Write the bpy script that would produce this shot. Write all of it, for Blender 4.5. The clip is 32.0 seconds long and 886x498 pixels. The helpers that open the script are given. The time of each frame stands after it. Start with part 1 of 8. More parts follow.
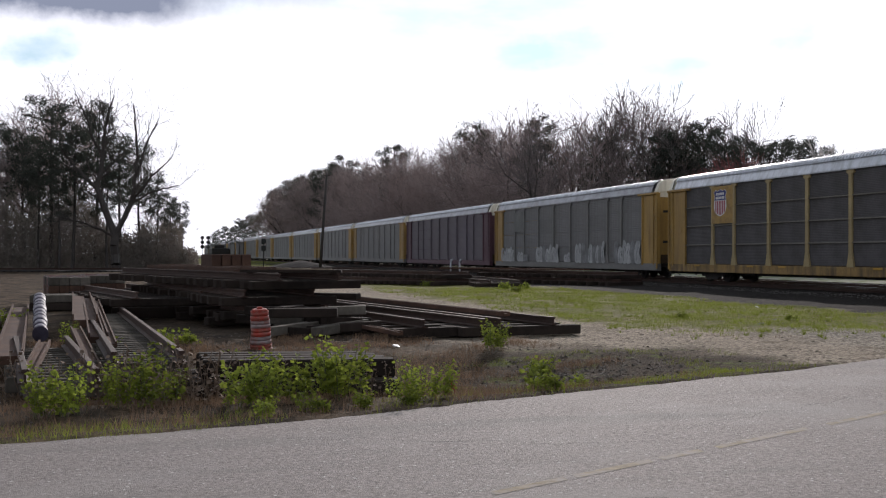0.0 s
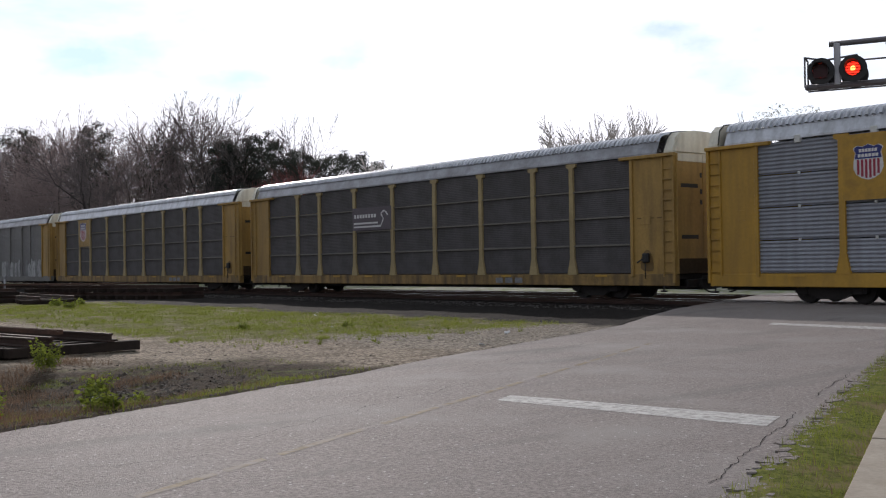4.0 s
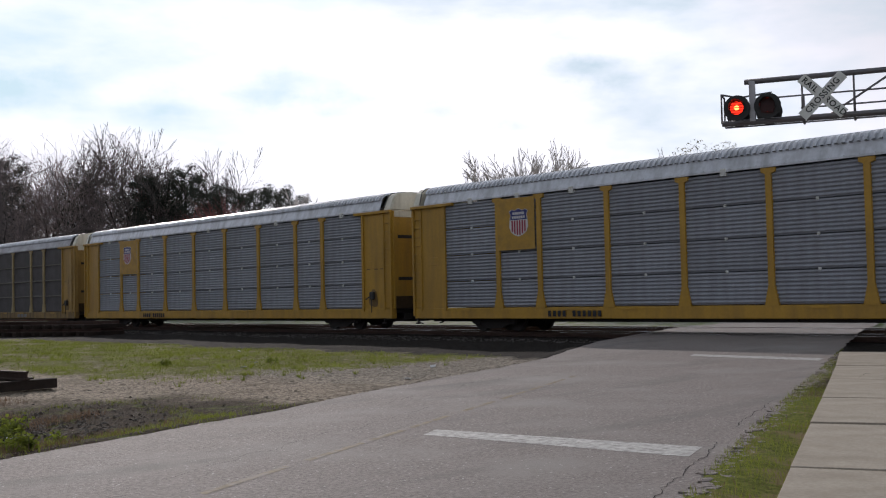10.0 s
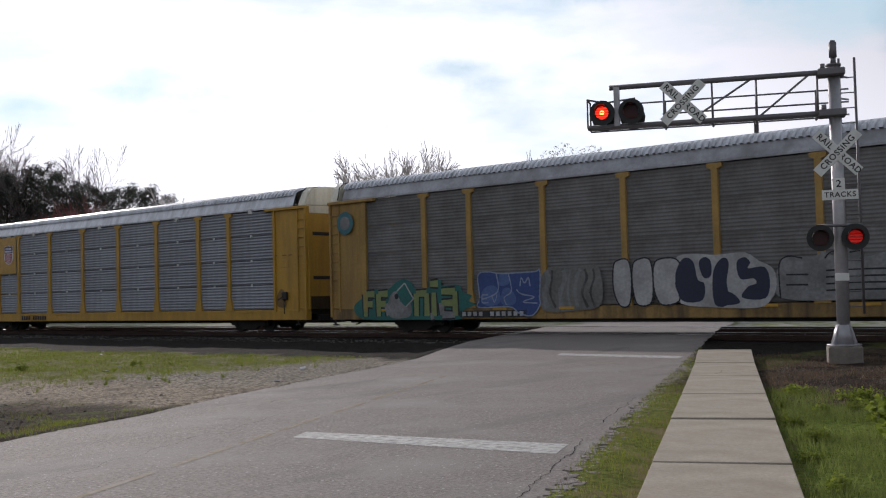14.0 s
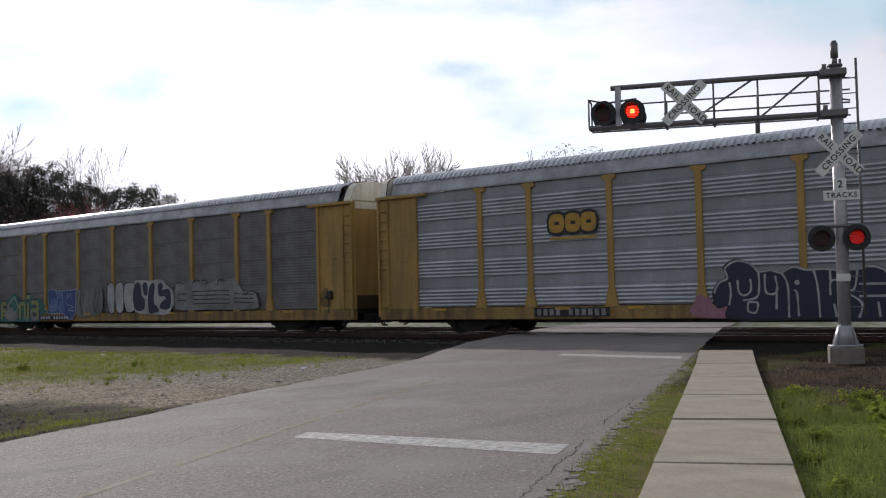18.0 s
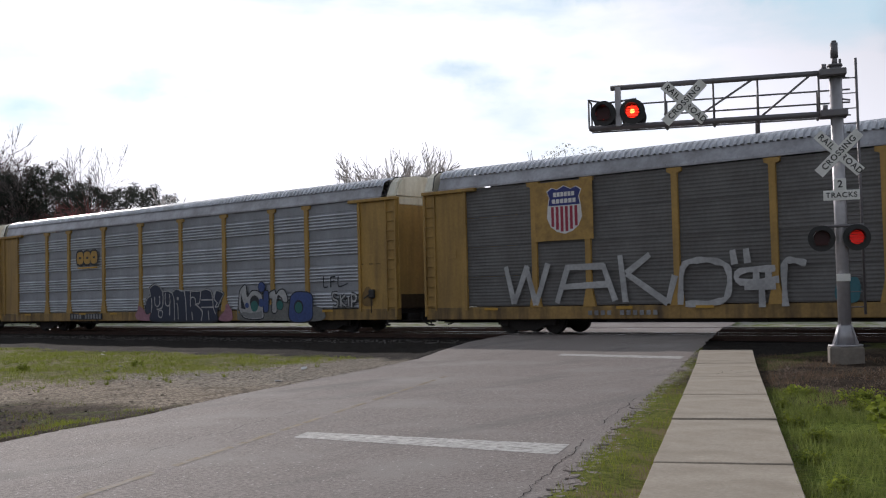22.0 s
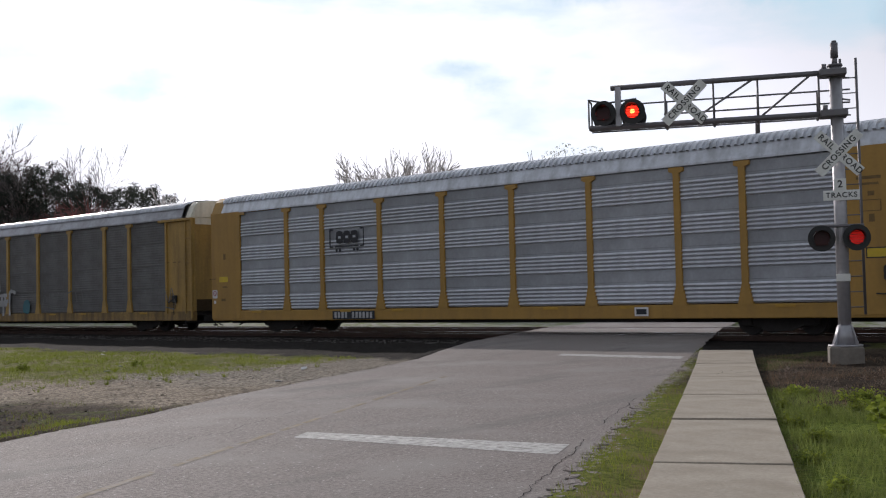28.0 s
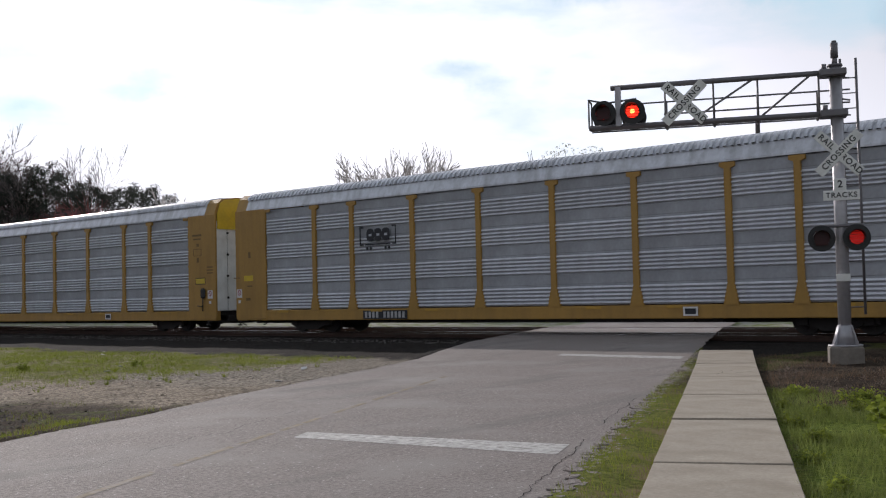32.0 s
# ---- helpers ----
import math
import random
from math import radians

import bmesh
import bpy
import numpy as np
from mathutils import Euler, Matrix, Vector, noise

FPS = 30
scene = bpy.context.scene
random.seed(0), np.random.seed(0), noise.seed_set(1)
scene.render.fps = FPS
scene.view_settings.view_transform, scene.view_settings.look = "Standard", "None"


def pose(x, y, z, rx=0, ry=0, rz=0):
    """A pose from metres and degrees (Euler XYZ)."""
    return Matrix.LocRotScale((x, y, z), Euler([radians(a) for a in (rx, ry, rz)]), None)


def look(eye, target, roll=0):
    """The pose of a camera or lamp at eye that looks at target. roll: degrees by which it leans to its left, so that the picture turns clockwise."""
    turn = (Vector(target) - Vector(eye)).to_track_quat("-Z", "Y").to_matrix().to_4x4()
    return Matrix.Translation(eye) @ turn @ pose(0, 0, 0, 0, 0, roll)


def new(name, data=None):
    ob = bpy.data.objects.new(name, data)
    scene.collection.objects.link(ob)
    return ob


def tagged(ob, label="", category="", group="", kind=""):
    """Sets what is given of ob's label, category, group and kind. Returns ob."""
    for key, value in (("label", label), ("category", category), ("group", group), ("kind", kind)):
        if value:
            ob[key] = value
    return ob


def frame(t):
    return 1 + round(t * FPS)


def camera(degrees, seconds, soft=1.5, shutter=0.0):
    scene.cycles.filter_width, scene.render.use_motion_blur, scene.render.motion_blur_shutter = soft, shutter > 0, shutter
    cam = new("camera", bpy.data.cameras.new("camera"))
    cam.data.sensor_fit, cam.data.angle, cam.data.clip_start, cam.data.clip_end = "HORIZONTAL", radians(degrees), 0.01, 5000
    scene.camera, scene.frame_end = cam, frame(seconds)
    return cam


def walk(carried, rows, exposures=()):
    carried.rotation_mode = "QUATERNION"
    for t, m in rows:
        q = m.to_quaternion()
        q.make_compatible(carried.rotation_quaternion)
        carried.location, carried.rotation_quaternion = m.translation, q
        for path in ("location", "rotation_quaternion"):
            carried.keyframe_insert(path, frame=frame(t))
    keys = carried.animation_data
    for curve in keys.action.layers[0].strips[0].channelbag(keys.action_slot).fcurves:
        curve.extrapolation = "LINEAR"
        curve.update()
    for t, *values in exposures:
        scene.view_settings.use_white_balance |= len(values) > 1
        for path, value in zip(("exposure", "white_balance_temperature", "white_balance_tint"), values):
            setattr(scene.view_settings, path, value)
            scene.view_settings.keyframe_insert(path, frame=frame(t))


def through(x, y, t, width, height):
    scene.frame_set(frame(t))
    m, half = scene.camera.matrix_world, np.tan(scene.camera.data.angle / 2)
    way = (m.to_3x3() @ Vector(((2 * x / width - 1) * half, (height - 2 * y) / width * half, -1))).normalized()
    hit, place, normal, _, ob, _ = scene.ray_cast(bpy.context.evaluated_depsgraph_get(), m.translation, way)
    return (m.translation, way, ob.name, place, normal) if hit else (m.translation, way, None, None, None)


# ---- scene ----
# ---- camera ----
EYE = (0.0, 0.0, 1.334)
cam = camera(44.85, 32.0, soft=1.15, shutter=0.08)


def tripod(yaw, pitch, roll):
    return pose(*EYE, 90 + pitch, 0, yaw) @ pose(0, 0, 0, 0, 0, roll)


AIM = (
    (0.0, -15.98, 0.33, 0.15), (1.4, -15.98, 0.33, 0.15), (1.6, -17.2, 0.34, 0.12), (2.0, -24.54, 0.54, -0.11), (2.5, -30.33, 0.71, -0.39),
    (3.0, -34.46, 0.75, -0.69), (3.5, -36.47, 0.77, -0.82), (4.0, -39.10, 0.81, -0.88), (4.5, -41.01, 0.83, -1.10),
    (5.4, -42.60, 0.70, -1.20), (6.5, -43.12, 0.55, -1.24), (7.0, -43.19, 0.47, -1.19), (7.5, -43.14, 0.55, -1.24),
    (8.0, -43.14, 0.90, -1.29), (8.5, -43.21, 1.47, -1.42), (9.0, -43.24, 2.46, -1.34), (9.5, -43.22, 2.98, -1.23),
    (10.0, -43.11, 2.55, -1.20), (10.5, -43.11, 2.54, -1.19), (11.0, -43.13, 2.58, -1.26), (11.5, -44.80, 2.59, -1.14),
    (12.0, -49.46, 2.49, -1.38), (12.5, -50.16, 2.43, -1.42), (13.0, -50.07, 2.44, -1.42), (13.5, -50.03, 2.44, -1.40),
    (15.5, -49.95, 2.47, -1.38), (19.0, -49.945, 2.46, -1.35), (32.0, -49.945, 2.46, -1.35),
)
# the camera stops down as it tilts up to the bright sky
EXPOSURE = [(t, e, 6250, 17) for t, e in ((0.0, -0.13), (2.0, -0.15), (4.5, -0.18), (7.5, -0.16), (9.5, -0.38), (11.2, -0.42), (12.5, -0.33), (32.0, -0.25))]
walk(cam, [(t, tripod(y, p, r)) for t, y, p, r in AIM], exposures=EXPOSURE)

# ---- sky and sun ----
SUN_AZ, SUN_EL = 25.0, 20.5  # degrees clockwise from +Y, above the horizon
world = bpy.data.worlds.new("sky")
scene.world = world
world.use_nodes = True
wn, wl = world.node_tree.nodes, world.node_tree.links
wn.clear()
w_out, w_bg = wn.new("ShaderNodeOutputWorld"), wn.new("ShaderNodeBackground")
w_sky = wn.new("ShaderNodeTexSky")
w_sky.sky_type, w_sky.sun_disc = "NISHITA", False
w_sky.sun_elevation, w_sky.sun_rotation = radians(SUN_EL), radians(SUN_AZ)
w_sky.dust_density = 2.0
w_bg.inputs["Strength"].default_value = 0.10
# thin bright cloud with a few blue gaps
w_co = wn.new("ShaderNodeTexCoord")
w_map = wn.new("ShaderNodeMapping")
w_map.inputs["Scale"].default_value = (1.0, 1.0, 3.2)
w_map.inputs["Location"].default_value = (3.1, 1.7, 0.4)
w_noise = wn.new("ShaderNodeTexNoise")
w_noise.inputs["Scale"].default_value, w_noise.inputs["Detail"].default_value = 3.2, 7.0
w_noise.inputs["Roughness"].default_value = 0.55
w_ramp = wn.new("ShaderNodeValToRGB")
w_ramp.color_ramp.elements[0].position, w_ramp.color_ramp.elements[1].position = 0.30, 0.56
w_ramp.color_ramp.elements[0].color = (0.02, 0.02, 0.02, 1)
w_cloud = wn.new("ShaderNodeMix")
w_cloud.data_type = "RGBA"
w_bw, w_white = wn.new("ShaderNodeRGBToBW"), wn.new("ShaderNodeVectorMath")
w_white.operation = "SCALE"
w_white.inputs[0].default_value = (1.6, 1.63, 1.67)
wl.new(w_sky.outputs["Color"], w_bw.inputs["Color"])
wl.new(w_bw.outputs["Val"], w_white.inputs["Scale"])
# sunlit cloud keeps some brightness of its own all round the sky
w_lit = wn.new("ShaderNodeVectorMath")
w_lit.operation = "ADD"
w_lit.inputs[1].default_value = (0.95, 0.97, 1.02)
wl.new(w_white.outputs["Vector"], w_lit.inputs[0])
# and never grows far beyond white, even round the sun
w_top = wn.new("ShaderNodeVectorMath")
w_top.operation = "MINIMUM"
w_top.inputs[1].default_value = (15.0, 15.2, 15.5)
wl.new(w_lit.outputs["Vector"], w_top.inputs[0])
wl.new(w_top.outputs["Vector"], w_cloud.inputs["B"])
wl.new(w_co.outputs["Generated"], w_map.inputs["Vector"])
wl.new(w_map.outputs["Vector"], w_noise.inputs["Vector"])
# haze closes the gaps towards the horizon
w_sep, w_haze, w_sum = wn.new("ShaderNodeSeparateXYZ"), wn.new("ShaderNodeMapRange"), wn.new("ShaderNodeMath")
w_haze.inputs["From Min"].default_value, w_haze.inputs["From Max"].default_value = 0.07, 0.17
w_haze.inputs["To Min"].default_value, w_haze.inputs["To Max"].default_value = 0.25, 0.0
wl.new(w_co.outputs["Generated"], w_sep.inputs[0])
wl.new(w_sep.outputs["Z"], w_haze.inputs["Value"])
wl.new(w_noise.outputs["Fac"], w_sum.inputs[0])
wl.new(w_haze.outputs["Result"], w_sum.inputs[1])


# ragged directions: patches get torn edges
w_rag, w_tear, w_shift = wn.new("ShaderNodeTexNoise"), wn.new("ShaderNodeVectorMath"), wn.new("ShaderNodeVectorMath")
w_rag.inputs["Scale"].default_value, w_rag.inputs["Detail"].default_value, w_rag.inputs["Roughness"].default_value = 9.0, 6.0, 0.6
wl.new(w_co.outputs["Generated"], w_rag.inputs["Vector"])
w_tear.operation, w_shift.operation = "MULTIPLY_ADD", "ADD"
w_tear.inputs[1].default_value, w_tear.inputs[2].default_value = (0.12, 0.12, 0.09), (-0.06, -0.06, -0.045)
wl.new(w_rag.outputs["Color"], w_tear.inputs[0])
wl.new(w_co.outputs["Generated"], w_shift.inputs[0])
wl.new(w_tear.outputs["Vector"], w_shift.inputs[1])


def sky_patch(yaw, el, wide, tall, depth):
    """A soft oval part of the sky round a direction, as a value from 0 to depth."""
    y, e = radians(-yaw), radians(el)
    off, scl, length, rng = (wn.new(k) for k in ("ShaderNodeVectorMath", "ShaderNodeVectorMath", "ShaderNodeVectorMath", "ShaderNodeMapRange"))
    turn = wn.new("ShaderNodeVectorRotate")
    turn.rotation_type = "Z_AXIS"
    turn.inputs["Angle"].default_value = y
    wl.new(w_shift.outputs["Vector"], turn.inputs["Vector"])
    off.operation, scl.operation, length.operation = "SUBTRACT", "MULTIPLY", "LENGTH"
    wl.new(turn.outputs["Vector"], off.inputs[0])
    off.inputs[1].default_value = (0, math.cos(e), math.sin(e))
    wl.new(off.outputs["Vector"], scl.inputs[0])
    scl.inputs[1].default_value = (1 / radians(wide), 0.6 / radians(wide), 1 / radians(tall))
    wl.new(scl.outputs["Vector"], length.inputs[0])
    rng.interpolation_type = "SMOOTHSTEP"
    rng.inputs["From Min"].default_value, rng.inputs["From Max"].default_value = 0.0, 1.0
    rng.inputs["To Min"].default_value, rng.inputs["To Max"].default_value = depth, 0.0
    wl.new(length.outputs["Value"], rng.inputs["Value"])
    return rng.outputs["Result"]


# blue gaps in the cloud
w_fac = w_sum.outputs[0]
for gap in ((-21, 10.5, 4.0, 1.7, 0.13), (-28, 10.0, 3.0, 1.8, 0.12), (-35.2, 10.8, 5.0, 1.8, 0.17), (-50, 11.2, 5.0, 1.6, 0.14), (-69, 16.4, 9, 2.6, 0.5), (-74, 13.4, 3.2, 4.0, 0.22), (-60, 16.3, 7, 1.6, 0.25), (3.8, 10.0, 3.8, 2.2, 0.26), (-44, 8.0, 5, 1.3, 0.10)):
    w_take = wn.new("ShaderNodeMath")
    w_take.operation = "SUBTRACT"
    wl.new(w_fac, w_take.inputs[0])
    wl.new(sky_patch(*gap), w_take.inputs[1])
    w_fac = w_take.outputs[0]
wl.new(w_fac, w_ramp.inputs["Fac"])
wl.new(w_ramp.outputs["Color"], w_cloud.inputs["Factor"])
w_blue = wn.new("ShaderNodeVectorMath")
w_blue.operation = "MULTIPLY"
w_blue.inputs[1].default_value = (0.30, 0.46, 0.58)
wl.new(w_sky.outputs["Color"], w_blue.inputs[0])
# veiled by thin haze the gaps stay pale all round
w_pale, w_cap = wn.new("ShaderNodeVectorMath"), wn.new("ShaderNodeVectorMath")
w_pale.operation, w_cap.operation = "MAXIMUM", "MINIMUM"
w_pale.inputs[1].default_value = (6.6, 8.8, 9.6)
w_cap.inputs[1].default_value = (8.4, 11.0, 11.6)
wl.new(w_blue.outputs["Vector"], w_pale.inputs[0])
wl.new(w_pale.outputs["Vector"], w_cap.inputs[0])
wl.new(w_cap.outputs["Vector"], w_cloud.inputs["A"])
# one heavier grey cloud
w_grey = wn.new("ShaderNodeMix")
w_grey.data_type = "RGBA"
w_grey.inputs["B"].default_value = (3.0, 3.4, 4.3, 1)
w_soft = wn.new("ShaderNodeMath")
w_soft.operation = "MULTIPLY"
w_two = wn.new("ShaderNodeMath")
w_two.operation = "ADD"
wl.new(sky_patch(3, 14.2, 17, 3.6, 2.8), w_two.inputs[0])
wl.new(sky_patch(-74.5, 13.0, 3.6, 3.4, 0.9), w_two.inputs[1])
wl.new(w_two.outputs[0], w_soft.inputs[0])
wl.new(w_noise.outputs["Fac"], w_soft.inputs[1])
wl.new(w_soft.outputs[0], w_grey.inputs["Factor"])
wl.new(w_cloud.outputs["Result"], w_grey.inputs["A"])
wl.new(w_grey.outputs["Result"], w_bg.inputs["Color"])
wl.new(w_bg.outputs["Background"], w_out.inputs["Surface"])

sun = new("sun", bpy.data.lights.new("sun", "SUN"))
sun.data.energy, sun.data.angle, sun.data.color = 3.45, radians(0.6), (1.0, 0.93, 0.82)
_e, _a = radians(SUN_EL), radians(SUN_AZ)
sun.matrix_world = look((100 * math.sin(_a) * math.cos(_e), 100 * math.cos(_a) * math.cos(_e), 100 * math.sin(_e)), (0, 0, 0))
# ---- materials ----
def mat(name, color, rough=0.7, metal=0.0, vary=0.25, scale=6.0, fine=60.0, bump=0.2, dirt=None, dirt_amount=0.0, streak=False, per_object=0.0, spec=0.5, through=0.0):
    """A base colour broken at two scales, with relief and an optional second colour of grime."""
    m = bpy.data.materials.new(name)
    m.use_nodes = True
    n, l = m.node_tree.nodes, m.node_tree.links
    b = n["Principled BSDF"]
    b.inputs["Roughness"].default_value, b.inputs["Metallic"].default_value = rough, metal
    b.inputs["Specular IOR Level"].default_value = spec
    co = n.new("ShaderNodeTexCoord")
    big, small = n.new("ShaderNodeTexNoise"), n.new("ShaderNodeTexNoise")
    big.inputs["Scale"].default_value, small.inputs["Scale"].default_value = scale / 6, fine / 6
    big.inputs["Detail"].default_value, small.inputs["Detail"].default_value = 5, 4
    for t in (big, small):
        l.new(co.outputs["Object"], t.inputs["Vector"])
    add = n.new("ShaderNodeMath")
    add.operation = "ADD"
    l.new(big.outputs["Fac"], add.inputs[0])
    l.new(small.outputs["Fac"], add.inputs[1])
    rng = n.new("ShaderNodeMapRange")
    rng.inputs["From Min"].default_value, rng.inputs["From Max"].default_value = 0.6, 1.4
    rng.inputs["To Min"].default_value, rng.inputs["To Max"].default_value = 1 - vary, 1 + vary
    l.new(add.outputs[0], rng.inputs["Value"])
    val = rng.outputs["Result"]
    if per_object:
        info, r2 = n.new("ShaderNodeObjectInfo"), n.new("ShaderNodeMapRange")
        r2.inputs["To Min"].default_value, r2.inputs["To Max"].default_value = 1 - per_object, 1 + per_object
        l.new(info.outputs["Random"], r2.inputs["Value"])
        mul = n.new("ShaderNodeMath")
        mul.operation = "MULTIPLY"
        l.new(val, mul.inputs[0])
        l.new(r2.outputs["Result"], mul.inputs[1])
        val = mul.outputs[0]
    sc = n.new("ShaderNodeVectorMath")
    sc.operation = "SCALE"
    sc.inputs[0].default_value = color[:3]
    l.new(val, sc.inputs["Scale"])
    out = sc.outputs["Vector"]
    if dirt:
        mp, dn, dr, mx = n.new("ShaderNodeMapping"), n.new("ShaderNodeTexNoise"), n.new("ShaderNodeMapRange"), n.new("ShaderNodeMix")
        mp.inputs["Scale"].default_value = (1.3, 1.3, 0.16) if streak else (1, 1, 1)
        dn.inputs["Scale"].default_value, dn.inputs["Detail"].default_value = (2.4 if streak else scale / 4), 6
        l.new(co.outputs["Object"], mp.inputs["Vector"])
        l.new(mp.outputs["Vector"], dn.inputs["Vector"])
        dr.inputs["From Min"].default_value, dr.inputs["From Max"].default_value = 0.42, 0.68
        dr.inputs["To Max"].default_value = dirt_amount
        l.new(dn.outputs["Fac"], dr.inputs["Value"])
        mx.data_type = "RGBA"
        l.new(dr.outputs["Result"], mx.inputs["Factor"])
        l.new(out, mx.inputs["A"])
        mx.inputs["B"].default_value = (*dirt, 1)
        out = mx.outputs["Result"]
    l.new(out, b.inputs["Base Color"])
    if through:
        # thin leaves pass part of the light
        tr, ms = n.new("ShaderNodeBsdfTranslucent"), n.new("ShaderNodeMixShader")
        ms.inputs["Fac"].default_value = through
        l.new(out, tr.inputs["Color"])
        l.new(b.outputs["BSDF"], ms.inputs[1])
        l.new(tr.outputs["BSDF"], ms.inputs[2])
        l.new(ms.outputs["Shader"], n["Material Output"].inputs["Surface"])
    if bump:
        bp = n.new("ShaderNodeBump")
        bp.inputs["Strength"].default_value, bp.inputs["Distance"].default_value = bump, 0.02
        l.new(small.outputs["Fac"], bp.inputs["Height"])
        l.new(bp.outputs["Normal"], b.inputs["Normal"])
    return m


def glow(name, color, strength):
    m = bpy.data.materials.new(name)
    m.use_nodes = True
    b = m.node_tree.nodes["Principled BSDF"]
    b.inputs["Base Color"].default_value = (*color, 1)
    b.inputs["Emission Color"].default_value = (*color, 1)
    b.inputs["Emission Strength"].default_value = strength
    return m


YELLOW = mat("autorack_yellow", (0.375, 0.226, 0.058), 0.6, vary=0.2, dirt=(0.15, 0.09, 0.035), dirt_amount=0.55, streak=True)
YELLOW_NEW = mat("fresh_yellow", (0.44, 0.245, 0.026), 0.5, vary=0.14, dirt=(0.17, 0.095, 0.03), dirt_amount=0.4, streak=True)
SILVER = mat("galvanised_panel", (0.50, 0.515, 0.56), 0.5, 0.0, vary=0.08, dirt=(0.22, 0.22, 0.23), dirt_amount=0.35, per_object=0.06)
SILVER_GREY = mat("greyed_panel", (0.285, 0.295, 0.335), 0.55, 0.0, vary=0.1, dirt=(0.17, 0.165, 0.17), dirt_amount=0.45, streak=True, per_object=0.1)
PERF_GREY = mat("greyed_perforated_sheet", (0.215, 0.222, 0.255), 0.6, 0.0, vary=0.14, dirt=(0.14, 0.14, 0.145), dirt_amount=0.4, per_object=0.08)
SILVER_BRIGHT = mat("bright_panel", (0.64, 0.65, 0.70), 0.42, 0.0, vary=0.08, dirt=(0.34, 0.34, 0.35), dirt_amount=0.35, streak=True, per_object=0.06)
PERF_BRIGHT = mat("bright_perforated_sheet", (0.33, 0.34, 0.37), 0.6, 0.0, vary=0.14, dirt=(0.2, 0.2, 0.205), dirt_amount=0.4, per_object=0.1)
TAN_POST = mat("faded_tan_post", (0.37, 0.28, 0.135), 0.65, vary=0.2, dirt=(0.13, 0.085, 0.045), dirt_amount=0.5, streak=True)
OCHRE = mat("ochre_end_panel", (0.37, 0.205, 0.04), 0.55, vary=0.1, dirt=(0.22, 0.125, 0.035), dirt_amount=0.4, streak=True)
GRIMY_SILL = mat("grimy_sill", (0.27, 0.165, 0.05), 0.65, vary=0.3, dirt=(0.06, 0.04, 0.025), dirt_amount=0.85, streak=True)
JOINT_BAR = mat("pale_joint_bar", (0.16, 0.145, 0.125), 0.7, vary=0.3)
SOOT = mat("sooty_yellow", (0.055, 0.036, 0.02), 0.85, vary=0.4, spec=0.2)
SILVER_OLD = mat("weathered_panel", (0.195, 0.19, 0.187), 0.6, 0.15, vary=0.2, dirt=(0.09, 0.08, 0.075), dirt_amount=0.6, streak=True, per_object=0.08)
DULL_PANEL = mat("dull_panel", (0.15, 0.145, 0.143), 0.65, 0.05, vary=0.2, dirt=(0.10, 0.09, 0.085), dirt_amount=0.5, streak=True, per_object=0.08)
PERF_DULL = mat("dull_perforated_sheet", (0.128, 0.124, 0.122), 0.7, 0.05, vary=0.2, dirt=(0.08, 0.072, 0.068), dirt_amount=0.5, per_object=0.08)
DARK_PANEL = mat("grimy_panel", (0.10, 0.092, 0.094), 0.7, 0.1, vary=0.2, dirt=(0.06, 0.05, 0.045), dirt_amount=0.5, streak=True, per_object=0.08)
MAROON = mat("maroon_panel", (0.105, 0.085, 0.10), 0.65, vary=0.2)
DULL_GREY = mat("dull_grey_panel", (0.165, 0.16, 0.16), 0.65, 0.05, vary=0.15, dirt=(0.11, 0.10, 0.095), dirt_amount=0.5, streak=True, per_object=0.08)
MAROON_DARK = mat("maroon_door", (0.085, 0.035, 0.05), 0.65, vary=0.2)
DULL_POST = mat("dull_grey_post", (0.17, 0.162, 0.155), 0.65, vary=0.2)
PERFORATED = mat("perforated_sheet", (0.28, 0.29, 0.32), 0.6, 0.0, vary=0.14, dirt=(0.16, 0.16, 0.165), dirt_amount=0.4, per_object=0.08)
PERF_OLD = mat("old_perforated_sheet", (0.165, 0.16, 0.158), 0.7, 0.1, vary=0.2, dirt=(0.08, 0.07, 0.066), dirt_amount=0.5, per_object=0.08)
PERF_DARK = mat("dark_perforated_sheet", (0.086, 0.078, 0.081), 0.75, 0.1, vary=0.2, dirt=(0.045, 0.04, 0.036), dirt_amount=0.5, per_object=0.08)
ROOF = mat("galvanised_roof", (0.62, 0.63, 0.68), 0.36, 0.25, vary=0.15, dirt=(0.2, 0.2, 0.2), dirt_amount=0.45, streak=True)
ROOF_OLD = mat("dull_roof", (0.36, 0.36, 0.39), 0.45, 0.45, vary=0.2, dirt=(0.12, 0.11, 0.1), dirt_amount=0.5)
CREAM = mat("cream_hood", (0.70, 0.66, 0.56), 0.55, vary=0.12, dirt=(0.34, 0.27, 0.18), dirt_amount=0.4, streak=True)
STEEL_DARK = mat("grimy_steel", (0.024, 0.02, 0.019), 0.8, 0.1, vary=0.35)
RUST = mat("rusty_rail", (0.062, 0.036, 0.028), 0.75, 0.1, spec=0.3, vary=0.35, dirt=(0.05, 0.03, 0.025), dirt_amount=0.7, per_object=0.2)
RAIL_TOP = mat("polished_railhead", (0.5, 0.5, 0.52), 0.25, 1.0, vary=0.1, bump=0.05)
TIE = mat("creosoted_wood", (0.028, 0.021, 0.018), 0.95, vary=0.4, dirt=(0.06, 0.044, 0.036), dirt_amount=0.45, per_object=0.3, spec=0.12)
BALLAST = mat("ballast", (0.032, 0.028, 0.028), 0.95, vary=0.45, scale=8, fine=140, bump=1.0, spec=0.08)
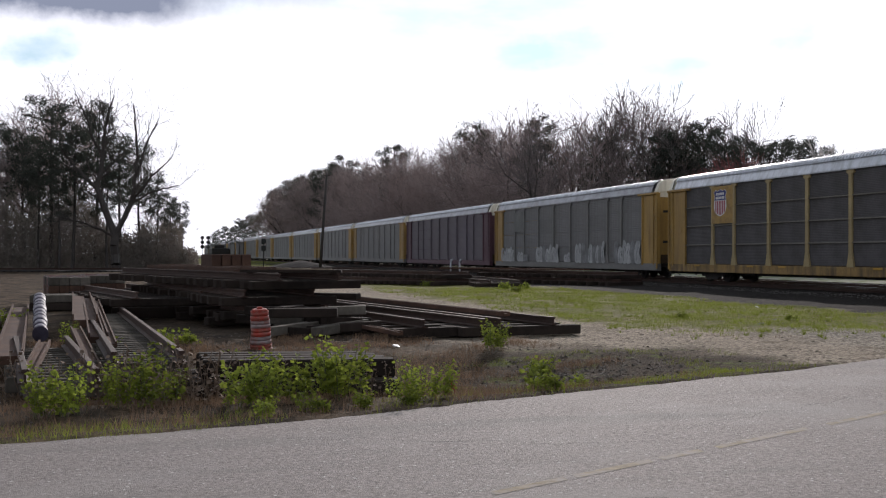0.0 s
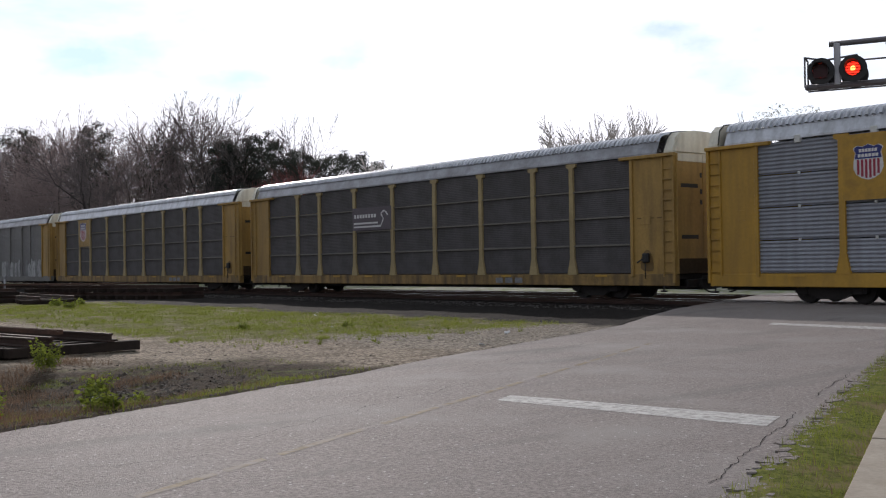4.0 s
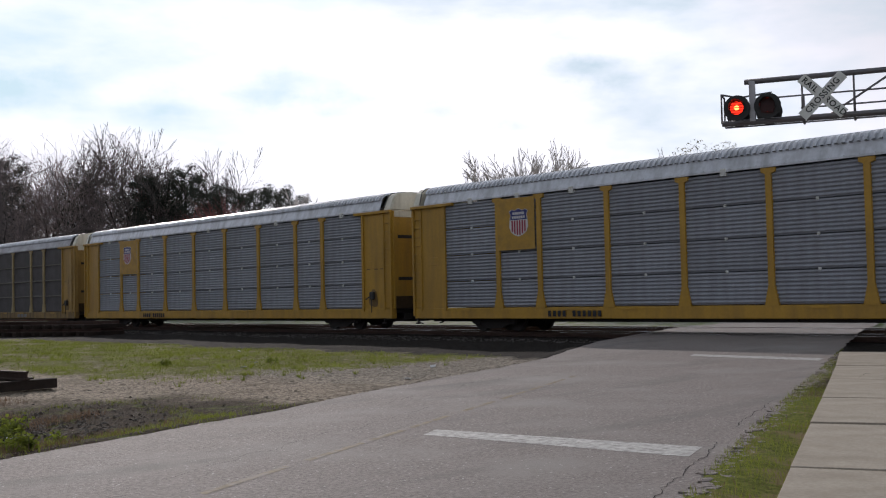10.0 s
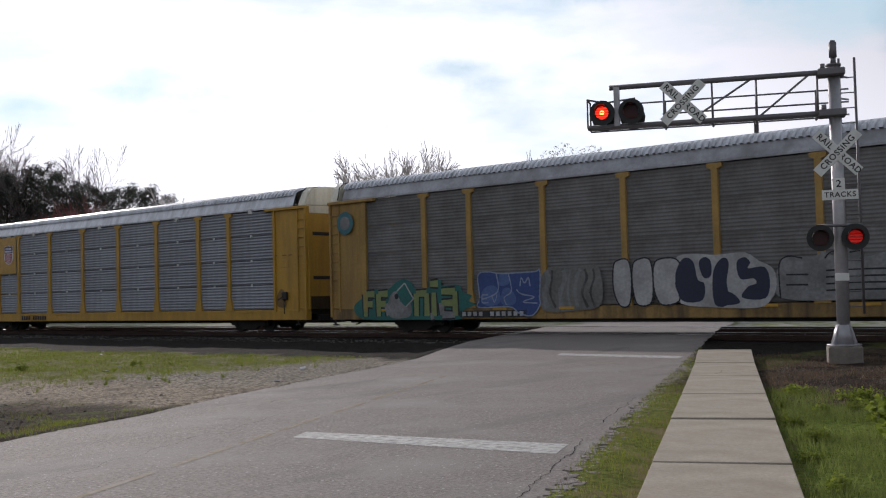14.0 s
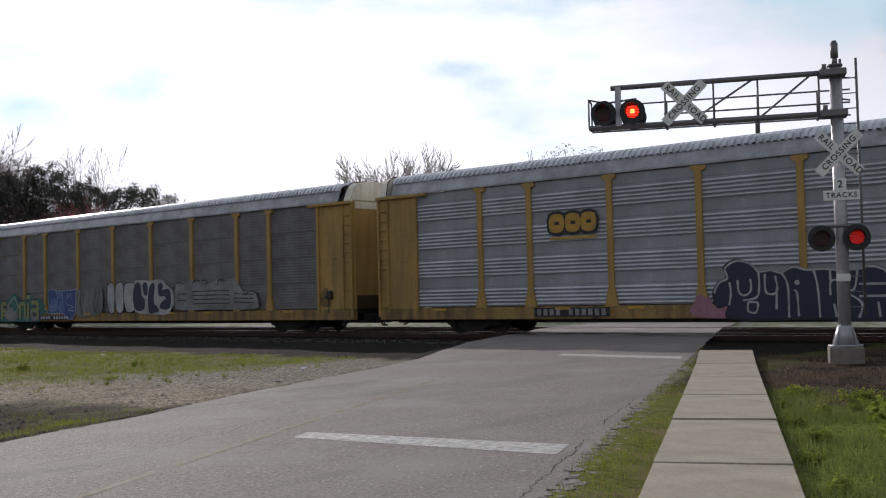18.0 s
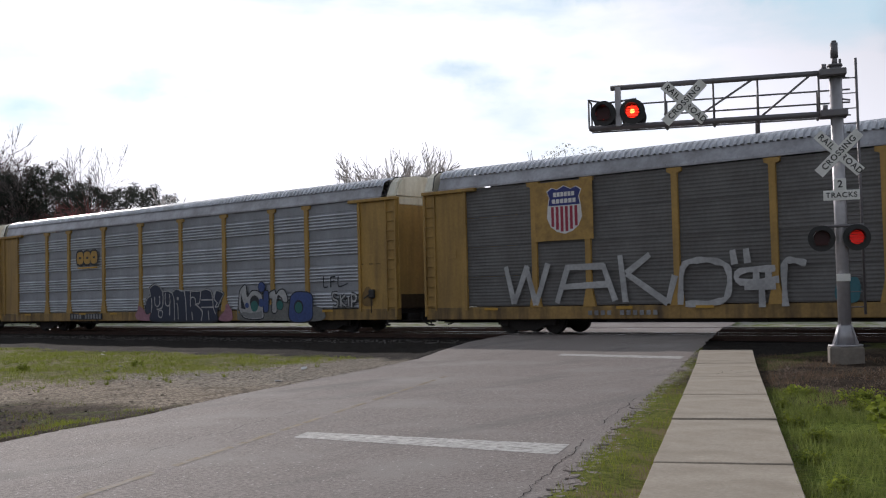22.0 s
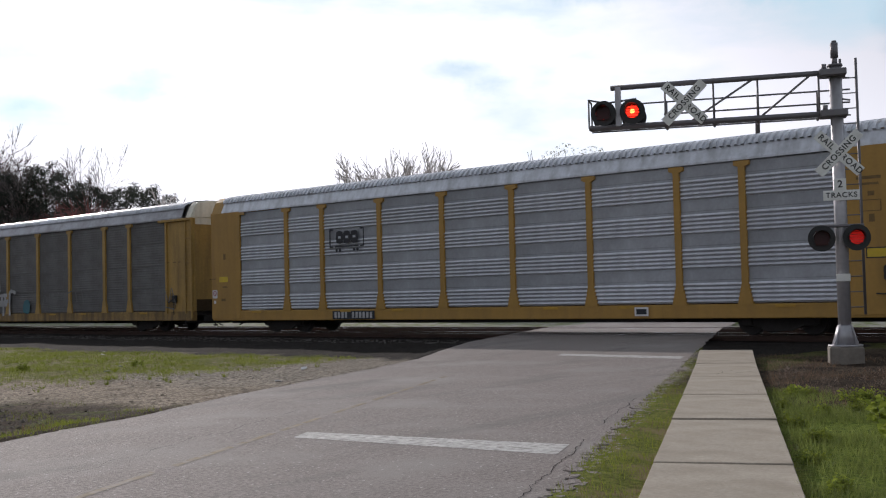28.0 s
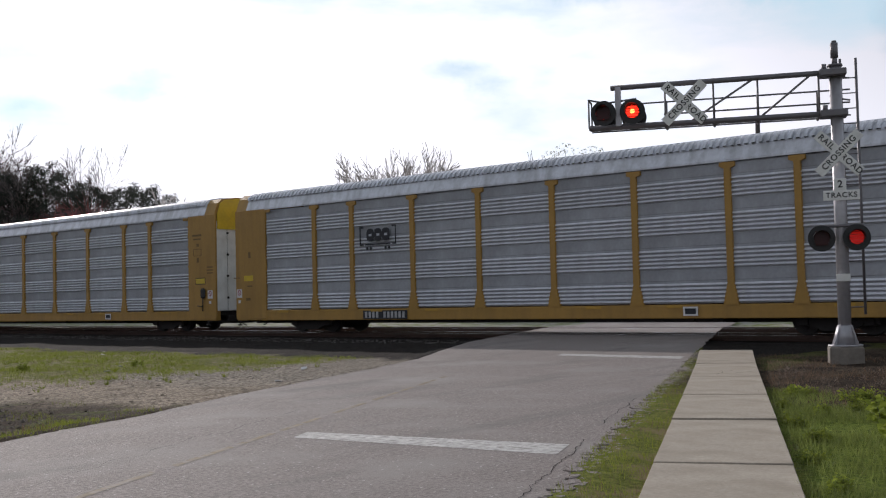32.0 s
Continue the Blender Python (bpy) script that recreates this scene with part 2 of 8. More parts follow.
GALV = mat("galvanised_mast", (0.42, 0.41, 0.44), 0.45, 0.4, vary=0.15, dirt=(0.2, 0.18, 0.17), dirt_amount=0.5, streak=True)
FOOTING = mat("stained_footing", (0.20, 0.175, 0.15), 0.9, vary=0.25, scale=9, fine=120, bump=0.4, dirt=(0.11, 0.095, 0.08), dirt_amount=0.6)
GALV_DARK = mat("weathered_aluminium", (0.16, 0.15, 0.16), 0.55, 0.4, vary=0.15)
BLACK = mat("black_paint", (0.012, 0.012, 0.013), 0.55, vary=0.3)
WHITE = mat("white_paint", (0.72, 0.72, 0.70), 0.6, vary=0.1, dirt=(0.4, 0.38, 0.34), dirt_amount=0.4)
CONCRETE = mat("concrete", (0.345, 0.296, 0.24), 0.92, vary=0.22, scale=9, fine=170, bump=0.35, dirt=(0.235, 0.195, 0.15), dirt_amount=0.55, spec=0.3)
BARK = mat("bark", (0.055, 0.046, 0.042), 0.9, vary=0.4)
PINE_NEEDLES = mat("pine_needles", (0.062, 0.068, 0.055), 0.8, vary=0.5, through=0.35, bump=0)
TWIGS = mat("bare_twigs", (0.34, 0.265, 0.25), 0.9, vary=0.35, per_object=0.25, bump=0)
TWIGS_RED = mat("budding_maple_twigs", (0.30, 0.10, 0.095), 0.9, vary=0.4, bump=0)
WEED = mat("weed_leaf", (0.21, 0.25, 0.04), 0.85, spec=0.2, vary=0.5, per_object=0.3, through=0.5, bump=0)
RED_GLOW = glow("red_lamp_glow", (1.0, 0.03, 0.01), 2.2)
RED_GLOW_DIM = glow("red_mast_lamp_glow", (1.0, 0.02, 0.012), 0.22)
RED_HOT = glow("hot_lamp_centre", (1.0, 0.30, 0.06), 5.0)
RED_DARK = mat("unlit_red_lens", (0.035, 0.004, 0.005), 0.4, vary=0.1, spec=0.3)
# ---- mesh helpers ----
def thing(name, m, label, category, group="", kind=""):
    ob = new(name)
    ob.matrix_world = m
    return tagged(ob, label, category, group, kind)


def mesh_of(bm, material, name="mesh", smooth=False):
    me = bpy.data.meshes.new(name)
    bm.to_mesh(me)
    bm.free()
    for mm in material if isinstance(material, (list, tuple)) else [material]:
        me.materials.append(mm)
    if smooth:
        me.polygons.foreach_set("use_smooth", [True] * len(me.polygons))
    return me


def put(name, me, parent=None, m=None, label=""):
    ob = new(name, me)
    ob.parent = parent
    if m is not None:
        ob.matrix_basis = m
    return tagged(ob, label)


def part(name, bm, material, parent, label="", m=None, smooth=False):
    return put(name, mesh_of(bm, material, name, smooth), parent, m, label)


def box(bm, x0, x1, y0, y1, z0, z1, bevel=0.0, m=None, mi=0):
    vs = [bm.verts.new((x, y, z)) for z in (z0, z1) for y in (y0, y1) for x in (x0, x1)]
    fs = [bm.faces.new([vs[i] for i in q]) for q in ((0, 2, 3, 1), (4, 5, 7, 6), (0, 1, 5, 4), (2, 6, 7, 3), (0, 4, 6, 2), (1, 3, 7, 5))]
    for f in fs:
        f.material_index = mi
    if bevel:
        es = list({e for f in fs for e in f.edges})
        r = bmesh.ops.bevel(bm, geom=es, offset=bevel, segments=1, affect="EDGES")
        vs = list({v for f in r["faces"] for v in f.verts} | {v for v in vs if v.is_valid})
        for f in r["faces"]:
            f.material_index = mi
    if m is not None:
        bmesh.ops.transform(bm, matrix=m, verts=[v for v in vs if v.is_valid])
    return bm


def tube(bm, p, q, r0, r1=None, n=8, caps=True, mi=0):
    """A tapered round bar from p to q."""
    p, q = Vector(p), Vector(q)
    r1 = r0 if r1 is None else r1
    d = (q - p).normalized()
    a = d.orthogonal().normalized()
    b = d.cross(a)
    rings = []
    for c, r in ((p, r0), (q, r1)):
        rings.append([bm.verts.new(c + (a * math.cos(i * math.tau / n) + b * math.sin(i * math.tau / n)) * r) for i in range(n)])
    for i in range(n):
        j = (i + 1) % n
        f = bm.faces.new((rings[0][i], rings[0][j], rings[1][j], rings[1][i]))
        f.material_index, f.smooth = mi, True
    if caps:
        for ring in (rings[0][::-1], rings[1]):
            bm.faces.new(ring).material_index = mi
    return bm


def prism(bm, outline, thick, axis="x", at=0.0, mi=0):
    """A flat outline (a, b) given depth along one axis, from at to at + thick."""
    def place(a, b, c):
        return {"x": (c, a, b), "y": (a, c, b), "z": (a, b, c)}[axis]
    lo = [bm.verts.new(place(a, b, at)) for a, b in outline]
    hi = [bm.verts.new(place(a, b, at + thick)) for a, b in outline]
    n = len(outline)
    fs = [bm.faces.new(lo[::-1]), bm.faces.new(hi)]
    for i in range(n):
        fs.append(bm.faces.new((lo[i], lo[(i + 1) % n], hi[(i + 1) % n], hi[i])))
    for f in fs:
        f.material_index = mi
    bmesh.ops.recalc_face_normals(bm, faces=fs)
    return bm


def strip_mesh(name, left, right, zfun, material, thick=0.0):
    """A sheet between two polylines with the same number of points, cut finely."""
    bm = bmesh.new()
    rows = []
    for (a, b) in zip(left, right):
        row = []
        for i in range(9):
            k = i / 8
            x, y = a[0] + (b[0] - a[0]) * k, a[1] + (b[1] - a[1]) * k
            row.append(bm.verts.new((x, y, zfun(x, y))))
        rows.append(row)
    for r, s in zip(rows, rows[1:]):
        for i in range(8):
            bm.faces.new((r[i], r[i + 1], s[i + 1], s[i]))
    bmesh.ops.recalc_face_normals(bm, faces=bm.faces[:])
    if bm.faces[:][0].normal.z < 0:
        bmesh.ops.reverse_faces(bm, faces=bm.faces[:])
    me = mesh_of(bm, material, name)
    return new(name, me)


CACHE = {}


def cached(key, make):
    if key not in CACHE:
        CACHE[key] = make()
    return CACHE[key]
# ---- ground, road, pavement ----
TRACK_X = 29.5  # centre line of the train's track; rails run along Y, railhead at z = 0


ROAD_LEFT = [(-60, 5.0), (-20, 8.3), (-1.04, 9.25), (0.29, 9.48), (1.83, 9.93), (3.1, 10.45), (4.5, 11.03), (6.1, 11.62), (8.0, 12.3), (10.85, 13.63), (15.3, 15.45), (19.5, 17.2), (22.0, 18.4), (27.2, 20.6), (34, 23.6), (60, 34.5)]
ROAD_RIGHT = [(-60, -4.0), (-20, -1.2), (-4, 0.6), (0, 1.9), (3, 3.05), (5, 3.9), (6.7, 4.64), (8.3, 5.36), (10.4, 6.28), (13.7, 7.71), (18, 9.55), (23.3, 11.7), (34, 16.3), (60, 27.0)]
WALK_A, WALK_B, WALK_WIDE = (2.6, 1.95), (23.6, 11.85), 1.12   # road-side line of the footpath, and its width


def along(pts, x):
    for (a, b), (c, d) in zip(pts, pts[1:]):
        if a <= x <= c:
            return b + (d - b) * (x - a) / (c - a)
    return pts[0][1] if x < pts[0][0] else pts[-1][1]


def right_edge(x):
    return along(ROAD_RIGHT, x)


def left_edge(x):
    return along(ROAD_LEFT, x)


def walk_right(x):
    """Outer line of the footpath."""
    return WALK_A[1] - WALK_WIDE * 0.9 + (x - WALK_A[0] - WALK_WIDE * 0.43) * 0.4714


def smooth(a, b, x):
    k = min(1.0, max(0.0, (x - a) / (b - a)))
    return k * k * (3 - 2 * k)


def base_z(x, y):
    return -0.22 + 0.06 * smooth(19, 26, x) * (1 - smooth(36, 44, x))


def road_z(x, y):
    """The carriageway climbs to the rails and falls again behind them."""
    return -0.185 + 0.18 * smooth(18.0, 25.0, x) - 0.13 * smooth(33, 42, x)


def ground_z(x, y):
    far = smooth(30, 90, math.hypot(x - 8, y - 18))
    n = noise.noise((x * 0.35, y * 0.35, 0.0)) * 0.05 + noise.noise((x * 1.3, y * 1.3, 4.0)) * 0.025
    fine = (noise.noise((x * 3.1, y * 3.1, 8.0)) * 0.022 + noise.noise((x * 7.3, y * 7.3, 2.0)) * 0.009) * (1 - far)
    ditch = -0.22 * smooth(11.3, 13, y) * (1 - smooth(15, 18, y)) * smooth(-3, 1, x) * (1 - smooth(4.5, 7.5, x))
    z = base_z(x, y) + n * (1 - far) + fine + ditch
    if -20 < x < 60:
        # crumbling verges lap over the edges of the carriageway
        lo, hi = right_edge(x), left_edge(x)
        if lo < y < hi:
            depth = min(y - lo, hi - y)
            return road_z(x, y) + (0.006 + fine * 0.9 if x < 24.5 else -0.02) - 0.16 * smooth(-0.02, 0.32, depth)
        out = max(lo - y, y - hi)
        k = (1 - smooth(0.0, 0.9, out)) * (1 - smooth(23.5, 25.0, x))
        rise = 0.012 + (0.035 * smooth(0.0, 0.6, out) if y < lo else 0.0)
        z = z * (1 - k) + (road_z(x, y) + rise + fine * 0.8) * k
    return z


def ground_material():
    m = bpy.data.materials.new("mixed_ground")
    m.use_nodes = True
    n, l = m.node_tree.nodes, m.node_tree.links
    b = n["Principled BSDF"]
    b.inputs["Roughness"].default_value = 0.95
    b.inputs["Specular IOR Level"].default_value = 0.04
    co = n.new("ShaderNodeTexCoord")
    sep = n.new("ShaderNodeSeparateXYZ")

    def tex(scale, detail=6, rough=0.6):
        t = n.new("ShaderNodeTexNoise")
        t.inputs["Scale"].default_value, t.inputs["Detail"].default_value, t.inputs["Roughness"].default_value = scale, detail, rough
        l.new(co.outputs["Object"], t.inputs["Vector"])
        return t.outputs["Fac"]

    def math_(op, a, c):
        t = n.new("ShaderNodeMath")
        t.operation = op
        for i, v in enumerate((a, c)):
            if isinstance(v, (int, float)):
                t.inputs[i].default_value = v
            else:
                l.new(v, t.inputs[i])
        return t.outputs[0]

    def span(v, lo, hi, a=0.0, c=1.0):
        t = n.new("ShaderNodeMapRange")
        t.interpolation_type = "SMOOTHSTEP"
        l.new(v, t.inputs["Value"])
        for k, q in zip(("From Min", "From Max", "To Min", "To Max"), (lo, hi, a, c)):
            t.inputs[k].default_value = q
        return t.outputs["Result"]

    def mix(f, a, c):
        t = n.new("ShaderNodeMix")
        t.data_type = "RGBA"
        l.new(f, t.inputs["Factor"])
        for k, v in (("A", a), ("B", c)):
            if isinstance(v, tuple):
                t.inputs[k].default_value = (*v, 1)
            else:
                l.new(v, t.inputs[k])
        return t.outputs["Result"]

    wob = n.new("ShaderNodeVectorMath")
    wob.operation = "MULTIPLY_ADD"
    wt = n.new("ShaderNodeTexNoise")
    wt.inputs["Scale"].default_value, wt.inputs["Detail"].default_value = 0.5, 6
    l.new(co.outputs["Object"], wt.inputs["Vector"])
    l.new(wt.outputs["Color"], wob.inputs[0])
    wob.inputs[1].default_value = (4, 4, 0)
    l.new(co.outputs["Object"], wob.inputs[2])
    l.new(wob.outputs["Vector"], sep.inputs[0])
    x, y = math_("SUBTRACT", sep.outputs["X"], 2.0), math_("SUBTRACT", sep.outputs["Y"], 2.0)
    fine, mid = tex(14, 8, 0.7), tex(1.6)
    dirt = mix(span(fine, 0.38, 0.62), (0.125, 0.098, 0.075), (0.41, 0.338, 0.262))
    dirt = mix(span(tex(0.8, 6, 0.65), 0.48, 0.66), dirt, mix(span(fine, 0.38, 0.62), (0.09, 0.07, 0.05), (0.24, 0.19, 0.14)))
    dirt = mix(span(tex(5.0), 0.55, 0.72), dirt, (0.13, 0.105, 0.085))
    grass = mix(span(fine, 0.3, 0.7), (0.04, 0.047, 0.009), (0.165, 0.165, 0.03))
    dry = mix(span(fine, 0.3, 0.7), (0.06, 0.042, 0.03), (0.155, 0.11, 0.075))
    dark = mix(span(fine, 0.35, 0.65), (0.012, 0.008, 0.005), (0.062, 0.041, 0.026))
    gravel = mix(span(fine, 0.38, 0.62), (0.075, 0.066, 0.056), (0.37, 0.318, 0.26))
    # green strip beside the track
    strip = math_("MULTIPLY", span(x, 9.4, 11.4), span(x, 19.6, 18.7))
    strip = math_("MULTIPLY", strip, span(math_("ADD", y, math_("MULTIPLY", x, 0.32)), 23.0, 25.2))
    strip = math_("MULTIPLY", strip, span(mid, 0.29, 0.46))
    worn = span(tex(3.2, 8, 0.7), 0.5, 0.66)
    col = mix(strip, dirt, mix(worn, grass, mix(span(fine, 0.35, 0.65), (0.10, 0.085, 0.035), (0.27, 0.22, 0.10))))
    # stony fan near the crossing
    fan = math_("MULTIPLY", span(x, 11.0, 14.0), span(y, 21.0, 18.8))
    col = mix(fan, col, gravel)
    # shade beside the train, put into the ground's colour as a near-black strip
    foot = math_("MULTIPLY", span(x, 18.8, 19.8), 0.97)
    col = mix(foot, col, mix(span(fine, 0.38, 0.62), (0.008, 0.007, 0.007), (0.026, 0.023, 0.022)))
    # scrub between the road and the stacks
    scrub = math_("MULTIPLY", span(x, 6.5, 4.0), span(y, 118, 108))
    col = mix(scrub, col, mix(span(mid, 0.4, 0.62), (0.045, 0.034, 0.026), dry))
    coal = math_("MULTIPLY", math_("MULTIPLY", span(x, 2.4, 4.0), span(x, 9.9, 8.2)), span(y, 18.0, 15.5))
    coal = math_("MULTIPLY", coal, span(tex(0.9), 0.18, 0.34))
    mossy = mix(span(fine, 0.35, 0.65), (0.03, 0.033, 0.008), (0.10, 0.11, 0.025))
    col = mix(coal, col, mix(span(tex(1.9, 7, 0.65), 0.52, 0.62), dark, mossy))
    # dark earth round the stacks, the shade of the stacks put into its colour
    yard = math_("MULTIPLY", math_("MULTIPLY", span(x, -1.5, 0.3), span(x, 6.8, 5.2)), math_("MULTIPLY", span(y, 17.2, 18.6), span(y, 40, 34)))
    col = mix(math_("MULTIPLY", yard, 0.6), col, mix(span(fine, 0.35, 0.65), (0.014, 0.011, 0.009), (0.07, 0.052, 0.04)))
    # rank grass this side of the road
    near = math_("MULTIPLY", span(y, 9.5, 8.5), span(x, -40, -38))
    col = mix(near, col, mix(span(mid, 0.47, 0.66), mix(span(fine, 0.3, 0.7), (0.06, 0.075, 0.015), (0.18, 0.185, 0.042)), (0.20, 0.155, 0.085)))
    flat = n.new("ShaderNodeSeparateXYZ")
    l.new(co.outputs["Object"], flat.inputs[0])
    beside = math_("SUBTRACT", flat.outputs["Y"], math_("MULTIPLY", flat.outputs["X"], 0.4714))
    col = mix(math_("MULTIPLY", near, span(beside, -0.55, -0.75)), col, mix(span(fine, 0.3, 0.7), (0.04, 0.06, 0.012), (0.17, 0.21, 0.035)))
    soil = math_("MULTIPLY", near, span(x, 13.0, 15.5))
    col = mix(soil, col, mix(span(mid, 0.42, 0.6), mix(span(fine, 0.35, 0.65), (0.014, 0.010, 0.008), (0.055, 0.04, 0.03)), mix(span(fine, 0.35, 0.65), (0.03, 0.022, 0.017), (0.095, 0.073, 0.052))))
    # far land
    far = span(y, 140, 230)
    col = mix(far, col, grass)
    beyond = span(x, 36, 40)
    col = mix(beyond, col, mix(span(mid, 0.4, 0.6), (0.34, 0.32, 0.29), (0.17, 0.19, 0.08)))
    l.new(col, b.inputs["Base Color"])
    bp = n.new("ShaderNodeBump")
    bp.inputs["Strength"].default_value, bp.inputs["Distance"].default_value = 0.45, 0.05
    l.new(math_("ADD", math_("ADD", tex(45, 3), tex(6, 8, 0.75)), mid), bp.inputs["Height"])
    l.new(bp.outputs["Normal"], b.inputs["Normal"])
    return m


def build_ground():
    def lines(lo, hi, step, far):
        near = [lo + step * i for i in range(int((hi - lo) / step) + 1)]
        d = step
        v, w = lo, hi
        left, right = [], []
        while v > -far or w < far:
            d *= 1.45
            v, w = max(-far, v - d), min(far, w + d)
            left.append(v)
            right.append(w)
        return sorted(set(left)) + near + sorted(set(right))

    xs, ys = lines(-5, 25.0, 0.15, 3500), lines(-1, 44, 0.15, 3500)
    co = [(x, y, ground_z(x, y)) for y in ys for x in xs]
    w = len(xs)
    faces = [(j * w + i, j * w + i + 1, (j + 1) * w + i + 1, (j + 1) * w + i) for j in range(len(ys) - 1) for i in range(w - 1)]
    me = bpy.data.meshes.new("ground")
    me.from_pydata(co, [], faces)
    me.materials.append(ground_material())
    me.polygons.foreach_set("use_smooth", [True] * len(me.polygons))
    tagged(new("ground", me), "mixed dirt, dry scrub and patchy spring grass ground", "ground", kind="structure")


build_ground()



def asphalt_material():
    """Worn chip seal: coarse grain, pale specks painted as sun glints, wandering stains and wheel tracks along the
    road.
    """
    m = bpy.data.materials.new("worn_asphalt")
    m.use_nodes = True
    n, l = m.node_tree.nodes, m.node_tree.links
    b = n["Principled BSDF"]
    b.inputs["Roughness"].default_value, b.inputs["Specular IOR Level"].default_value = 0.82, 0.25
    co = n.new("ShaderNodeTexCoord")

    def tex(scale, detail, rough, vec=None):
        t = n.new("ShaderNodeTexNoise")
        t.inputs["Scale"].default_value, t.inputs["Detail"].default_value, t.inputs["Roughness"].default_value = scale, detail, rough
        l.new(vec or co.outputs["Object"], t.inputs["Vector"])
        return t.outputs["Fac"]

    def mix(f, lo, hi, a, c):
        r, x = n.new("ShaderNodeMapRange"), n.new("ShaderNodeMix")
        x.data_type = "RGBA"
        r.inputs["From Min"].default_value, r.inputs["From Max"].default_value = lo, hi
        l.new(f, r.inputs["Value"])
        l.new(r.outputs["Result"], x.inputs["Factor"])
        for k, v in (("A", a), ("B", c)):
            if isinstance(v, tuple):
                x.inputs[k].default_value = (*v, 1)
            else:
                l.new(v, x.inputs[k])
        return x.outputs["Result"]

    grain = tex(26, 5, 0.8)
    col = mix(grain, 0.36, 0.64, (0.138, 0.115, 0.107), (0.305, 0.262, 0.246))
    # stains stretched along the way that wheels go
    mp = n.new("ShaderNodeMapping")
    mp.inputs["Rotation"].default_value = (0, 0, radians(-25))
    mp.inputs["Scale"].default_value = (0.12, 1.0, 1.0)
    l.new(co.outputs["Object"], mp.inputs["Vector"])
    col = mix(tex(1.5, 6, 0.6, mp.outputs["Vector"]), 0.52, 0.75, col, (0.16, 0.142, 0.135))
    col = mix(tex(0.5, 5, 0.6), 0.5, 0.72, col, (0.265, 0.237, 0.222))
    # sparse pale specks put the sun's sparkle into the colour
    vo = n.new("ShaderNodeTexVoronoi")
    vo.inputs["Scale"].default_value = 11
    l.new(co.outputs["Object"], vo.inputs["Vector"])
    col = mix(vo.outputs["Distance"], 0.14, 0.09, col, (0.46, 0.43, 0.40))
    l.new(col, b.inputs["Base Color"])
    bp = n.new("ShaderNodeBump")
    bp.inputs["Strength"].default_value, bp.inputs["Distance"].default_value = 0.7, 0.02
    l.new(tex(60, 4, 0.7), bp.inputs["Height"])
    l.new(bp.outputs["Normal"], b.inputs["Normal"])
    return m


ASPHALT = asphalt_material()
LINE_WHITE = mat("worn_white_marking", (0.44, 0.425, 0.41), 0.82, vary=0.35, scale=44, fine=200, dirt=(0.2, 0.185, 0.175), dirt_amount=0.95)
LINE_YELLOW = mat("faded_yellow_marking", (0.20, 0.155, 0.095), 0.85, vary=0.35, scale=30, fine=160, dirt=(0.225, 0.195, 0.18), dirt_amount=1.0, spec=0.25)


def edge_at(pts, k):
    d = [0.0]
    for p, q in zip(pts, pts[1:]):
        d.append(d[-1] + math.dist(p, q))
    s = k * d[-1]
    for i in range(len(pts) - 1):
        if s <= d[i + 1] or i == len(pts) - 2:
            u = (s - d[i]) / (d[i + 1] - d[i])
            return (pts[i][0] + (pts[i + 1][0] - pts[i][0]) * u, pts[i][1] + (pts[i + 1][1] - pts[i][1]) * u)


def build_road():
    L, R = [], []
    for i in range(801):
        k = i / 800
        L.append(edge_at(ROAD_LEFT, k))
        R.append(edge_at(ROAD_RIGHT, k))
    for i in range(801):
        a = noise.noise((L[i][0] * 0.9, L[i][1] * 0.9, 9)) * 0.12 + noise.noise((L[i][0] * 5, L[i][1] * 5, 9)) * 0.05
        L[i] = (L[i][0], L[i][1] + a)
        c = noise.noise((R[i][0] * 1.3, R[i][1] * 1.3, 3)) * 0.10 + noise.noise((R[i][0] * 5, R[i][1] * 5, 3)) * 0.045
        R[i] = (R[i][0], R[i][1] + c)
    road = strip_mesh("road", L, R, road_z, ASPHALT)
    tagged(road, "worn grey two-lane asphalt road rising to the rails", "road", kind="structure")


def marking(name, quad, label, material, lift=0.0025):
    bm = bmesh.new()
    a, b, c, d = quad
    cells = 10
    lo = [(a[0] + (b[0] - a[0]) * i / cells, a[1] + (b[1] - a[1]) * i / cells) for i in range(cells + 1)]
    hi = [(d[0] + (c[0] - d[0]) * i / cells, d[1] + (c[1] - d[1]) * i / cells) for i in range(cells + 1)]
    v0 = [bm.verts.new((x, y, road_z(x, y) + lift)) for x, y in lo]
    v1 = [bm.verts.new((x, y, road_z(x, y) + lift)) for x, y in hi]
    for i in range(cells):
        bm.faces.new((v0[i], v0[i + 1], v1[i + 1], v1[i]))
    bmesh.ops.recalc_face_normals(bm, faces=bm.faces[:])
    if bm.faces[:][0].normal.z < 0:
        bmesh.ops.reverse_faces(bm, faces=bm.faces[:])
    ob = new(name, mesh_of(bm, material, name))
    return tagged(ob, label, "road marking", kind="structure")


build_road()
marking("stop_line", ((7.97, 8.90), (8.38, 9.12), (9.04, 6.01), (8.42, 5.75)), "worn white stop line across the lane", LINE_WHITE)
marking("stop_line", ((20.75, 14.05), (21.15, 14.2), (21.1, 11.0), (20.6, 10.85)), "faded white stop line before the rails", LINE_WHITE)
_worn = random.Random(4)
_k = 0.0
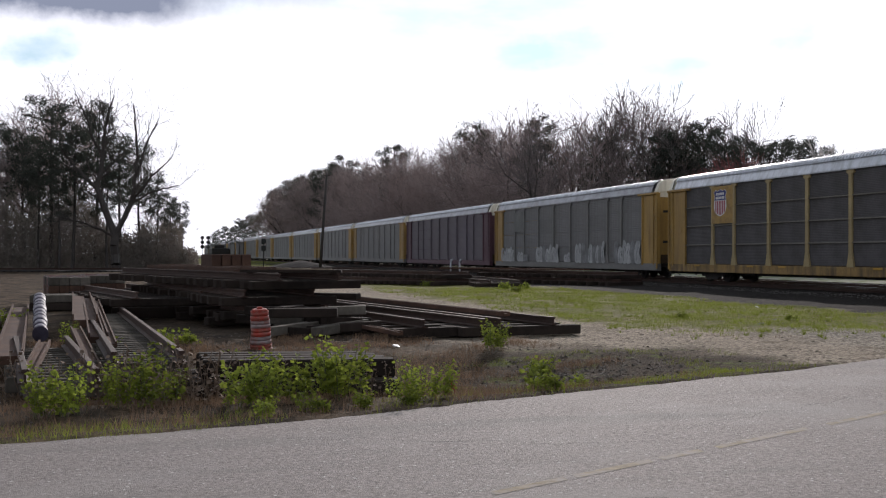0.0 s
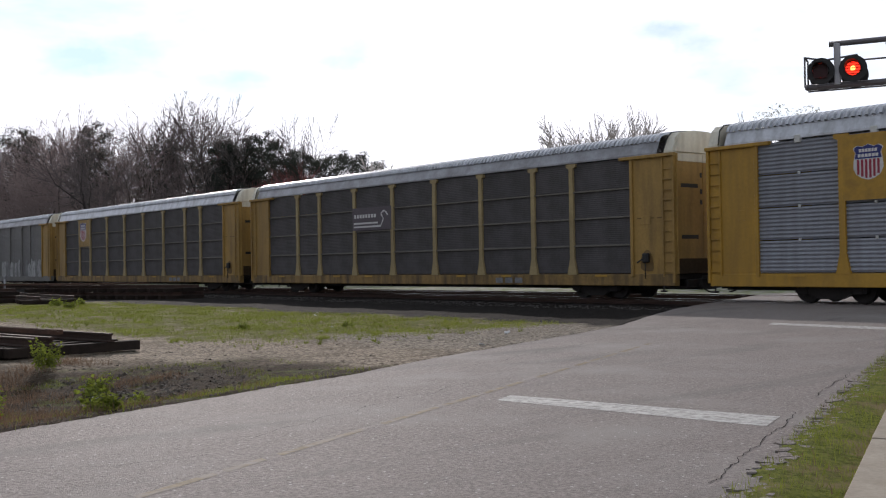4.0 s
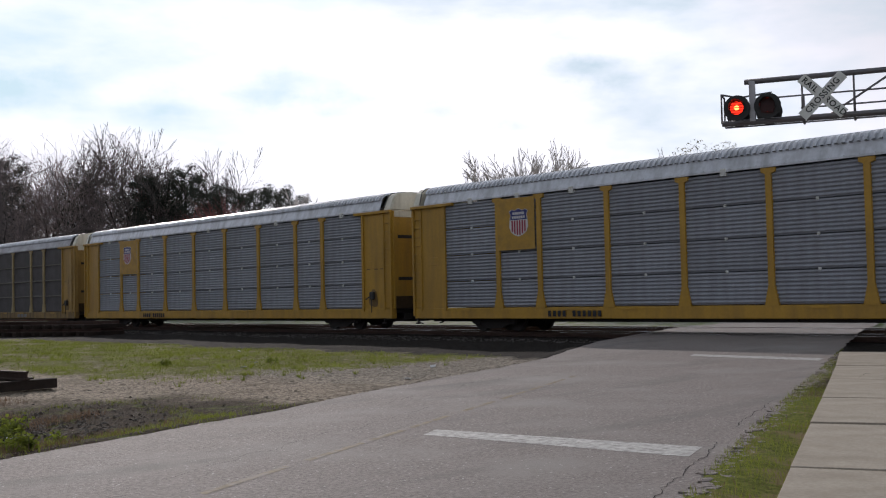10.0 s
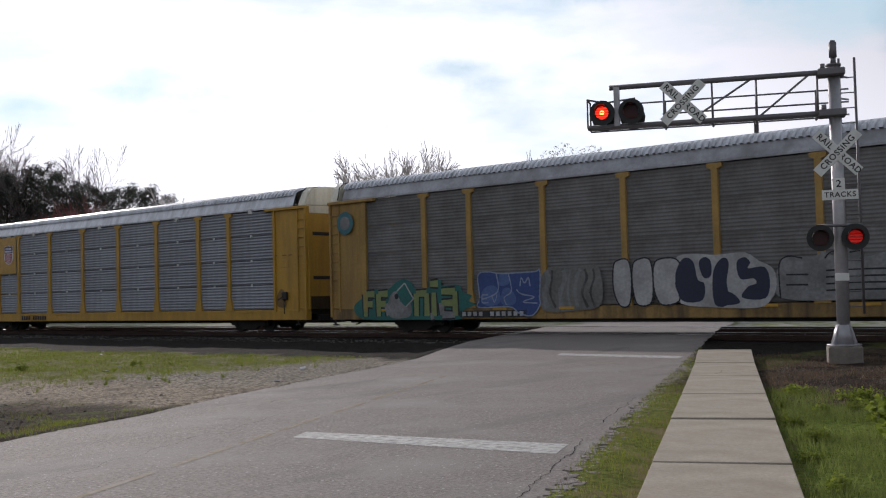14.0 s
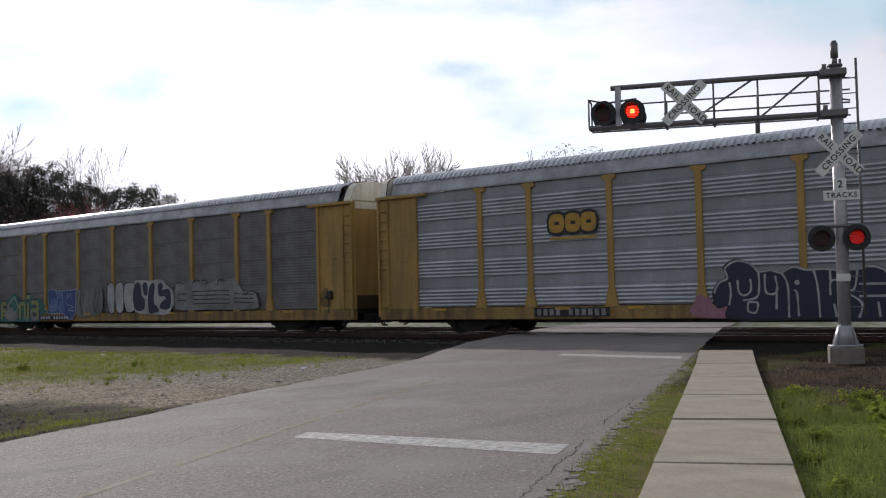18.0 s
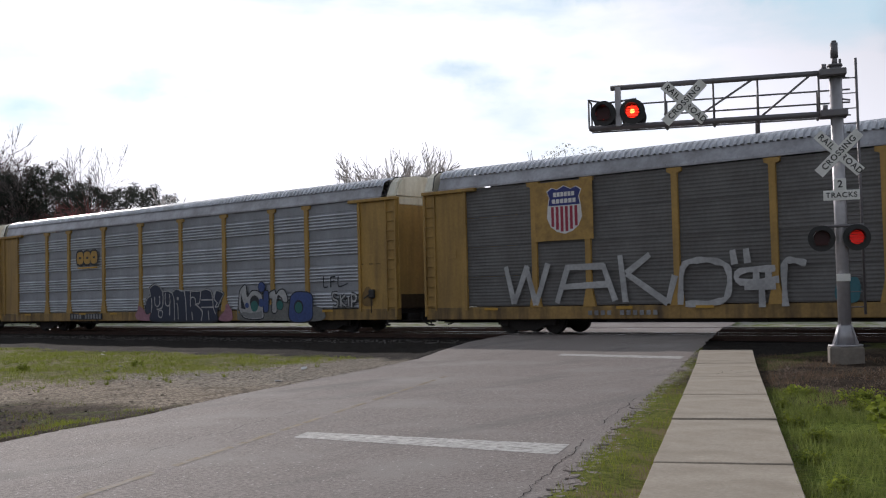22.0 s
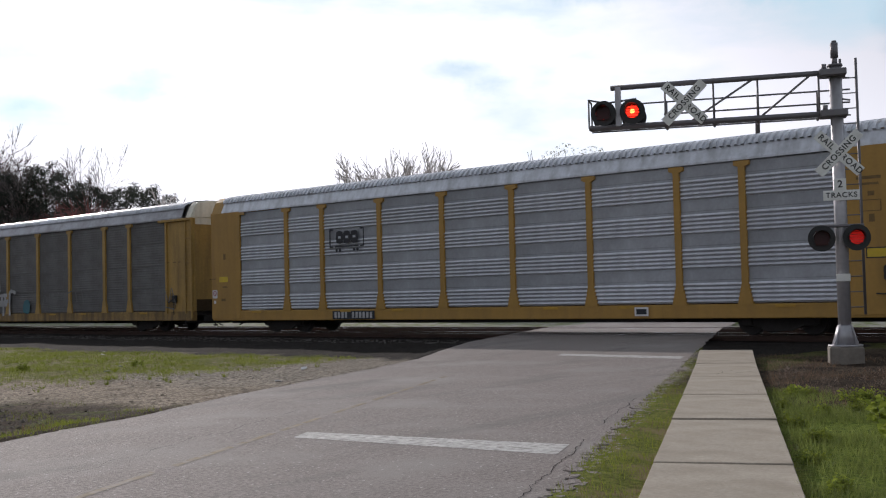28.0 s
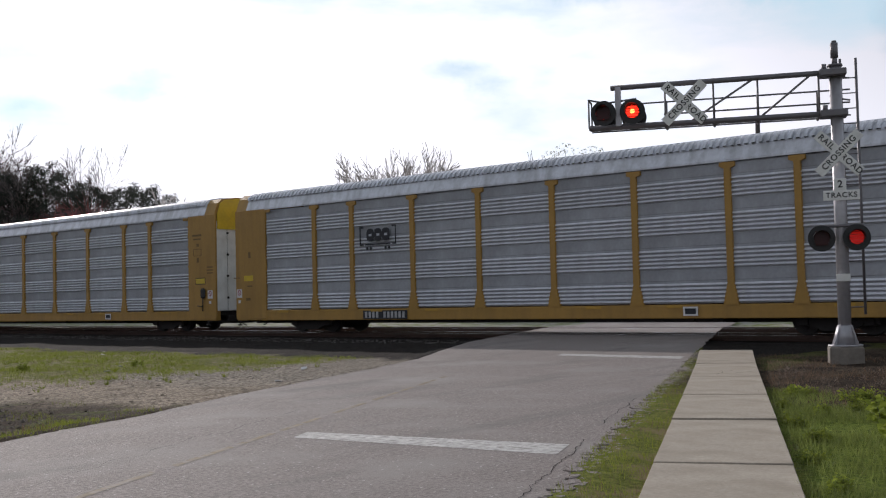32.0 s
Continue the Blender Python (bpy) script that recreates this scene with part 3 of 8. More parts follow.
while _k < 0.97:
    # what is left of the line, in worn lengths
    _e = min(1.0, _k + _worn.uniform(0.03, 0.10))
    _a, _b = (2.2 + 13.3 * _k, 6.45 + 6.51 * _k), (2.2 + 13.3 * _e, 6.45 + 6.51 * _e)
    marking("centre_line", (_a, _b, (_b[0], _b[1] + 0.10), (_a[0], _a[1] + 0.10)), "faded yellow centre line of the road", LINE_YELLOW)
    _k = _e + _worn.uniform(0.004, 0.03)



def build_sidewalk():
    """Poured slabs, one object each, with open joints."""
    walk_root = thing("pavement", pose(0, 0, 0), "concrete footpath of cracked square slabs", "pavement", kind="structure")
    a, b = Vector(WALK_A), Vector(WALK_B)
    d = (b - a).normalized()
    s = Vector((d.y, -d.x))
    cuts = [0.0, 3.0, 6.0, 9.1, 12.05, 15.15, 18.25, 21.1]
    heave = {6.0: 0.014, 9.1: 0.018, 12.05: 0.004, 15.15: 0.01}   # slabs whose near end stands proud
    for p, q in zip(cuts, cuts[1:]):
        bm = bmesh.new()
        g = 0.006
        pts = [a + d * (p + g), a + d * (q - g), a + d * (q - g) + s * WALK_WIDE, a + d * (p + g) + s * WALK_WIDE]
        c = sum(pts, Vector((0, 0))) / 4
        t = random.uniform(-0.012, 0.012)
        prism(bm, [((v - c).x, (v - c).y) for v in pts], 0.12, "z", -0.06)
        bmesh.ops.bevel(bm, geom=[e for e in bm.edges if all(v.co.z > 0 for v in e.verts)], offset=0.006, segments=1, affect="EDGES")
        z = road_z(c.x, c.y) + 0.015
        slope = math.atan2(road_z(c.x + 1, c.y) - road_z(c.x - 1, c.y), 2.2)
        ob = part("slab", bm, CONCRETE, walk_root)
        lift = heave.get(p, 0.002)
        slope -= lift / (q - p)
        ob.matrix_basis = Matrix.Translation((c.x, c.y, z + t * 0.2 + lift / 2)) @ Matrix.Rotation(-slope, 4, Vector((-d.y, d.x, 0))) @ Matrix.Rotation(t * 0.5, 4, "X")


build_sidewalk()
# ---- railway tracks ----
def rail_profile():
    return [(-0.07, -0.16), (0.07, -0.16), (0.07, -0.145), (0.012, -0.125), (0.012, -0.045), (0.036, -0.035), (0.036, -0.006), (0.03, 0.0), (-0.03, 0.0), (-0.036, -0.006), (-0.036, -0.035), (-0.012, -0.045), (-0.012, -0.125), (-0.07, -0.145)]


def rail_bm(length, top_material=True):
    """A rail along Y from 0, its head at z = 0."""
    bm = bmesh.new()
    prism(bm, rail_profile(), length, "y", 0.0)
    if top_material:
        for f in bm.faces:
            if f.normal.z > 0.9 and f.calc_center_median().z > -0.003:
                f.material_index = 1
    return bm


def tie_mesh():
    def make():
        bm = bmesh.new()
        box(bm, -1.3, 1.3, -0.115, 0.115, -0.34, -0.163, 0.012)
        return mesh_of(bm, TIE, "tie")
    return cached("tie", make)


def build_track(x, y0, y1, ties, label, m=None):
    root = thing("railway_track", m or pose(x, 0, 0), label, "railway track", kind="structure")
    for s in (-0.755, 0.755):
        ob = part("rail", rail_bm(y1 - y0), [RUST, RAIL_TOP], root)
        ob.matrix_basis = pose(s, y0, 0)
    bm = bmesh.new()
    n = int((y1 - y0) / 2.0)
    rows = []
    for i in range(n + 1):
        y = y0 + (y1 - y0) * i / n
        j = noise.noise((y, x, 0)) * 0.12
        rows.append([bm.verts.new((a, y, z)) for a, z in ((-2.9 + j, -0.26), (-1.75, -0.17), (-0.6, -0.19), (0.6, -0.19), (1.75, -0.17), (2.9 + j, -0.26))])
    for r, s in zip(rows, rows[1:]):
        for i in range(5):
            bm.faces.new((r[i], r[i + 1], s[i + 1], s[i]))
    bmesh.ops.recalc_face_normals(bm, faces=bm.faces[:])
    if bm.faces[:][0].normal.z < 0:
        bmesh.ops.reverse_faces(bm, faces=bm.faces[:])
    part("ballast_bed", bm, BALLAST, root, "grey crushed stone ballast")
    y = ties[0]
    while y < ties[1]:
        put("tie", tie_mesh(), root, pose(random.uniform(-0.03, 0.03), y, 0.012, 0, 0, random.uniform(-1.2, 1.2)))
        y += 0.56
    return root


build_track(TRACK_X, -120, 700, (21, 95), "main railway track on dark crushed stone")
build_track(TRACK_X + 4.6, -120, 700, (21, 60), "second railway track behind the train")
build_track(0, -75, 22, (-30, 16), "rusty spur track crossing the yard", pose(0, 101, 0.12, 0, 0, -86))


STONE = mat("pale_stone", (0.11, 0.10, 0.095), 0.9, vary=0.4, spec=0.2)


def build_stones():
    """Loose stones along the foot of the ballast and the stony fan."""
    bm = bmesh.new()
    rnd = random.Random(5)
    for _ in range(1500):
        x, y = rnd.uniform(24.8, 27.2), rnd.uniform(21, 60)
        r = rnd.uniform(0.012, 0.035)
        z = ground_z(x, y)
        a = rnd.uniform(0, 6.28)
        top = [bm.verts.new((x + r * math.cos(a + i * 1.57) * rnd.uniform(0.6, 1), y + r * math.sin(a + i * 1.57) * rnd.uniform(0.6, 1), z + r * rnd.uniform(0.5, 1.0))) for i in range(4)]
        low = [bm.verts.new((v.co.x + (v.co.x - x) * 0.5, v.co.y + (v.co.y - y) * 0.5, z - 0.02)) for v in top]
        bm.faces.new(top)
        for i in range(4):
            bm.faces.new((low[i], low[(i + 1) % 4], top[(i + 1) % 4], top[i]))
    ob = new("loose_stones", mesh_of(bm, STONE, "loose_stones"))
    tagged(ob, "scattered grey stones beside the track", "stones", kind="stuff")


build_stones()
# ---- crossing signal on a cantilever ----
def text_mesh(word, size, depth, material, spacing=1.0):
    cu = bpy.data.curves.new("lettering", "FONT")
    cu.body, cu.size, cu.extrude, cu.align_x, cu.align_y, cu.space_character = word, size, depth, "CENTER", "CENTER", spacing
    cu.offset = size * 0.018
    tmp = bpy.data.objects.new("lettering", cu)
    me = bpy.data.meshes.new_from_object(tmp)
    bpy.data.objects.remove(tmp)
    bpy.data.curves.remove(cu)
    me.materials.clear()
    me.materials.append(material)
    return me


FACE = pose(0, 0, 0, 90, 0, 0)   # a drawing in the XY plane stood up to face -Y
LENS_COVERS = {"left": [], "right": []}


def crossbuck(root, x, y, z, size):
    for ang, words in ((45, (("CROSSING", 0.0),)), (-45, (("RAIL", -0.29), ("ROAD", 0.29)))):
        bm = bmesh.new()
        box(bm, -size / 2, size / 2, -0.105, 0.105, 0, 0.012, 0.004)
        front = 0.014 if ang == 45 else 0.0
        blade = part("crossbuck_blade", bm, WHITE, root, "white crossbuck blade with black lettering")
        blade.matrix_basis = pose(x, y - front, z) @ FACE @ pose(0, 0, 0, 0, 0, ang)
        for word, off in words:
            put("lettering", text_mesh(word, 0.165, 0.001, BLACK, 1.12), blade, pose(off * size, 0, 0.0135))


def lamp_unit(root, x, y, z, side, back=False, light=None):
    """A round black backing disc, hood, red lens and added slats that cover and bare the glowing lens."""
    head = put("lamp_head", cached("lamp_head", lamp_head_mesh), root, pose(x, y, z, 0, 0, 180 if back else 0), "black round flashing-light unit")
    bm = bmesh.new()
    tube(bm, (0, 0.0, 0), (0, 0.02, 0), 0.135, n=24)
    lens = put("red_lens", mesh_of(bm, RED_DARK if back else light or RED_GLOW, "red_lens"), head, pose(0, -0.012, 0), "red signal lens")
    if not back and not light:
        bm = bmesh.new()
        tube(bm, (0, -0.004, 0), (0, 0.0, 0), 0.05, n=16)
        part("lamp_bulb", bm, RED_HOT, head, "glowing lamp centre").matrix_basis = pose(0, -0.016, 0)
    if back:
        return
    # made-up slats in the unlit lens colour hide the glow while off
    k = 5
    for i in range(k):
        zc = -0.14 + 0.28 * (i + 0.5) / k
        half = math.sqrt(0.145 ** 2 - max(0.0, abs(zc) - 0.029) ** 2)
        bm = bmesh.new()
        box(bm, -half, half, -0.0015, 0.0015, -0.0285, 0.0285)
        slat = part("shutter_slat", bm, RED_DARK, head, "dark red slat added to hide the glowing lens")
        slat.matrix_basis = pose(0, -0.05, zc)
        LENS_COVERS[side].append((slat, (0, -0.05, zc), 0.12 if light else 0.0))


def lamp_head_mesh():
    bm = bmesh.new()
    tube(bm, (0, 0.0, 0), (0, 0.015, 0), 0.262, n=32)
    tube(bm, (0, 0.015, 0), (0, 0.16, 0), 0.17, 0.13, n=20)
    # hood: upper half of a sleeve, cut back below
    n = 20
    rings = []
    for r, y0 in ((0.16, 0), (0.15, 0)):
        front, rear = [], []
        for i in range(n + 1):
            a = radians(-25 + 230 * i / n)
            reach = 0.10 + 0.17 * max(0.0, math.sin(a))
            front.append(bm.verts.new((r * math.cos(a), -reach, r * math.sin(a))))
            rear.append(bm.verts.new((r * math.cos(a), 0.0, r * math.sin(a))))
        rings.append((front, rear))
    for i in range(n):
        for f, b in rings:
            bm.faces.new((f[i], f[i + 1], b[i + 1], b[i]))
        bm.faces.new((rings[0][0][i], rings[0][0][i + 1], rings[1][0][i + 1], rings[1][0][i]))
    return mesh_of(bm, BLACK, "lamp_head")


def build_signal():
    root = thing("crossing_signal", pose(21.43, 7.66, -0.2, 0, 0, -65.2), "grey cantilever railway crossing signal with crossbucks and red flashing lamps", "crossing signal")
    bm = bmesh.new()
    box(bm, -0.32, 0.32, -0.32, 0.32, -0.05, 0.34, 0.03)
    part("concrete_foot", bm, FOOTING, root, "square concrete foot")
    bm = bmesh.new()
    tube(bm, (0, 0, 0.34), (0, 0, 0.37), 0.33, n=16)
    for a in (45, 135, 225, 315):
        prism_m = pose(0, 0, 0, 0, 0, a)
        b2 = bmesh.new()
        prism(b2, [(0.1, 0.37), (0.31, 0.37), (0.31, 0.42), (0.13, 0.78), (0.1, 0.78)], 0.02, "y", -0.01)
        bmesh.ops.transform(b2, matrix=prism_m, verts=b2.verts[:])
        tmp = bpy.data.meshes.new("tmp")
        b2.to_mesh(tmp)
        b2.free()
        bm.from_mesh(tmp)
        bpy.data.meshes.remove(tmp)
    tube(bm, (0, 0, 0.37), (0, 0, 0.75), 0.25, 0.145, n=16)
    part("mast_flange", bm, GALV, root)
    bm = bmesh.new()
    tube(bm, (0, 0, 0.36), (0, 0, 5.92), 0.125, 0.115, n=20)
    part("mast", bm, GALV, root, "tapered galvanised mast")
    bm = bmesh.new()
    tube(bm, (0, 0, 5.92), (0, 0, 5.96), 0.15, n=16)
    tube(bm, (0, 0, 5.96), (0, 0, 6.10), 0.055, n=12)
    tube(bm, (0, 0, 6.10), (0, 0, 6.40), 0.075, n=12)
    tube(bm, (0, 0, 6.40), (0, 0, 6.44), 0.05, n=12)
    part("bell", bm, GALV_DARK, root, "warning bell on the mast top")
    zt, zb = 5.78, 4.96
    for name, y, z, x1, r in (("top_chord", -0.16, zt, -4.45, 0.055), ("bottom_chord", -0.16, zb, -4.92, 0.055)):
        bm = bmesh.new()
        tube(bm, (0.15, y, z), (x1, y, z), r, n=12)
        part(name, bm, GALV_DARK, root)
    for z in (zt, zb):
        bm = bmesh.new()
        box(bm, -0.32, 0.20, -0.26, 0.16, z - 0.07, z + 0.07, 0.02)
        tube(bm, (-0.22, -0.16, z + 0.05), (-0.22, -0.16, z + 0.17), 0.05, n=8)
        part("clamp", bm, GALV_DARK, root)
    for z, y in ((5.50, 0.32), (5.24, 0.32), (4.98, 0.32)):
        bm = bmesh.new()
        tube(bm, (0.3, y, z), (-4.3 if z > 5.4 else -3.4 if z > 5.1 else -4.92, y, z), 0.018, n=6)
        part("handrail", bm, GALV_DARK, root)
    for s in (0.33, 1.5, 2.37, 3.34):
        for y in (-0.16, 0.32):
            bm = bmesh.new()
            tube(bm, (-s, y, zb), (-s, y, zt if y < 0 else 5.52), 0.022, n=6)
            part("upright", bm, GALV_DARK, root)
        bm = bmesh.new()
        tube(bm, (-s, -0.2, zb - 0.03), (-s, 0.4, zb - 0.03), 0.03, n=6)
        part("cross_bearer", bm, GALV_DARK, root)
    for a, b in (((-0.45, zt), (-1.48, zb)), ((-1.55, zt), (-2.9, zb - 0.02))):
        bm = bmesh.new()
        tube(bm, (a[0], -0.16, a[1]), (b[0], -0.16, b[1]), 0.022, n=6)
        part("diagonal", bm, GALV_DARK, root)
    # walkway under the lamps
    bm = bmesh.new()
    for y in (-0.16, 0.06, 0.32):
        box(bm, -4.92, -0.2, y - 0.03, y + 0.03, zb - 0.03, zb - 0.005)
    part("walkway", bm, GALV_DARK, root, "narrow steel walkway")
    bm = bmesh.new()
    box(bm, -4.36, -4.24, -0.24, -0.12, zb, zt, 0.01)
    part("lamp_post", bm, GALV, root)
    bm = bmesh.new()
    for p, q in (((-4.92, -0.16, zb), (-4.92, -0.16, 5.56)), ((-4.92, -0.16, 5.56), (-4.92, 0.32, 5.56)), ((-4.92, 0.32, 5.56), (-4.92, 0.32, zb)), ((-4.92, -0.16, 5.56), (-4.55, -0.16, 5.47)), ((-4.72, -0.2, 5.45), (-3.92, -0.2, 5.52))):
        tube(bm, p, q, 0.02, n=6)
    part("cage_rail", bm, GALV_DARK, root)
    for x, side in ((-4.60, "left"), (-4.0, "right")):
        lamp_unit(root, x, -0.32, 5.24, side)
        lamp_unit(root, x - 0.02, 0.30, 5.20, side, back=True)
    crossbuck(root, -2.95, -0.25, 5.36, 1.12)
    crossbuck(root, 0.0, -0.18, 4.16, 1.12)
    bm = bmesh.new()
    box(bm, -0.115, 0.115, 0, 0.012, -0.115, 0.115, 0.003)
    plate = part("track_count_plate", bm, WHITE, root, "white plate with a black 2")
    plate.matrix_basis = pose(0.0, -0.16, 3.54)
    put("lettering", text_mesh("2", 0.2, 0.001, BLACK), plate, pose(0, -0.002, 0) @ FACE)
    bm = bmesh.new()
    box(bm, -0.34, 0.34, 0, 0.012, -0.10, 0.10, 0.003)
    plate = part("tracks_plate", bm, WHITE, root, "white plate lettered TRACKS")
    plate.matrix_basis = pose(0.02, -0.16, 3.325)
    put("lettering", text_mesh("TRACKS", 0.145, 0.001, BLACK, 1.15), plate, pose(0, -0.002, 0) @ FACE)
    bm = bmesh.new()
    tube(bm, (-0.42, -0.12, 2.72), (0.42, -0.12, 2.72), 0.03, n=8)
    tube(bm, (-0.36, -0.12, 2.72), (-0.36, -0.12, 2.5), 0.025, n=8)
    tube(bm, (0.36, -0.12, 2.72), (0.36, -0.12, 2.5), 0.025, n=8)
    part("lamp_bracket", bm, GALV_DARK, root)
    lamp_unit(root, -0.385, -0.2, 2.48, "left", light=RED_GLOW_DIM)
    lamp_unit(root, 0.27, -0.2, 2.48, "right", light=RED_GLOW_DIM)
    bm = bmesh.new()
    box(bm, -0.13, 0.13, -0.15, -0.12, 1.62, 1.77, 0.005)
    part("small_plate", bm, WHITE, root, "small pale plate strapped to the mast")
    bm = bmesh.new()
    for x in (0.14, 0.44):
        tube(bm, (x, 0.42, 0.95), (x, 0.42, 6.15), 0.028, n=8)
    for i in range(16):
        z = 1.1 + i * 0.31
        tube(bm, (0.14, 0.42, z), (0.44, 0.42, z), 0.012, n=6)
    for z in (2.4, 5.3, 5.75):
        tube(bm, (0.0, 0.1, z), (0.3, 0.42, z), 0.02, n=6)
    part("ladder", bm, GALV_DARK, root, "grey steel ladder")
    return root


build_signal()
# ---- the train ----
CAR = 29.4           # coupled length of one car
HALF = 1.5           # half width
EAVE, SILL_TOP, SILL_BOT = 4.88, 0.90, 0.50
BAYS = [-12.18, -9.4, -7.4, -4.42, -1.48, 1.48, 4.42, 7.4, 9.4, 12.18]   # panel edges along the car, from its middle


def panel_mesh(width, material, style):
    """One pressed sheet, in the space of its lower near corner; x points outwards as -x."""
    def make():
        h = (EAVE - 0.015 - SILL_TOP - 0.03) / 4 - (0.003 if style == "ribbed" else 0.035 if style == "louvred" else 0.014)
        prof = [(0.0, 0.0)]
        if style == "ribbed":
            z = 0.035
            for i in range(5):
                prof += [(0.0, z), (-0.055, z + 0.008), (-0.06, z + 0.018), (0.0, z + 0.07)]
                z += 0.118
            prof += [(0.0, z + 0.02), (-0.012, z + 0.035), (-0.012, h - 0.012), (0.0, h)]
        elif style == "louvred":
            k = 8
            for i in range(k):
                z = h * (i + 0.2) / k
                prof += [(0.0, z), (-0.03, z + h * 0.03), (-0.036, z + h * 0.05), (-0.008, z + h * 0.10)]
            prof.append((0.0, h))
        elif style == "mesh":
            k = 14
            for i in range(k):
                z = h * (i + 0.15) / k
                prof += [(0.0, z), (-0.004, z + h * 0.01), (-0.005, z + h * 0.02), (0.0, z + h * 0.04)]
            prof.append((0.0, h))
        else:
            k = 9
            for i in range(k):
                z = h * (i + 0.15) / k
                prof += [(0.0, z), (-0.006, z + h * 0.02), (-0.010, z + h * 0.04), (0.0, z + h * 0.09)]
            prof.append((0.0, h))
        bm = bmesh.new()
        a = [bm.verts.new((x, 0, z)) for x, z in prof]
        b = [bm.verts.new((x, width, z)) for x, z in prof]
        for i in range(len(prof) - 1):
            f = bm.faces.new((a[i], a[i + 1], b[i + 1], b[i]))
            # perforated flats are darker; ribs stay lighter with sky light put into colour
            rib = prof[i][0] < -0.016 or prof[i + 1][0] < -0.016
            f.material_index = 0 if rib else 1
        # returned edges, so that the sheet has depth
        for row in (a, b):
            back = [bm.verts.new((0.03, row[i].co.y, row[i].co.z)) for i in (0, -1)]
            bm.faces.new((*row, back[1], back[0]))
        bmesh.ops.recalc_face_normals(bm, faces=bm.faces[:])
        return mesh_of(bm, [material, {SILVER: PERFORATED, SILVER_OLD: PERF_OLD, DARK_PANEL: PERF_DARK, DULL_PANEL: PERF_DULL, SILVER_GREY: PERF_GREY, SILVER_BRIGHT: PERF_BRIGHT}.get(material, material)], "side_panel")
    return cached(("panel", round(width, 2), material.name, style), make)


def post_mesh(material):
    def make():
        bm = bmesh.new()
        z0, z1 = SILL_TOP - 0.02, EAVE - 0.02
        w = 0.095
        prism(bm, [(-0.23, z0), (0.23, z0), (0.13, z0 + 0.45), (w, z0 + 0.6), (w, z1 - 0.17), (0.23, z1 - 0.12), (0.23, z1), (-0.23, z1), (-0.23, z1 - 0.12), (-w, z1 - 0.17), (-w, z0 + 0.6), (-0.13, z0 + 0.45)], 0.09, "x", -0.09)
        return mesh_of(bm, material, "post")
    return cached(("post", material.name), make)


def roof_mesh(material):
    """Sloped haunches and a crown of pressed ribs that show as teeth along the skyline."""
    def make():
        bm = bmesh.new()
        y0, y1 = -13.35, 13.35
        sec = [(-HALF - 0.03, EAVE), (-HALF - 0.03, EAVE + 0.06), (-1.37, EAVE + 0.44)]
        for s in (1, -1):
            vs = [[bm.verts.new((s * x, y, z)) for x, z in sec] for y in (y0, y1)]
            for i in range(2):
                bm.faces.new((vs[0][i], vs[0][i + 1], vs[1][i + 1], vs[1][i]))
        # deep pressed ribs: each point is pushed out along the slope of the crown
        n = 127
        way = ((-1.385, 0.43, -0.9, 0.35), (-1.345, 0.52, -0.9, 0.45), (-1.26, 0.60, -0.7, 0.7), (-1.08, 0.665, -0.35, 0.95), (-0.6, 0.74, -0.1, 1), (0.0, 0.77, 0, 1), (0.6, 0.74, 0.1, 1), (1.08, 0.665, 0.35, 0.95), (1.26, 0.60, 0.7, 0.7), (1.345, 0.52, 0.9, 0.45), (1.385, 0.43, 0.9, 0.35))
        prev = None
        for i in range(n * 4 + 1):
            y = y0 + (y1 - y0) * (i // 4 + (0.0, 0.46, 0.52, 0.94)[i % 4]) / n
            up = 0.075 if i % 4 in (2, 3) else 0.0
            row = [bm.verts.new((x + a * up, y, EAVE + z + b * up)) for x, z, a, b in way]
            if prev:
                for a in range(10):
                    # brighter metal even on dull roofs: sunlit rib tops put into the colour
                    bm.faces.new((prev[a], row[a], row[a + 1], prev[a + 1])).material_index = 1
            prev = row
        # vertical seams of the haunch
        for i in range(0, 60):
            y = y0 + (y1 - y0) * (i + 0.5) / 60
            for s in (1, -1):
                box(bm, *sorted((s * 1.50, s * 1.53)), y - 0.02, y + 0.02, EAVE + 0.05, EAVE + 0.1)
        bmesh.ops.recalc_face_normals(bm, faces=bm.faces[:])
        return mesh_of(bm, [material, ROOF], "roof")
    return cached(("roof", material.name), make)


def sill_mesh(material):
    def make():
        bm = bmesh.new()
        for s in (-1, 1):
            box(bm, *sorted((s * (HALF + 0.02), s * (HALF - 0.25))), -14.0, 14.0, SILL_BOT, SILL_TOP, 0.02)
        return mesh_of(bm, material, "side_sill")
    return cached(("sill", material.name), make)


def deck_mesh():
    def make():
        bm = bmesh.new()
        box(bm, -HALF + 0.28, HALF - 0.28, -13.9, 13.9, 0.72, 0.88)
        box(bm, -0.35, 0.35, -14.2, 14.2, 0.36, 0.72)
        box(bm, -HALF + 0.3, HALF - 0.3, -7.0, 7.0, 0.40, 0.60)
        for y in (-6, -2, 2, 6):
            box(bm, -1.3, 1.3, y - 0.12, y + 0.12, 0.40, 0.72)
        return mesh_of(bm, STEEL_DARK, "underframe")
    return cached("deck", make)


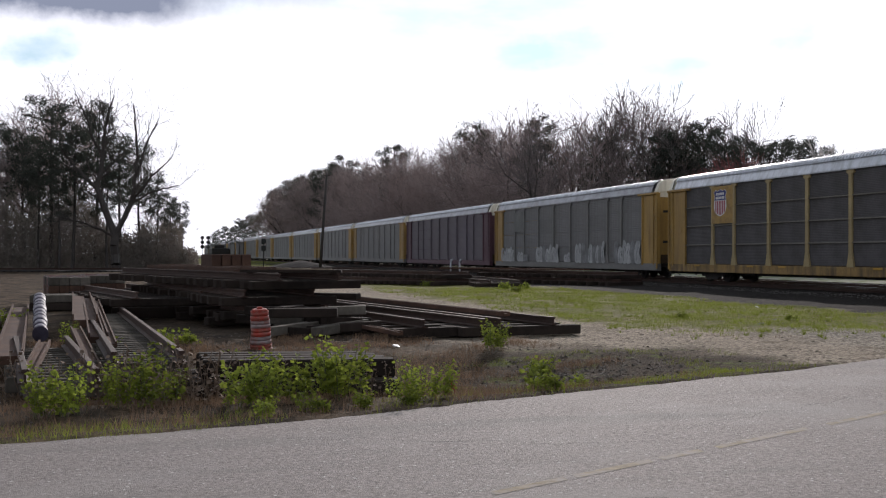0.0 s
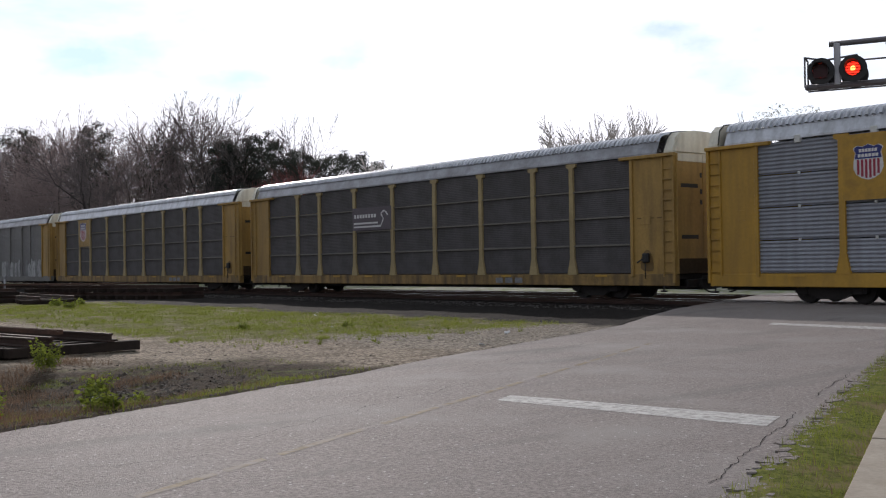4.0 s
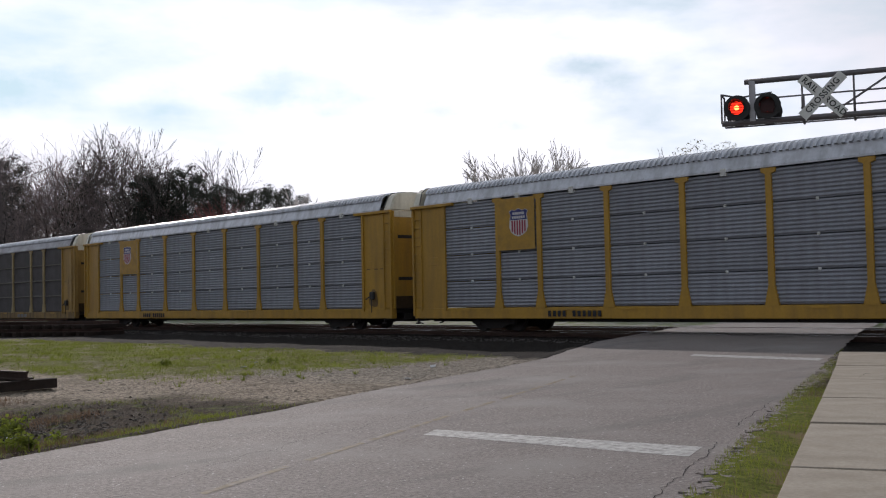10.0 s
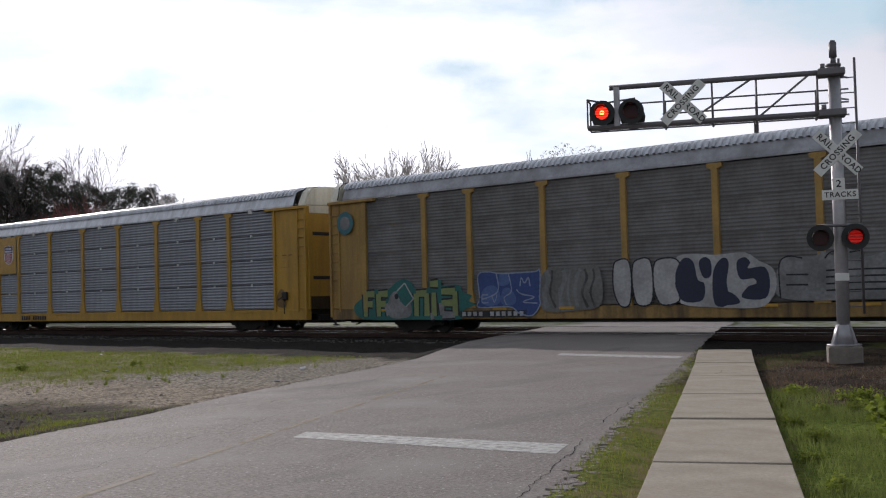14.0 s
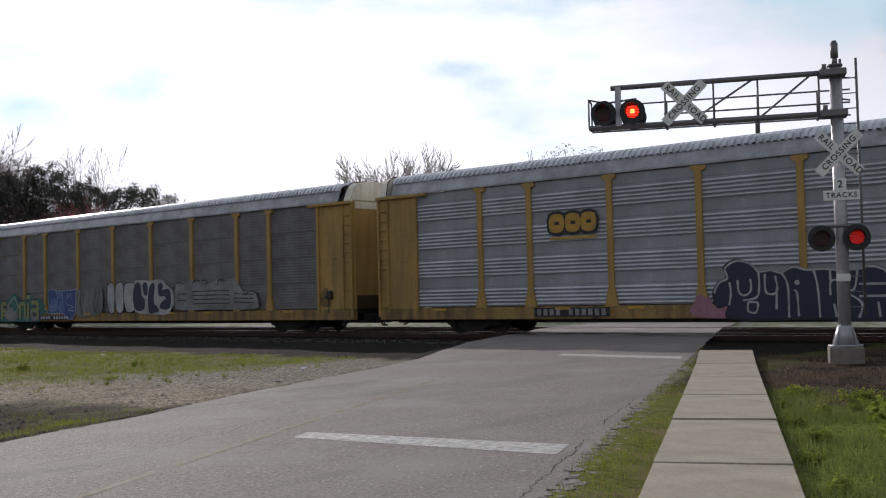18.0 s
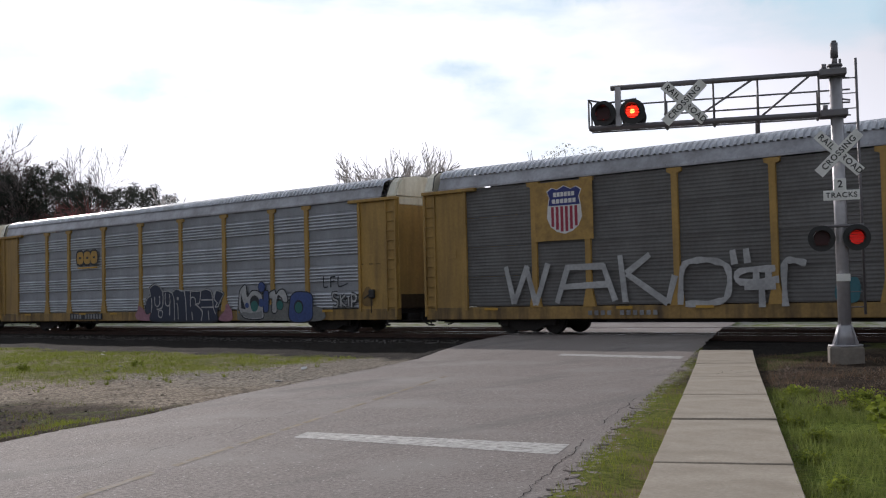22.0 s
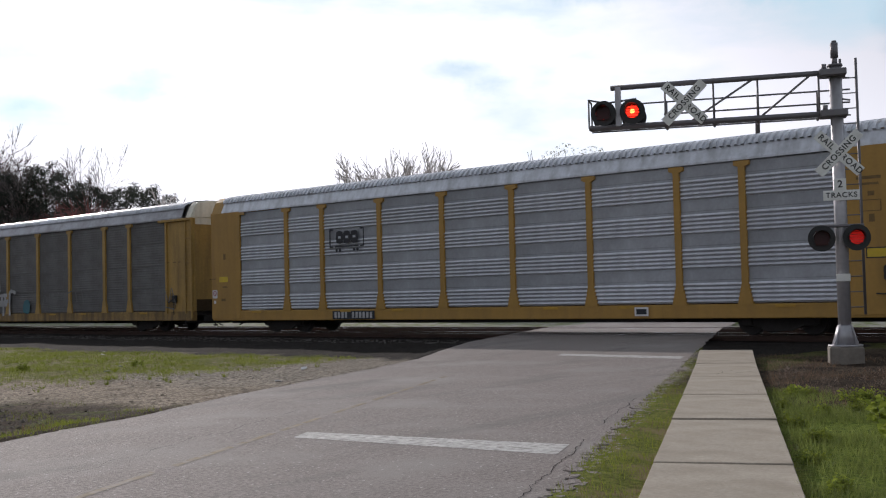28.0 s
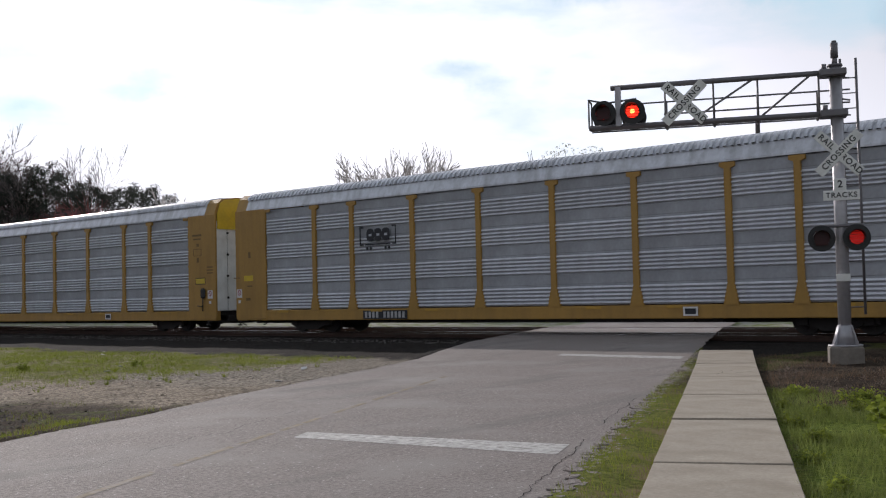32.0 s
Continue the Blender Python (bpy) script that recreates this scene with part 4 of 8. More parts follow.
def wheelset_mesh():
    def make():
        bm = bmesh.new()
        for s in (-1, 1):
            x = s * 0.75
            tube(bm, (x - 0.065, 0, 0), (x + 0.065, 0, 0), 0.405, n=20)
            tube(bm, (x - s * 0.09, 0, 0), (x - s * 0.06, 0, 0), 0.435, n=20)
            for k in range(6):
                a = k * math.tau / 6
                tube(bm, (x + s * 0.06, 0.24 * math.cos(a), 0.24 * math.sin(a)), (x + s * 0.085, 0.24 * math.cos(a), 0.24 * math.sin(a)), 0.05, n=6)
        tube(bm, (-1.0, 0, 0), (1.0, 0, 0), 0.08, n=10)
        return mesh_of(bm, STEEL_DARK, "wheelset")
    return cached("wheelset", make)


def truck_mesh():
    def make():
        bm = bmesh.new()
        for s in (-1, 1):
            x = s * 1.0
            prism(bm, [(-1.15, 0.32), (-1.15, 0.56), (-0.45, 0.62), (0.45, 0.62), (1.15, 0.56), (1.15, 0.32), (0.7, 0.30), (0.35, 0.14), (-0.35, 0.14), (-0.7, 0.30)], 0.16, "x", x - 0.08)
            for y in (-0.88, 0.88):
                box(bm, x - 0.12, x + 0.12, y - 0.16, y + 0.16, 0.28, 0.58, 0.02)
            for y in (-0.18, 0.0, 0.18):
                tube(bm, (x, y, 0.2), (x, y, 0.52), 0.06, n=8)
        box(bm, -1.0, 1.0, -0.2, 0.2, 0.3, 0.6)
        return mesh_of(bm, STEEL_DARK, "truck_frame")
    return cached("truck", make)


def end_wall_mesh(material, side, flush=False):
    """The corner of one side at one end (towards +Y): framed sheet, or one flush plate on the newer cars."""
    def make():
        bm = bmesh.new()
        y0, y1 = BAYS[-1], 14.05
        top = EAVE - 0.02
        s = side

        def slab(x0, x1, *rest):
            box(bm, *sorted((s * x0, s * x1)), *rest)
        if flush:
            slab(HALF - 0.06, HALF + 0.035, y0 + 0.02, y1, SILL_BOT + 0.06, EAVE + 0.05, 0.02)
            slab(HALF + 0.03, HALF + 0.05, y0 - 0.30, y0 + 0.02, top - 0.10, top + 0.02, 0.006)
            for y in (y0 + 0.03, y1 - 0.05):
                for i in range(9):
                    slab(HALF + 0.03, HALF + 0.055, y - 0.018, y + 0.018, 1.1 + 0.42 * i, 1.14 + 0.42 * i)
        else:
            slab(HALF - 0.06, HALF, y0, y1, SILL_TOP - 0.02, top)
            slab(HALF, HALF + 0.07, y0 - 0.02, y0 + 0.10, SILL_TOP - 0.1, top, 0.012)
            slab(HALF, HALF + 0.05, y1 - 0.52, y1 - 0.46, SILL_TOP - 0.1, top, 0.01)
            slab(HALF, HALF + 0.07, y1 - 0.10, y1, SILL_BOT + 0.1, top, 0.012)
            slab(HALF - 0.05, HALF + 0.12, y0 - 0.45, y1 + 0.02, top - 0.09, top + 0.02, 0.012)
            slab(HALF, HALF + 0.018, y0 + 0.45, y0 + 0.85, 2.55, 2.85, 0.006)
            for i in range(11):
                slab(HALF, HALF + 0.06, y1 - 0.47, y1 - 0.08, 0.95 + 0.34 * i, 0.985 + 0.34 * i)
        return mesh_of(bm, material, "end_structure")
    return cached(("end", material.name, side, flush), make)


def end_door_mesh(material, folded=False, seam=False):
    """The closed end doors, towards +Y: two leaves with dark slots, or a white folding door with open seams."""
    def make():
        bm = bmesh.new()
        y1, top = 14.05, EAVE - 0.02
        if folded:
            for x0, x1 in ((-1.44, -0.92), (-0.90, -0.02), (0.0, 0.88), (0.90, 1.44)):
                box(bm, x0, x1, y1 - 0.10, y1 - 0.01, SILL_TOP, top, 0.012)
            for x in (-0.91, -0.01, 0.89):
                box(bm, x - 0.012, x + 0.012, y1 - 0.09, y1 - 0.03, SILL_TOP, top, mi=1)
                for z in (1.4, 2.3, 3.2, 4.1):
                    box(bm, x - 0.05, x + 0.05, y1 - 0.01, y1 + 0.02, z, z + 0.09, 0.006, mi=2)
        else:
            for x0, x1 in ((-1.44, -0.01), (0.01, 1.44)):
                box(bm, x0, x1, y1 - 0.10, y1 - 0.02, SILL_TOP, top - 0.25, 0.01)
                box(bm, x0, x1, y1 - 0.10, y1 - 0.015, top - 0.25, top, 0.006, mi=3)
            if seam:
                box(bm, -0.36, -0.30, y1 - 0.03, y1 + 0.004, SILL_TOP, EAVE + 0.62, mi=1)
                for z in (1.5, 2.6, 3.7):
                    box(bm, -0.46, -0.36, y1 - 0.03, y1 + 0.012, z, z + 0.12, 0.006, mi=2)
            else:
                for z in (2.05, 3.75):
                    for x in (-0.72, 0.72):
                        box(bm, x - 0.44, x + 0.44, y1 - 0.03, y1 - 0.012, z, z + 0.13, mi=1)
                for z in (3.2, 3.55, 4.1):
                    box(bm, 0.06, 0.16, y1 - 0.03, y1 - 0.01, z, z + 0.16, mi=1)
            box(bm, -1.3, 1.3, y1 - 0.03, y1 - 0.014, SILL_TOP, SILL_TOP + 0.5, mi=2)
            for x in (-1.40, 1.40):
                box(bm, x - 0.04, x + 0.04, y1 - 0.02, y1 + 0.04, SILL_TOP, top, 0.01)
        return mesh_of(bm, [material, BLACK, STEEL_DARK if folded else SOOT, CREAM], "end_door")
    return cached(("end_door", material.name, folded, seam), make)


def hood_mesh(material, y_in, low=0.02):
    """The closed end of the roof, towards +Y."""
    def make():
        bm = bmesh.new()
        sec = [(-HALF, EAVE - low), (-HALF - 0.01, EAVE + 0.06), (-1.33, EAVE + 0.52), (-1.1, EAVE + 0.70), (-0.4, EAVE + 0.79), (0.4, EAVE + 0.79), (1.1, EAVE + 0.70), (1.33, EAVE + 0.52), (HALF + 0.01, EAVE + 0.06), (HALF, EAVE - low)]
        prism(bm, sec, 14.05 - y_in, "y", y_in)
        bmesh.ops.bevel(bm, geom=[e for e in bm.edges if all(v.co.y > 13.9 for v in e.verts)], offset=0.06, segments=2, affect="EDGES")
        return mesh_of(bm, material, "roof_hood")
    return cached(("hood", material.name, y_in, low), make)


def roof_seam_mesh():
    """Dark open joint between the ribbed roof and its end."""
    def make():
        bm = bmesh.new()
        arc = [(-HALF - 0.02, EAVE + 0.06), (-1.35, EAVE + 0.53), (-1.11, EAVE + 0.72), (-0.4, EAVE + 0.80), (0.4, EAVE + 0.80), (1.11, EAVE + 0.72), (1.35, EAVE + 0.53), (HALF + 0.02, EAVE + 0.06)]
        for p, q in zip(arc, arc[1:]):
            tube(bm, (p[0], 13.60 if p[1] < EAVE + 0.1 else 13.66, p[1]), (q[0], 13.60 if q[1] < EAVE + 0.1 else 13.66, q[1]), 0.02, n=6)
        return mesh_of(bm, BLACK, "roof_seam")
    return cached("roof_seam", make)


def coupler_mesh():
    def make():
        bm = bmesh.new()
        box(bm, -0.12, 0.12, 14.0, 14.55, 0.6, 0.85, 0.02)
        box(bm, -0.17, 0.17, 14.45, 14.72, 0.52, 0.93, 0.03)
        box(bm, -0.9, 0.9, 13.9, 14.05, 0.42, 0.70, 0.02)
        prev = None
        for i in range(9):
            k = i / 8
            p = (0.35 + 0.1 * k, 14.0 + 0.7 * k, 0.6 - 0.32 * math.sin(math.pi * k * 0.5))
            if prev:
                tube(bm, prev, p, 0.025, n=6)
            prev = p
        return mesh_of(bm, STEEL_DARK, "coupler")
    return cached("coupler", make)


WHEELS = []


def build_car(spec, near=True):
    """One covered car for motor vehicles, standing on the rails with its middle at its origin."""
    body, panel, roof, hood, style = spec["body"], spec["panel"], spec["roof"], spec["hood"], spec.get("style", "fine")
    car = thing("autorack_car", pose(TRACK_X, 0, 0), spec["label"], "rail car", "cars of the train")
    put("underframe", deck_mesh(), car)
    put("side_sill", sill_mesh(spec.get("sill", body)), car)
    put("roof", roof_mesh(roof), car)
    flush = spec.get("flush", False)
    for a in (0, 180):
        put("roof_end", hood_mesh(hood, 13.1 if flush else 13.62, 0.3 if flush else 0.02), car, pose(0, 0, 0, 0, 0, a))
        if not flush:
            put("roof_seam", roof_seam_mesh(), car, pose(0, 0, 0, 0, 0, a), "dark open joint at the roof end")
    for a in (0, 180):
        for s in (-1, 1):
            put("end_structure", end_wall_mesh(spec.get("door_side", body), s, flush), car, pose(0, 0, 0, 0, 0, a))
        put("end_door", end_door_mesh(spec.get("door", body), flush, spec.get("seam", False)), car, pose(0, 0, 0, 0, 0, a))
        put("coupler", coupler_mesh(), car, pose(0, 0, 0, 0, 0, a))
        truck = put("truck", truck_mesh(), car, pose(0, 10.1 if a == 0 else -10.1, 0))
        for y in (-0.88, 0.88):
            wheel = put("wheelset", wheelset_mesh(), truck, pose(0, y, 0.435))
            if near:
                WHEELS.append((wheel, y))
    if spec.get("bars"):
        for r in (1, 2, 3):
            bm = bmesh.new()
            zz = SILL_TOP + 0.03 + r * (EAVE - 0.11 - SILL_TOP) / 4
            box(bm, -HALF - 0.02, -HALF + 0.04, BAYS[0], BAYS[-1], zz - 0.03, zz + 0.03, 0.008)
            put("joint_bar", cached(("bar", r), lambda: mesh_of(bm, JOINT_BAR, "joint_bar")), car, None, "pale horizontal joint bar")
    if spec.get("clips"):
        def clip():
            bm = bmesh.new()
            box(bm, -HALF - 0.01, -HALF + 0.06, -0.035, 0.035, -0.06, 0.03, 0.006)
            return mesh_of(bm, WHITE, "panel_clip")

        def tag():
            bm = bmesh.new()
            box(bm, -HALF - 0.05, -HALF + 0.06, -0.10, 0.10, -0.12, 0.10, 0.006)
            return mesh_of(bm, WHITE, "eave_tag")
        for i, (y0, y1) in enumerate(zip(BAYS, BAYS[1:])):
            for r in (1, 2, 3):
                put("panel_clip", cached("clip", clip), car, pose(0, (y0 + y1) / 2, SILL_TOP + 0.03 + r * (EAVE - 0.045 - SILL_TOP) / 4), "small white clip")
            if i % 2 == 0 or i == 7:
                put("eave_tag", cached("eave_tag", tag), car, pose(0, (y0 + y1) / 2, EAVE + 0.0), "small white tag")
    rows = 4
    h = (EAVE - 0.015 - SILL_TOP - 0.03) / rows
    for side in (0, 1):
        root = car
        for i, (y0, y1) in enumerate(zip(BAYS, BAYS[1:])):
            if side == 0 and near:
                for r in range(rows):
                    put("side_panel", panel_mesh(y1 - y0, panel, style), root, pose(-HALF + 0.05, y0, SILL_TOP + 0.03 + r * h))
        if side or not near:
            bm = bmesh.new()
            box(bm, -0.02, 0.02, BAYS[0], BAYS[-1], SILL_TOP, EAVE - 0.06)
            put("side_wall", cached(("plain", panel.name), lambda: mesh_of(bm, panel, "side_wall")), car, pose((HALF if side else -HALF) - (0.05 if side else -0.05), 0, 0))
        if side == 0:
            for y in BAYS[1:-1]:
                put("post", post_mesh(spec.get("post", body)), car, pose(-HALF + 0.04, y, 0))
    return car


STYLES = {
    "dark": dict(body=YELLOW, post=TAN_POST, sill=GRIMY_SILL, panel=DARK_PANEL, style="mesh", roof=ROOF, hood=CREAM, bars=True, label="yellow covered rail car with grimy dark mesh sides"),
    "darker": dict(body=YELLOW, post=TAN_POST, sill=GRIMY_SILL, panel=DARK_PANEL, style="mesh", roof=ROOF_OLD, hood=CREAM, bars=True, label="yellow covered rail car with dark mesh sides and maroon board"),
    "fresh": dict(body=YELLOW_NEW, panel=SILVER_GREY, roof=ROOF, hood=CREAM, style="louvred", clips=True, label="bright yellow covered rail car with silver ribbed sides"),
    "silver": dict(body=YELLOW, sill=GRIMY_SILL, seam=True, panel=SILVER, roof=ROOF_OLD, hood=CREAM, style="ribbed", label="yellow covered rail car with silver ribbed sides"),
    "old": dict(body=YELLOW, sill=GRIMY_SILL, seam=True, panel=SILVER_OLD, roof=ROOF_OLD, hood=CREAM, label="weathered yellow covered rail car with grey sides and graffiti"),
    "modern": dict(body=OCHRE, panel=SILVER_BRIGHT, roof=ROOF, hood=OCHRE, style="ribbed", door=WHITE, flush=True, label="clean yellow covered rail car with silver ribbed sides"),
    "maroon": dict(body=MAROON_DARK, post=MAROON, panel=MAROON, roof=ROOF_OLD, hood=CREAM, label="maroon covered rail car with a dull roof"),
    "dull": dict(body=YELLOW, sill=GRIMY_SILL, seam=True, panel=DULL_PANEL, roof=ROOF_OLD, hood=CREAM, label="dull yellow covered rail car with dark sides and white tag"),
    "grey": dict(body=YELLOW, post=DULL_POST, sill=DULL_POST, panel=DULL_GREY, roof=ROOF_OLD, hood=CREAM, label="weathered grey covered rail car"),
}
ORDER = {0: "dark", 1: "darker", 2: "fresh", 3: "fresh", 4: "old", 5: "silver", 6: "dull", 7: "modern", 8: "modern", 9: "modern", -1: "grey", -2: "maroon", -3: "grey", -4: "grey"}
CARS = {k: build_car(STYLES[ORDER.get(k, "grey")], near=k >= -2) for k in range(-14, 10)}

# travel of the gap ahead of car 0 along the track, second by second
TRAVEL = ((0.0, 53.62), (4.0, 80.55), (9.0, 113.83), (13.0, 140.50), (16.0, 160.72), (19.0, 180.98), (23.0, 208.26), (28.0, 242.58), (32.0, 270.40))


def travel(t):
    for (a, p), (b, q) in zip(TRAVEL, TRAVEL[1:]):
        if t <= b:
            return p + (q - p) * (t - a) / (b - a)
    return TRAVEL[-1][1]
# ---- emblems, numbers and painted tags on the cars ----
# On the near side of a car u runs to the tail (towards -Y) and z up.
BLUE = mat("emblem_blue", (0.025, 0.03, 0.16), 0.5, vary=0.15)
CRIMSON = mat("emblem_red", (0.30, 0.02, 0.05), 0.5, vary=0.15)
SHIELD_WHITE = mat("emblem_white", (0.62, 0.60, 0.60), 0.5, vary=0.12)
SPRAY_WHITE = mat("sprayed_white", (0.38, 0.38, 0.385), 0.6, vary=0.3, dirt=(0.2, 0.2, 0.2), dirt_amount=0.6)
YELLOW_LABEL = mat("label_yellow", (0.62, 0.43, 0.02), 0.5, vary=0.1, dirt=(0.35, 0.22, 0.03), dirt_amount=0.4)
STENCIL = mat("faded_stencil", (0.16, 0.095, 0.03), 0.65, vary=0.3)
SPRAY_BLACK = mat("sprayed_black", (0.012, 0.013, 0.02), 0.6, vary=0.3)
SPRAY_NAVY = mat("sprayed_navy", (0.012, 0.018, 0.045), 0.55, vary=0.3)
SPRAY_TEAL = mat("sprayed_teal", (0.014, 0.115, 0.105), 0.55, vary=0.25)
SPRAY_BLUE = mat("sprayed_blue", (0.03, 0.06, 0.20), 0.55, vary=0.3)
SPRAY_SKY = mat("sprayed_sky_blue", (0.07, 0.12, 0.29), 0.6, vary=0.35)
SPRAY_SKY_PALE = mat("pale_blue_line", (0.22, 0.27, 0.38), 0.6, vary=0.3)
FADED_BLACK = mat("faded_black_spray", (0.05, 0.05, 0.05), 0.7, vary=0.5, dirt=(0.13, 0.13, 0.125), dirt_amount=0.8)
FADED_WASH = mat("faded_wash", (0.14, 0.137, 0.13), 0.7, vary=0.4)
SPRAY_LIME = mat("sprayed_lime", (0.19, 0.235, 0.085), 0.55, vary=0.25)
SPRAY_PINK = mat("sprayed_pink", (0.28, 0.13, 0.17), 0.6, vary=0.3)
SPRAY_GREY = mat("sprayed_grey", (0.17, 0.175, 0.18), 0.6, vary=0.35)
SPRAY_FADED = mat("faded_white_spray", (0.22, 0.22, 0.225), 0.65, vary=0.4, dirt=(0.10, 0.10, 0.10), dirt_amount=0.7)
SMOKE = mat("faded_tag_grey", (0.14, 0.14, 0.135), 0.7, vary=0.35)
SEAL_GREEN = mat("seal_blue_green", (0.03, 0.13, 0.16), 0.55, vary=0.15)
SKIN = -HALF - 0.060
PAINT_SHIFT = {CARS[k]: -0.27 for k in range(3, 9)}   # paint of these cars sits a little ahead


def at_side(lift=0.0):
    """Drawing plane of the near side: local x is u, local y is z."""
    return Matrix(((0, 0, -1, SKIN - lift), (-1, 0, 0, 0), (0, 1, 0, 0), (0, 0, 0, 1)))


def patch(name, car, outline, material, lift=0.0, label=""):
    bm = bmesh.new()
    prism(bm, outline, 0.003, "z", 0.0)
    ob = part(name, bm, material, car, label)
    ob.matrix_basis = at_side(lift) @ pose(PAINT_SHIFT.get(car, 0.0), 0, 0)
    return ob


def rect(u0, u1, z0, z1):
    return [(u0, z0), (u1, z0), (u1, z1), (u0, z1)]


def disc(u, z, r, n=24):
    return [(u + r * math.cos(i * math.tau / n), z + r * math.sin(i * math.tau / n)) for i in range(n)]


def brush(name, car, lines, width, material, lift=0.004, label=""):
    """Painted strokes along polylines, as thin raised ribbons with round ends."""
    bm = bmesh.new()
    for k, line in enumerate(lines):
        pts = [Vector(p) for p in line]
        if len(pts) > 2:
            fine = []
            for i in range(len(pts) - 1):
                p0, p1, p2, p3 = pts[max(0, i - 1)], pts[i], pts[i + 1], pts[min(len(pts) - 1, i + 2)]
                for s in range(4):
                    t = s / 4
                    fine.append(0.5 * ((2 * p1) + (p2 - p0) * t + (2 * p0 - 5 * p1 + 4 * p2 - p3) * t * t + (3 * p1 - p0 - 3 * p2 + p3) * t ** 3))
            pts = fine + [pts[-1]]
        z = 0.0003 * (k % 7)
        rows = []
        for i, p in enumerate(pts):
            d = (pts[min(i + 1, len(pts) - 1)] - pts[max(i - 1, 0)]).normalized()
            n = Vector((-d.y, d.x)) * width / 2 * (0.9 + 0.2 * math.sin(i * 1.7 + k))
            rows.append((bm.verts.new((*(p + n), z)), bm.verts.new((*(p - n), z))))
        for a, b in zip(rows, rows[1:]):
            bm.faces.new((a[0], a[1], b[1], b[0]))
    bmesh.ops.recalc_face_normals(bm, faces=bm.faces[:])
    if bm.faces[:][0].normal.z < 0:
        bmesh.ops.reverse_faces(bm, faces=bm.faces[:])
    ob = part(name, bm, material, car, label)
    ob.matrix_basis = at_side(lift) @ pose(PAINT_SHIFT.get(car, 0.0), 0, 0)
    return ob


def blob(pts, steps=5):
    """A closed smooth outline through a few points."""
    n, out = len(pts), []
    for i in range(n):
        p0, p1, p2, p3 = (Vector(pts[(i + k - 1) % n]) for k in range(4))
        for s in range(steps):
            t = s / steps
            q = 0.5 * ((2 * p1) + (p2 - p0) * t + (2 * p0 - 5 * p1 + 4 * p2 - p3) * t * t + (3 * p1 - p0 - 3 * p2 + p3) * t ** 3)
            out.append((q.x, q.y))
    return out


def shield(car, u0, u1, z0, z1, board=None, board_material=None):
    """A blue-topped shield with red and white stripes on a plain yellow board."""
    if board:
        b = patch("emblem_board", car, rect(*board), board_material or YELLOW, -0.006, "plain yellow emblem board")
    w, h = u1 - u0, z1 - z0
    out = [(0.5, 0.0), (0.72, 0.05), (0.9, 0.16), (1.0, 0.34), (0.97, 0.6), (0.93, 0.76), (1.0, 0.9), (0.86, 0.97), (0.7, 0.93), (0.5, 1.0), (0.3, 0.93), (0.14, 0.97), (0.0, 0.9), (0.07, 0.76), (0.03, 0.6), (0.0, 0.34), (0.1, 0.16), (0.28, 0.05)]
    base = patch("shield_emblem", car, [(u0 + a * w, z0 + b * h) for a, b in out], SHIELD_WHITE, 0.0, "shield emblem with blue top and red stripes")
    top = [(a, b) for a, b in out if b > 0.55]
    patch("shield_top", car, [(u0 + (0.5 + (a - 0.5) * 0.95) * w, z0 + b * h * 0.985) for a, b in top], BLUE, 0.004)
    for i in range(6):
        a = 0.1 + 0.8 * (i + 0.5) / 6
        low = 0.04 + 0.30 * abs(a - 0.5) ** 1.5 * 2
        patch("stripe", car, rect(u0 + (a - 0.04) * w, u0 + (a + 0.04) * w, z0 + low * h, z0 + 0.57 * h), CRIMSON, 0.004)
    for z, k in ((0.82, 0.62), (0.68, 0.7)):
        for i in range(6):
            a = 0.5 - k / 2 + k * (i + 0.5) / 6
            patch("letter_bar", car, rect(u0 + (a - k * 0.065) * w, u0 + (a + k * 0.065) * w, z0 + (z - 0.045) * h, z0 + (z + 0.045) * h), SHIELD_WHITE, 0.008)


def number_bars(car, u0, u1, z0, z1, material, plate=None):
    if plate:
        patch("number_panel", car, rect(u0 - 0.08, u1 + 0.08, z0 - 0.04, z1 + 0.04), plate, 0.0)
    n = 11
    for i in range(n):
        if i == 4:
            continue
        a, w = u0 + (u1 - u0) * (i + 0.15) / n, (u1 - u0) / n * 0.62
        patch("number_bar", car, rect(a, a + w, z0, z1), material, 0.004)


def box_emblem(car, u0, u1, z0, z1, material):
    """A boxed outline with a bar, three blocks and two pairs of dots under it."""
    w, h = u1 - u0, z1 - z0
    f = lambda a, b: (u0 + a * w, z0 + b * h)
    brush("emblem_bracket", car, [[f(0.1, 1.0), f(0.0, 1.0)], [f(0.0, 1.03), f(0.0, 0.2)], [f(0.0, 0.23), f(0.1, 0.23)], [f(0.9, 1.0), f(1.0, 1.0)], [f(1.0, 1.03), f(1.0, 0.2)], [f(1.0, 0.23), f(0.9, 0.23)]], 0.07, SPRAY_BLACK)
    patch("emblem_bar", car, rect(*f(0.14, 0)[:1], f(0.86, 0)[0], f(0, 0.2)[1], f(0, 0.27)[1]), SPRAY_BLACK, 0.004)
    for a in (0.29, 0.51, 0.73):
        patch("emblem_block", car, blob([f(a - 0.09, 0.42), f(a - 0.09, 0.88), f(a + 0.09, 0.88), f(a + 0.09, 0.42)], 3), SPRAY_BLACK, 0.004)
        patch("emblem_slot", car, rect(f(a - 0.04, 0)[0], f(a + 0.04, 0)[0], f(0, 0.6)[1], f(0, 0.7)[1]), SILVER, 0.008)
    for a in (0.2, 0.3, 0.72, 0.82):
        patch("emblem_dot", car, disc(*f(a, 0.07), 0.06, 10), SPRAY_BLACK, 0.004)


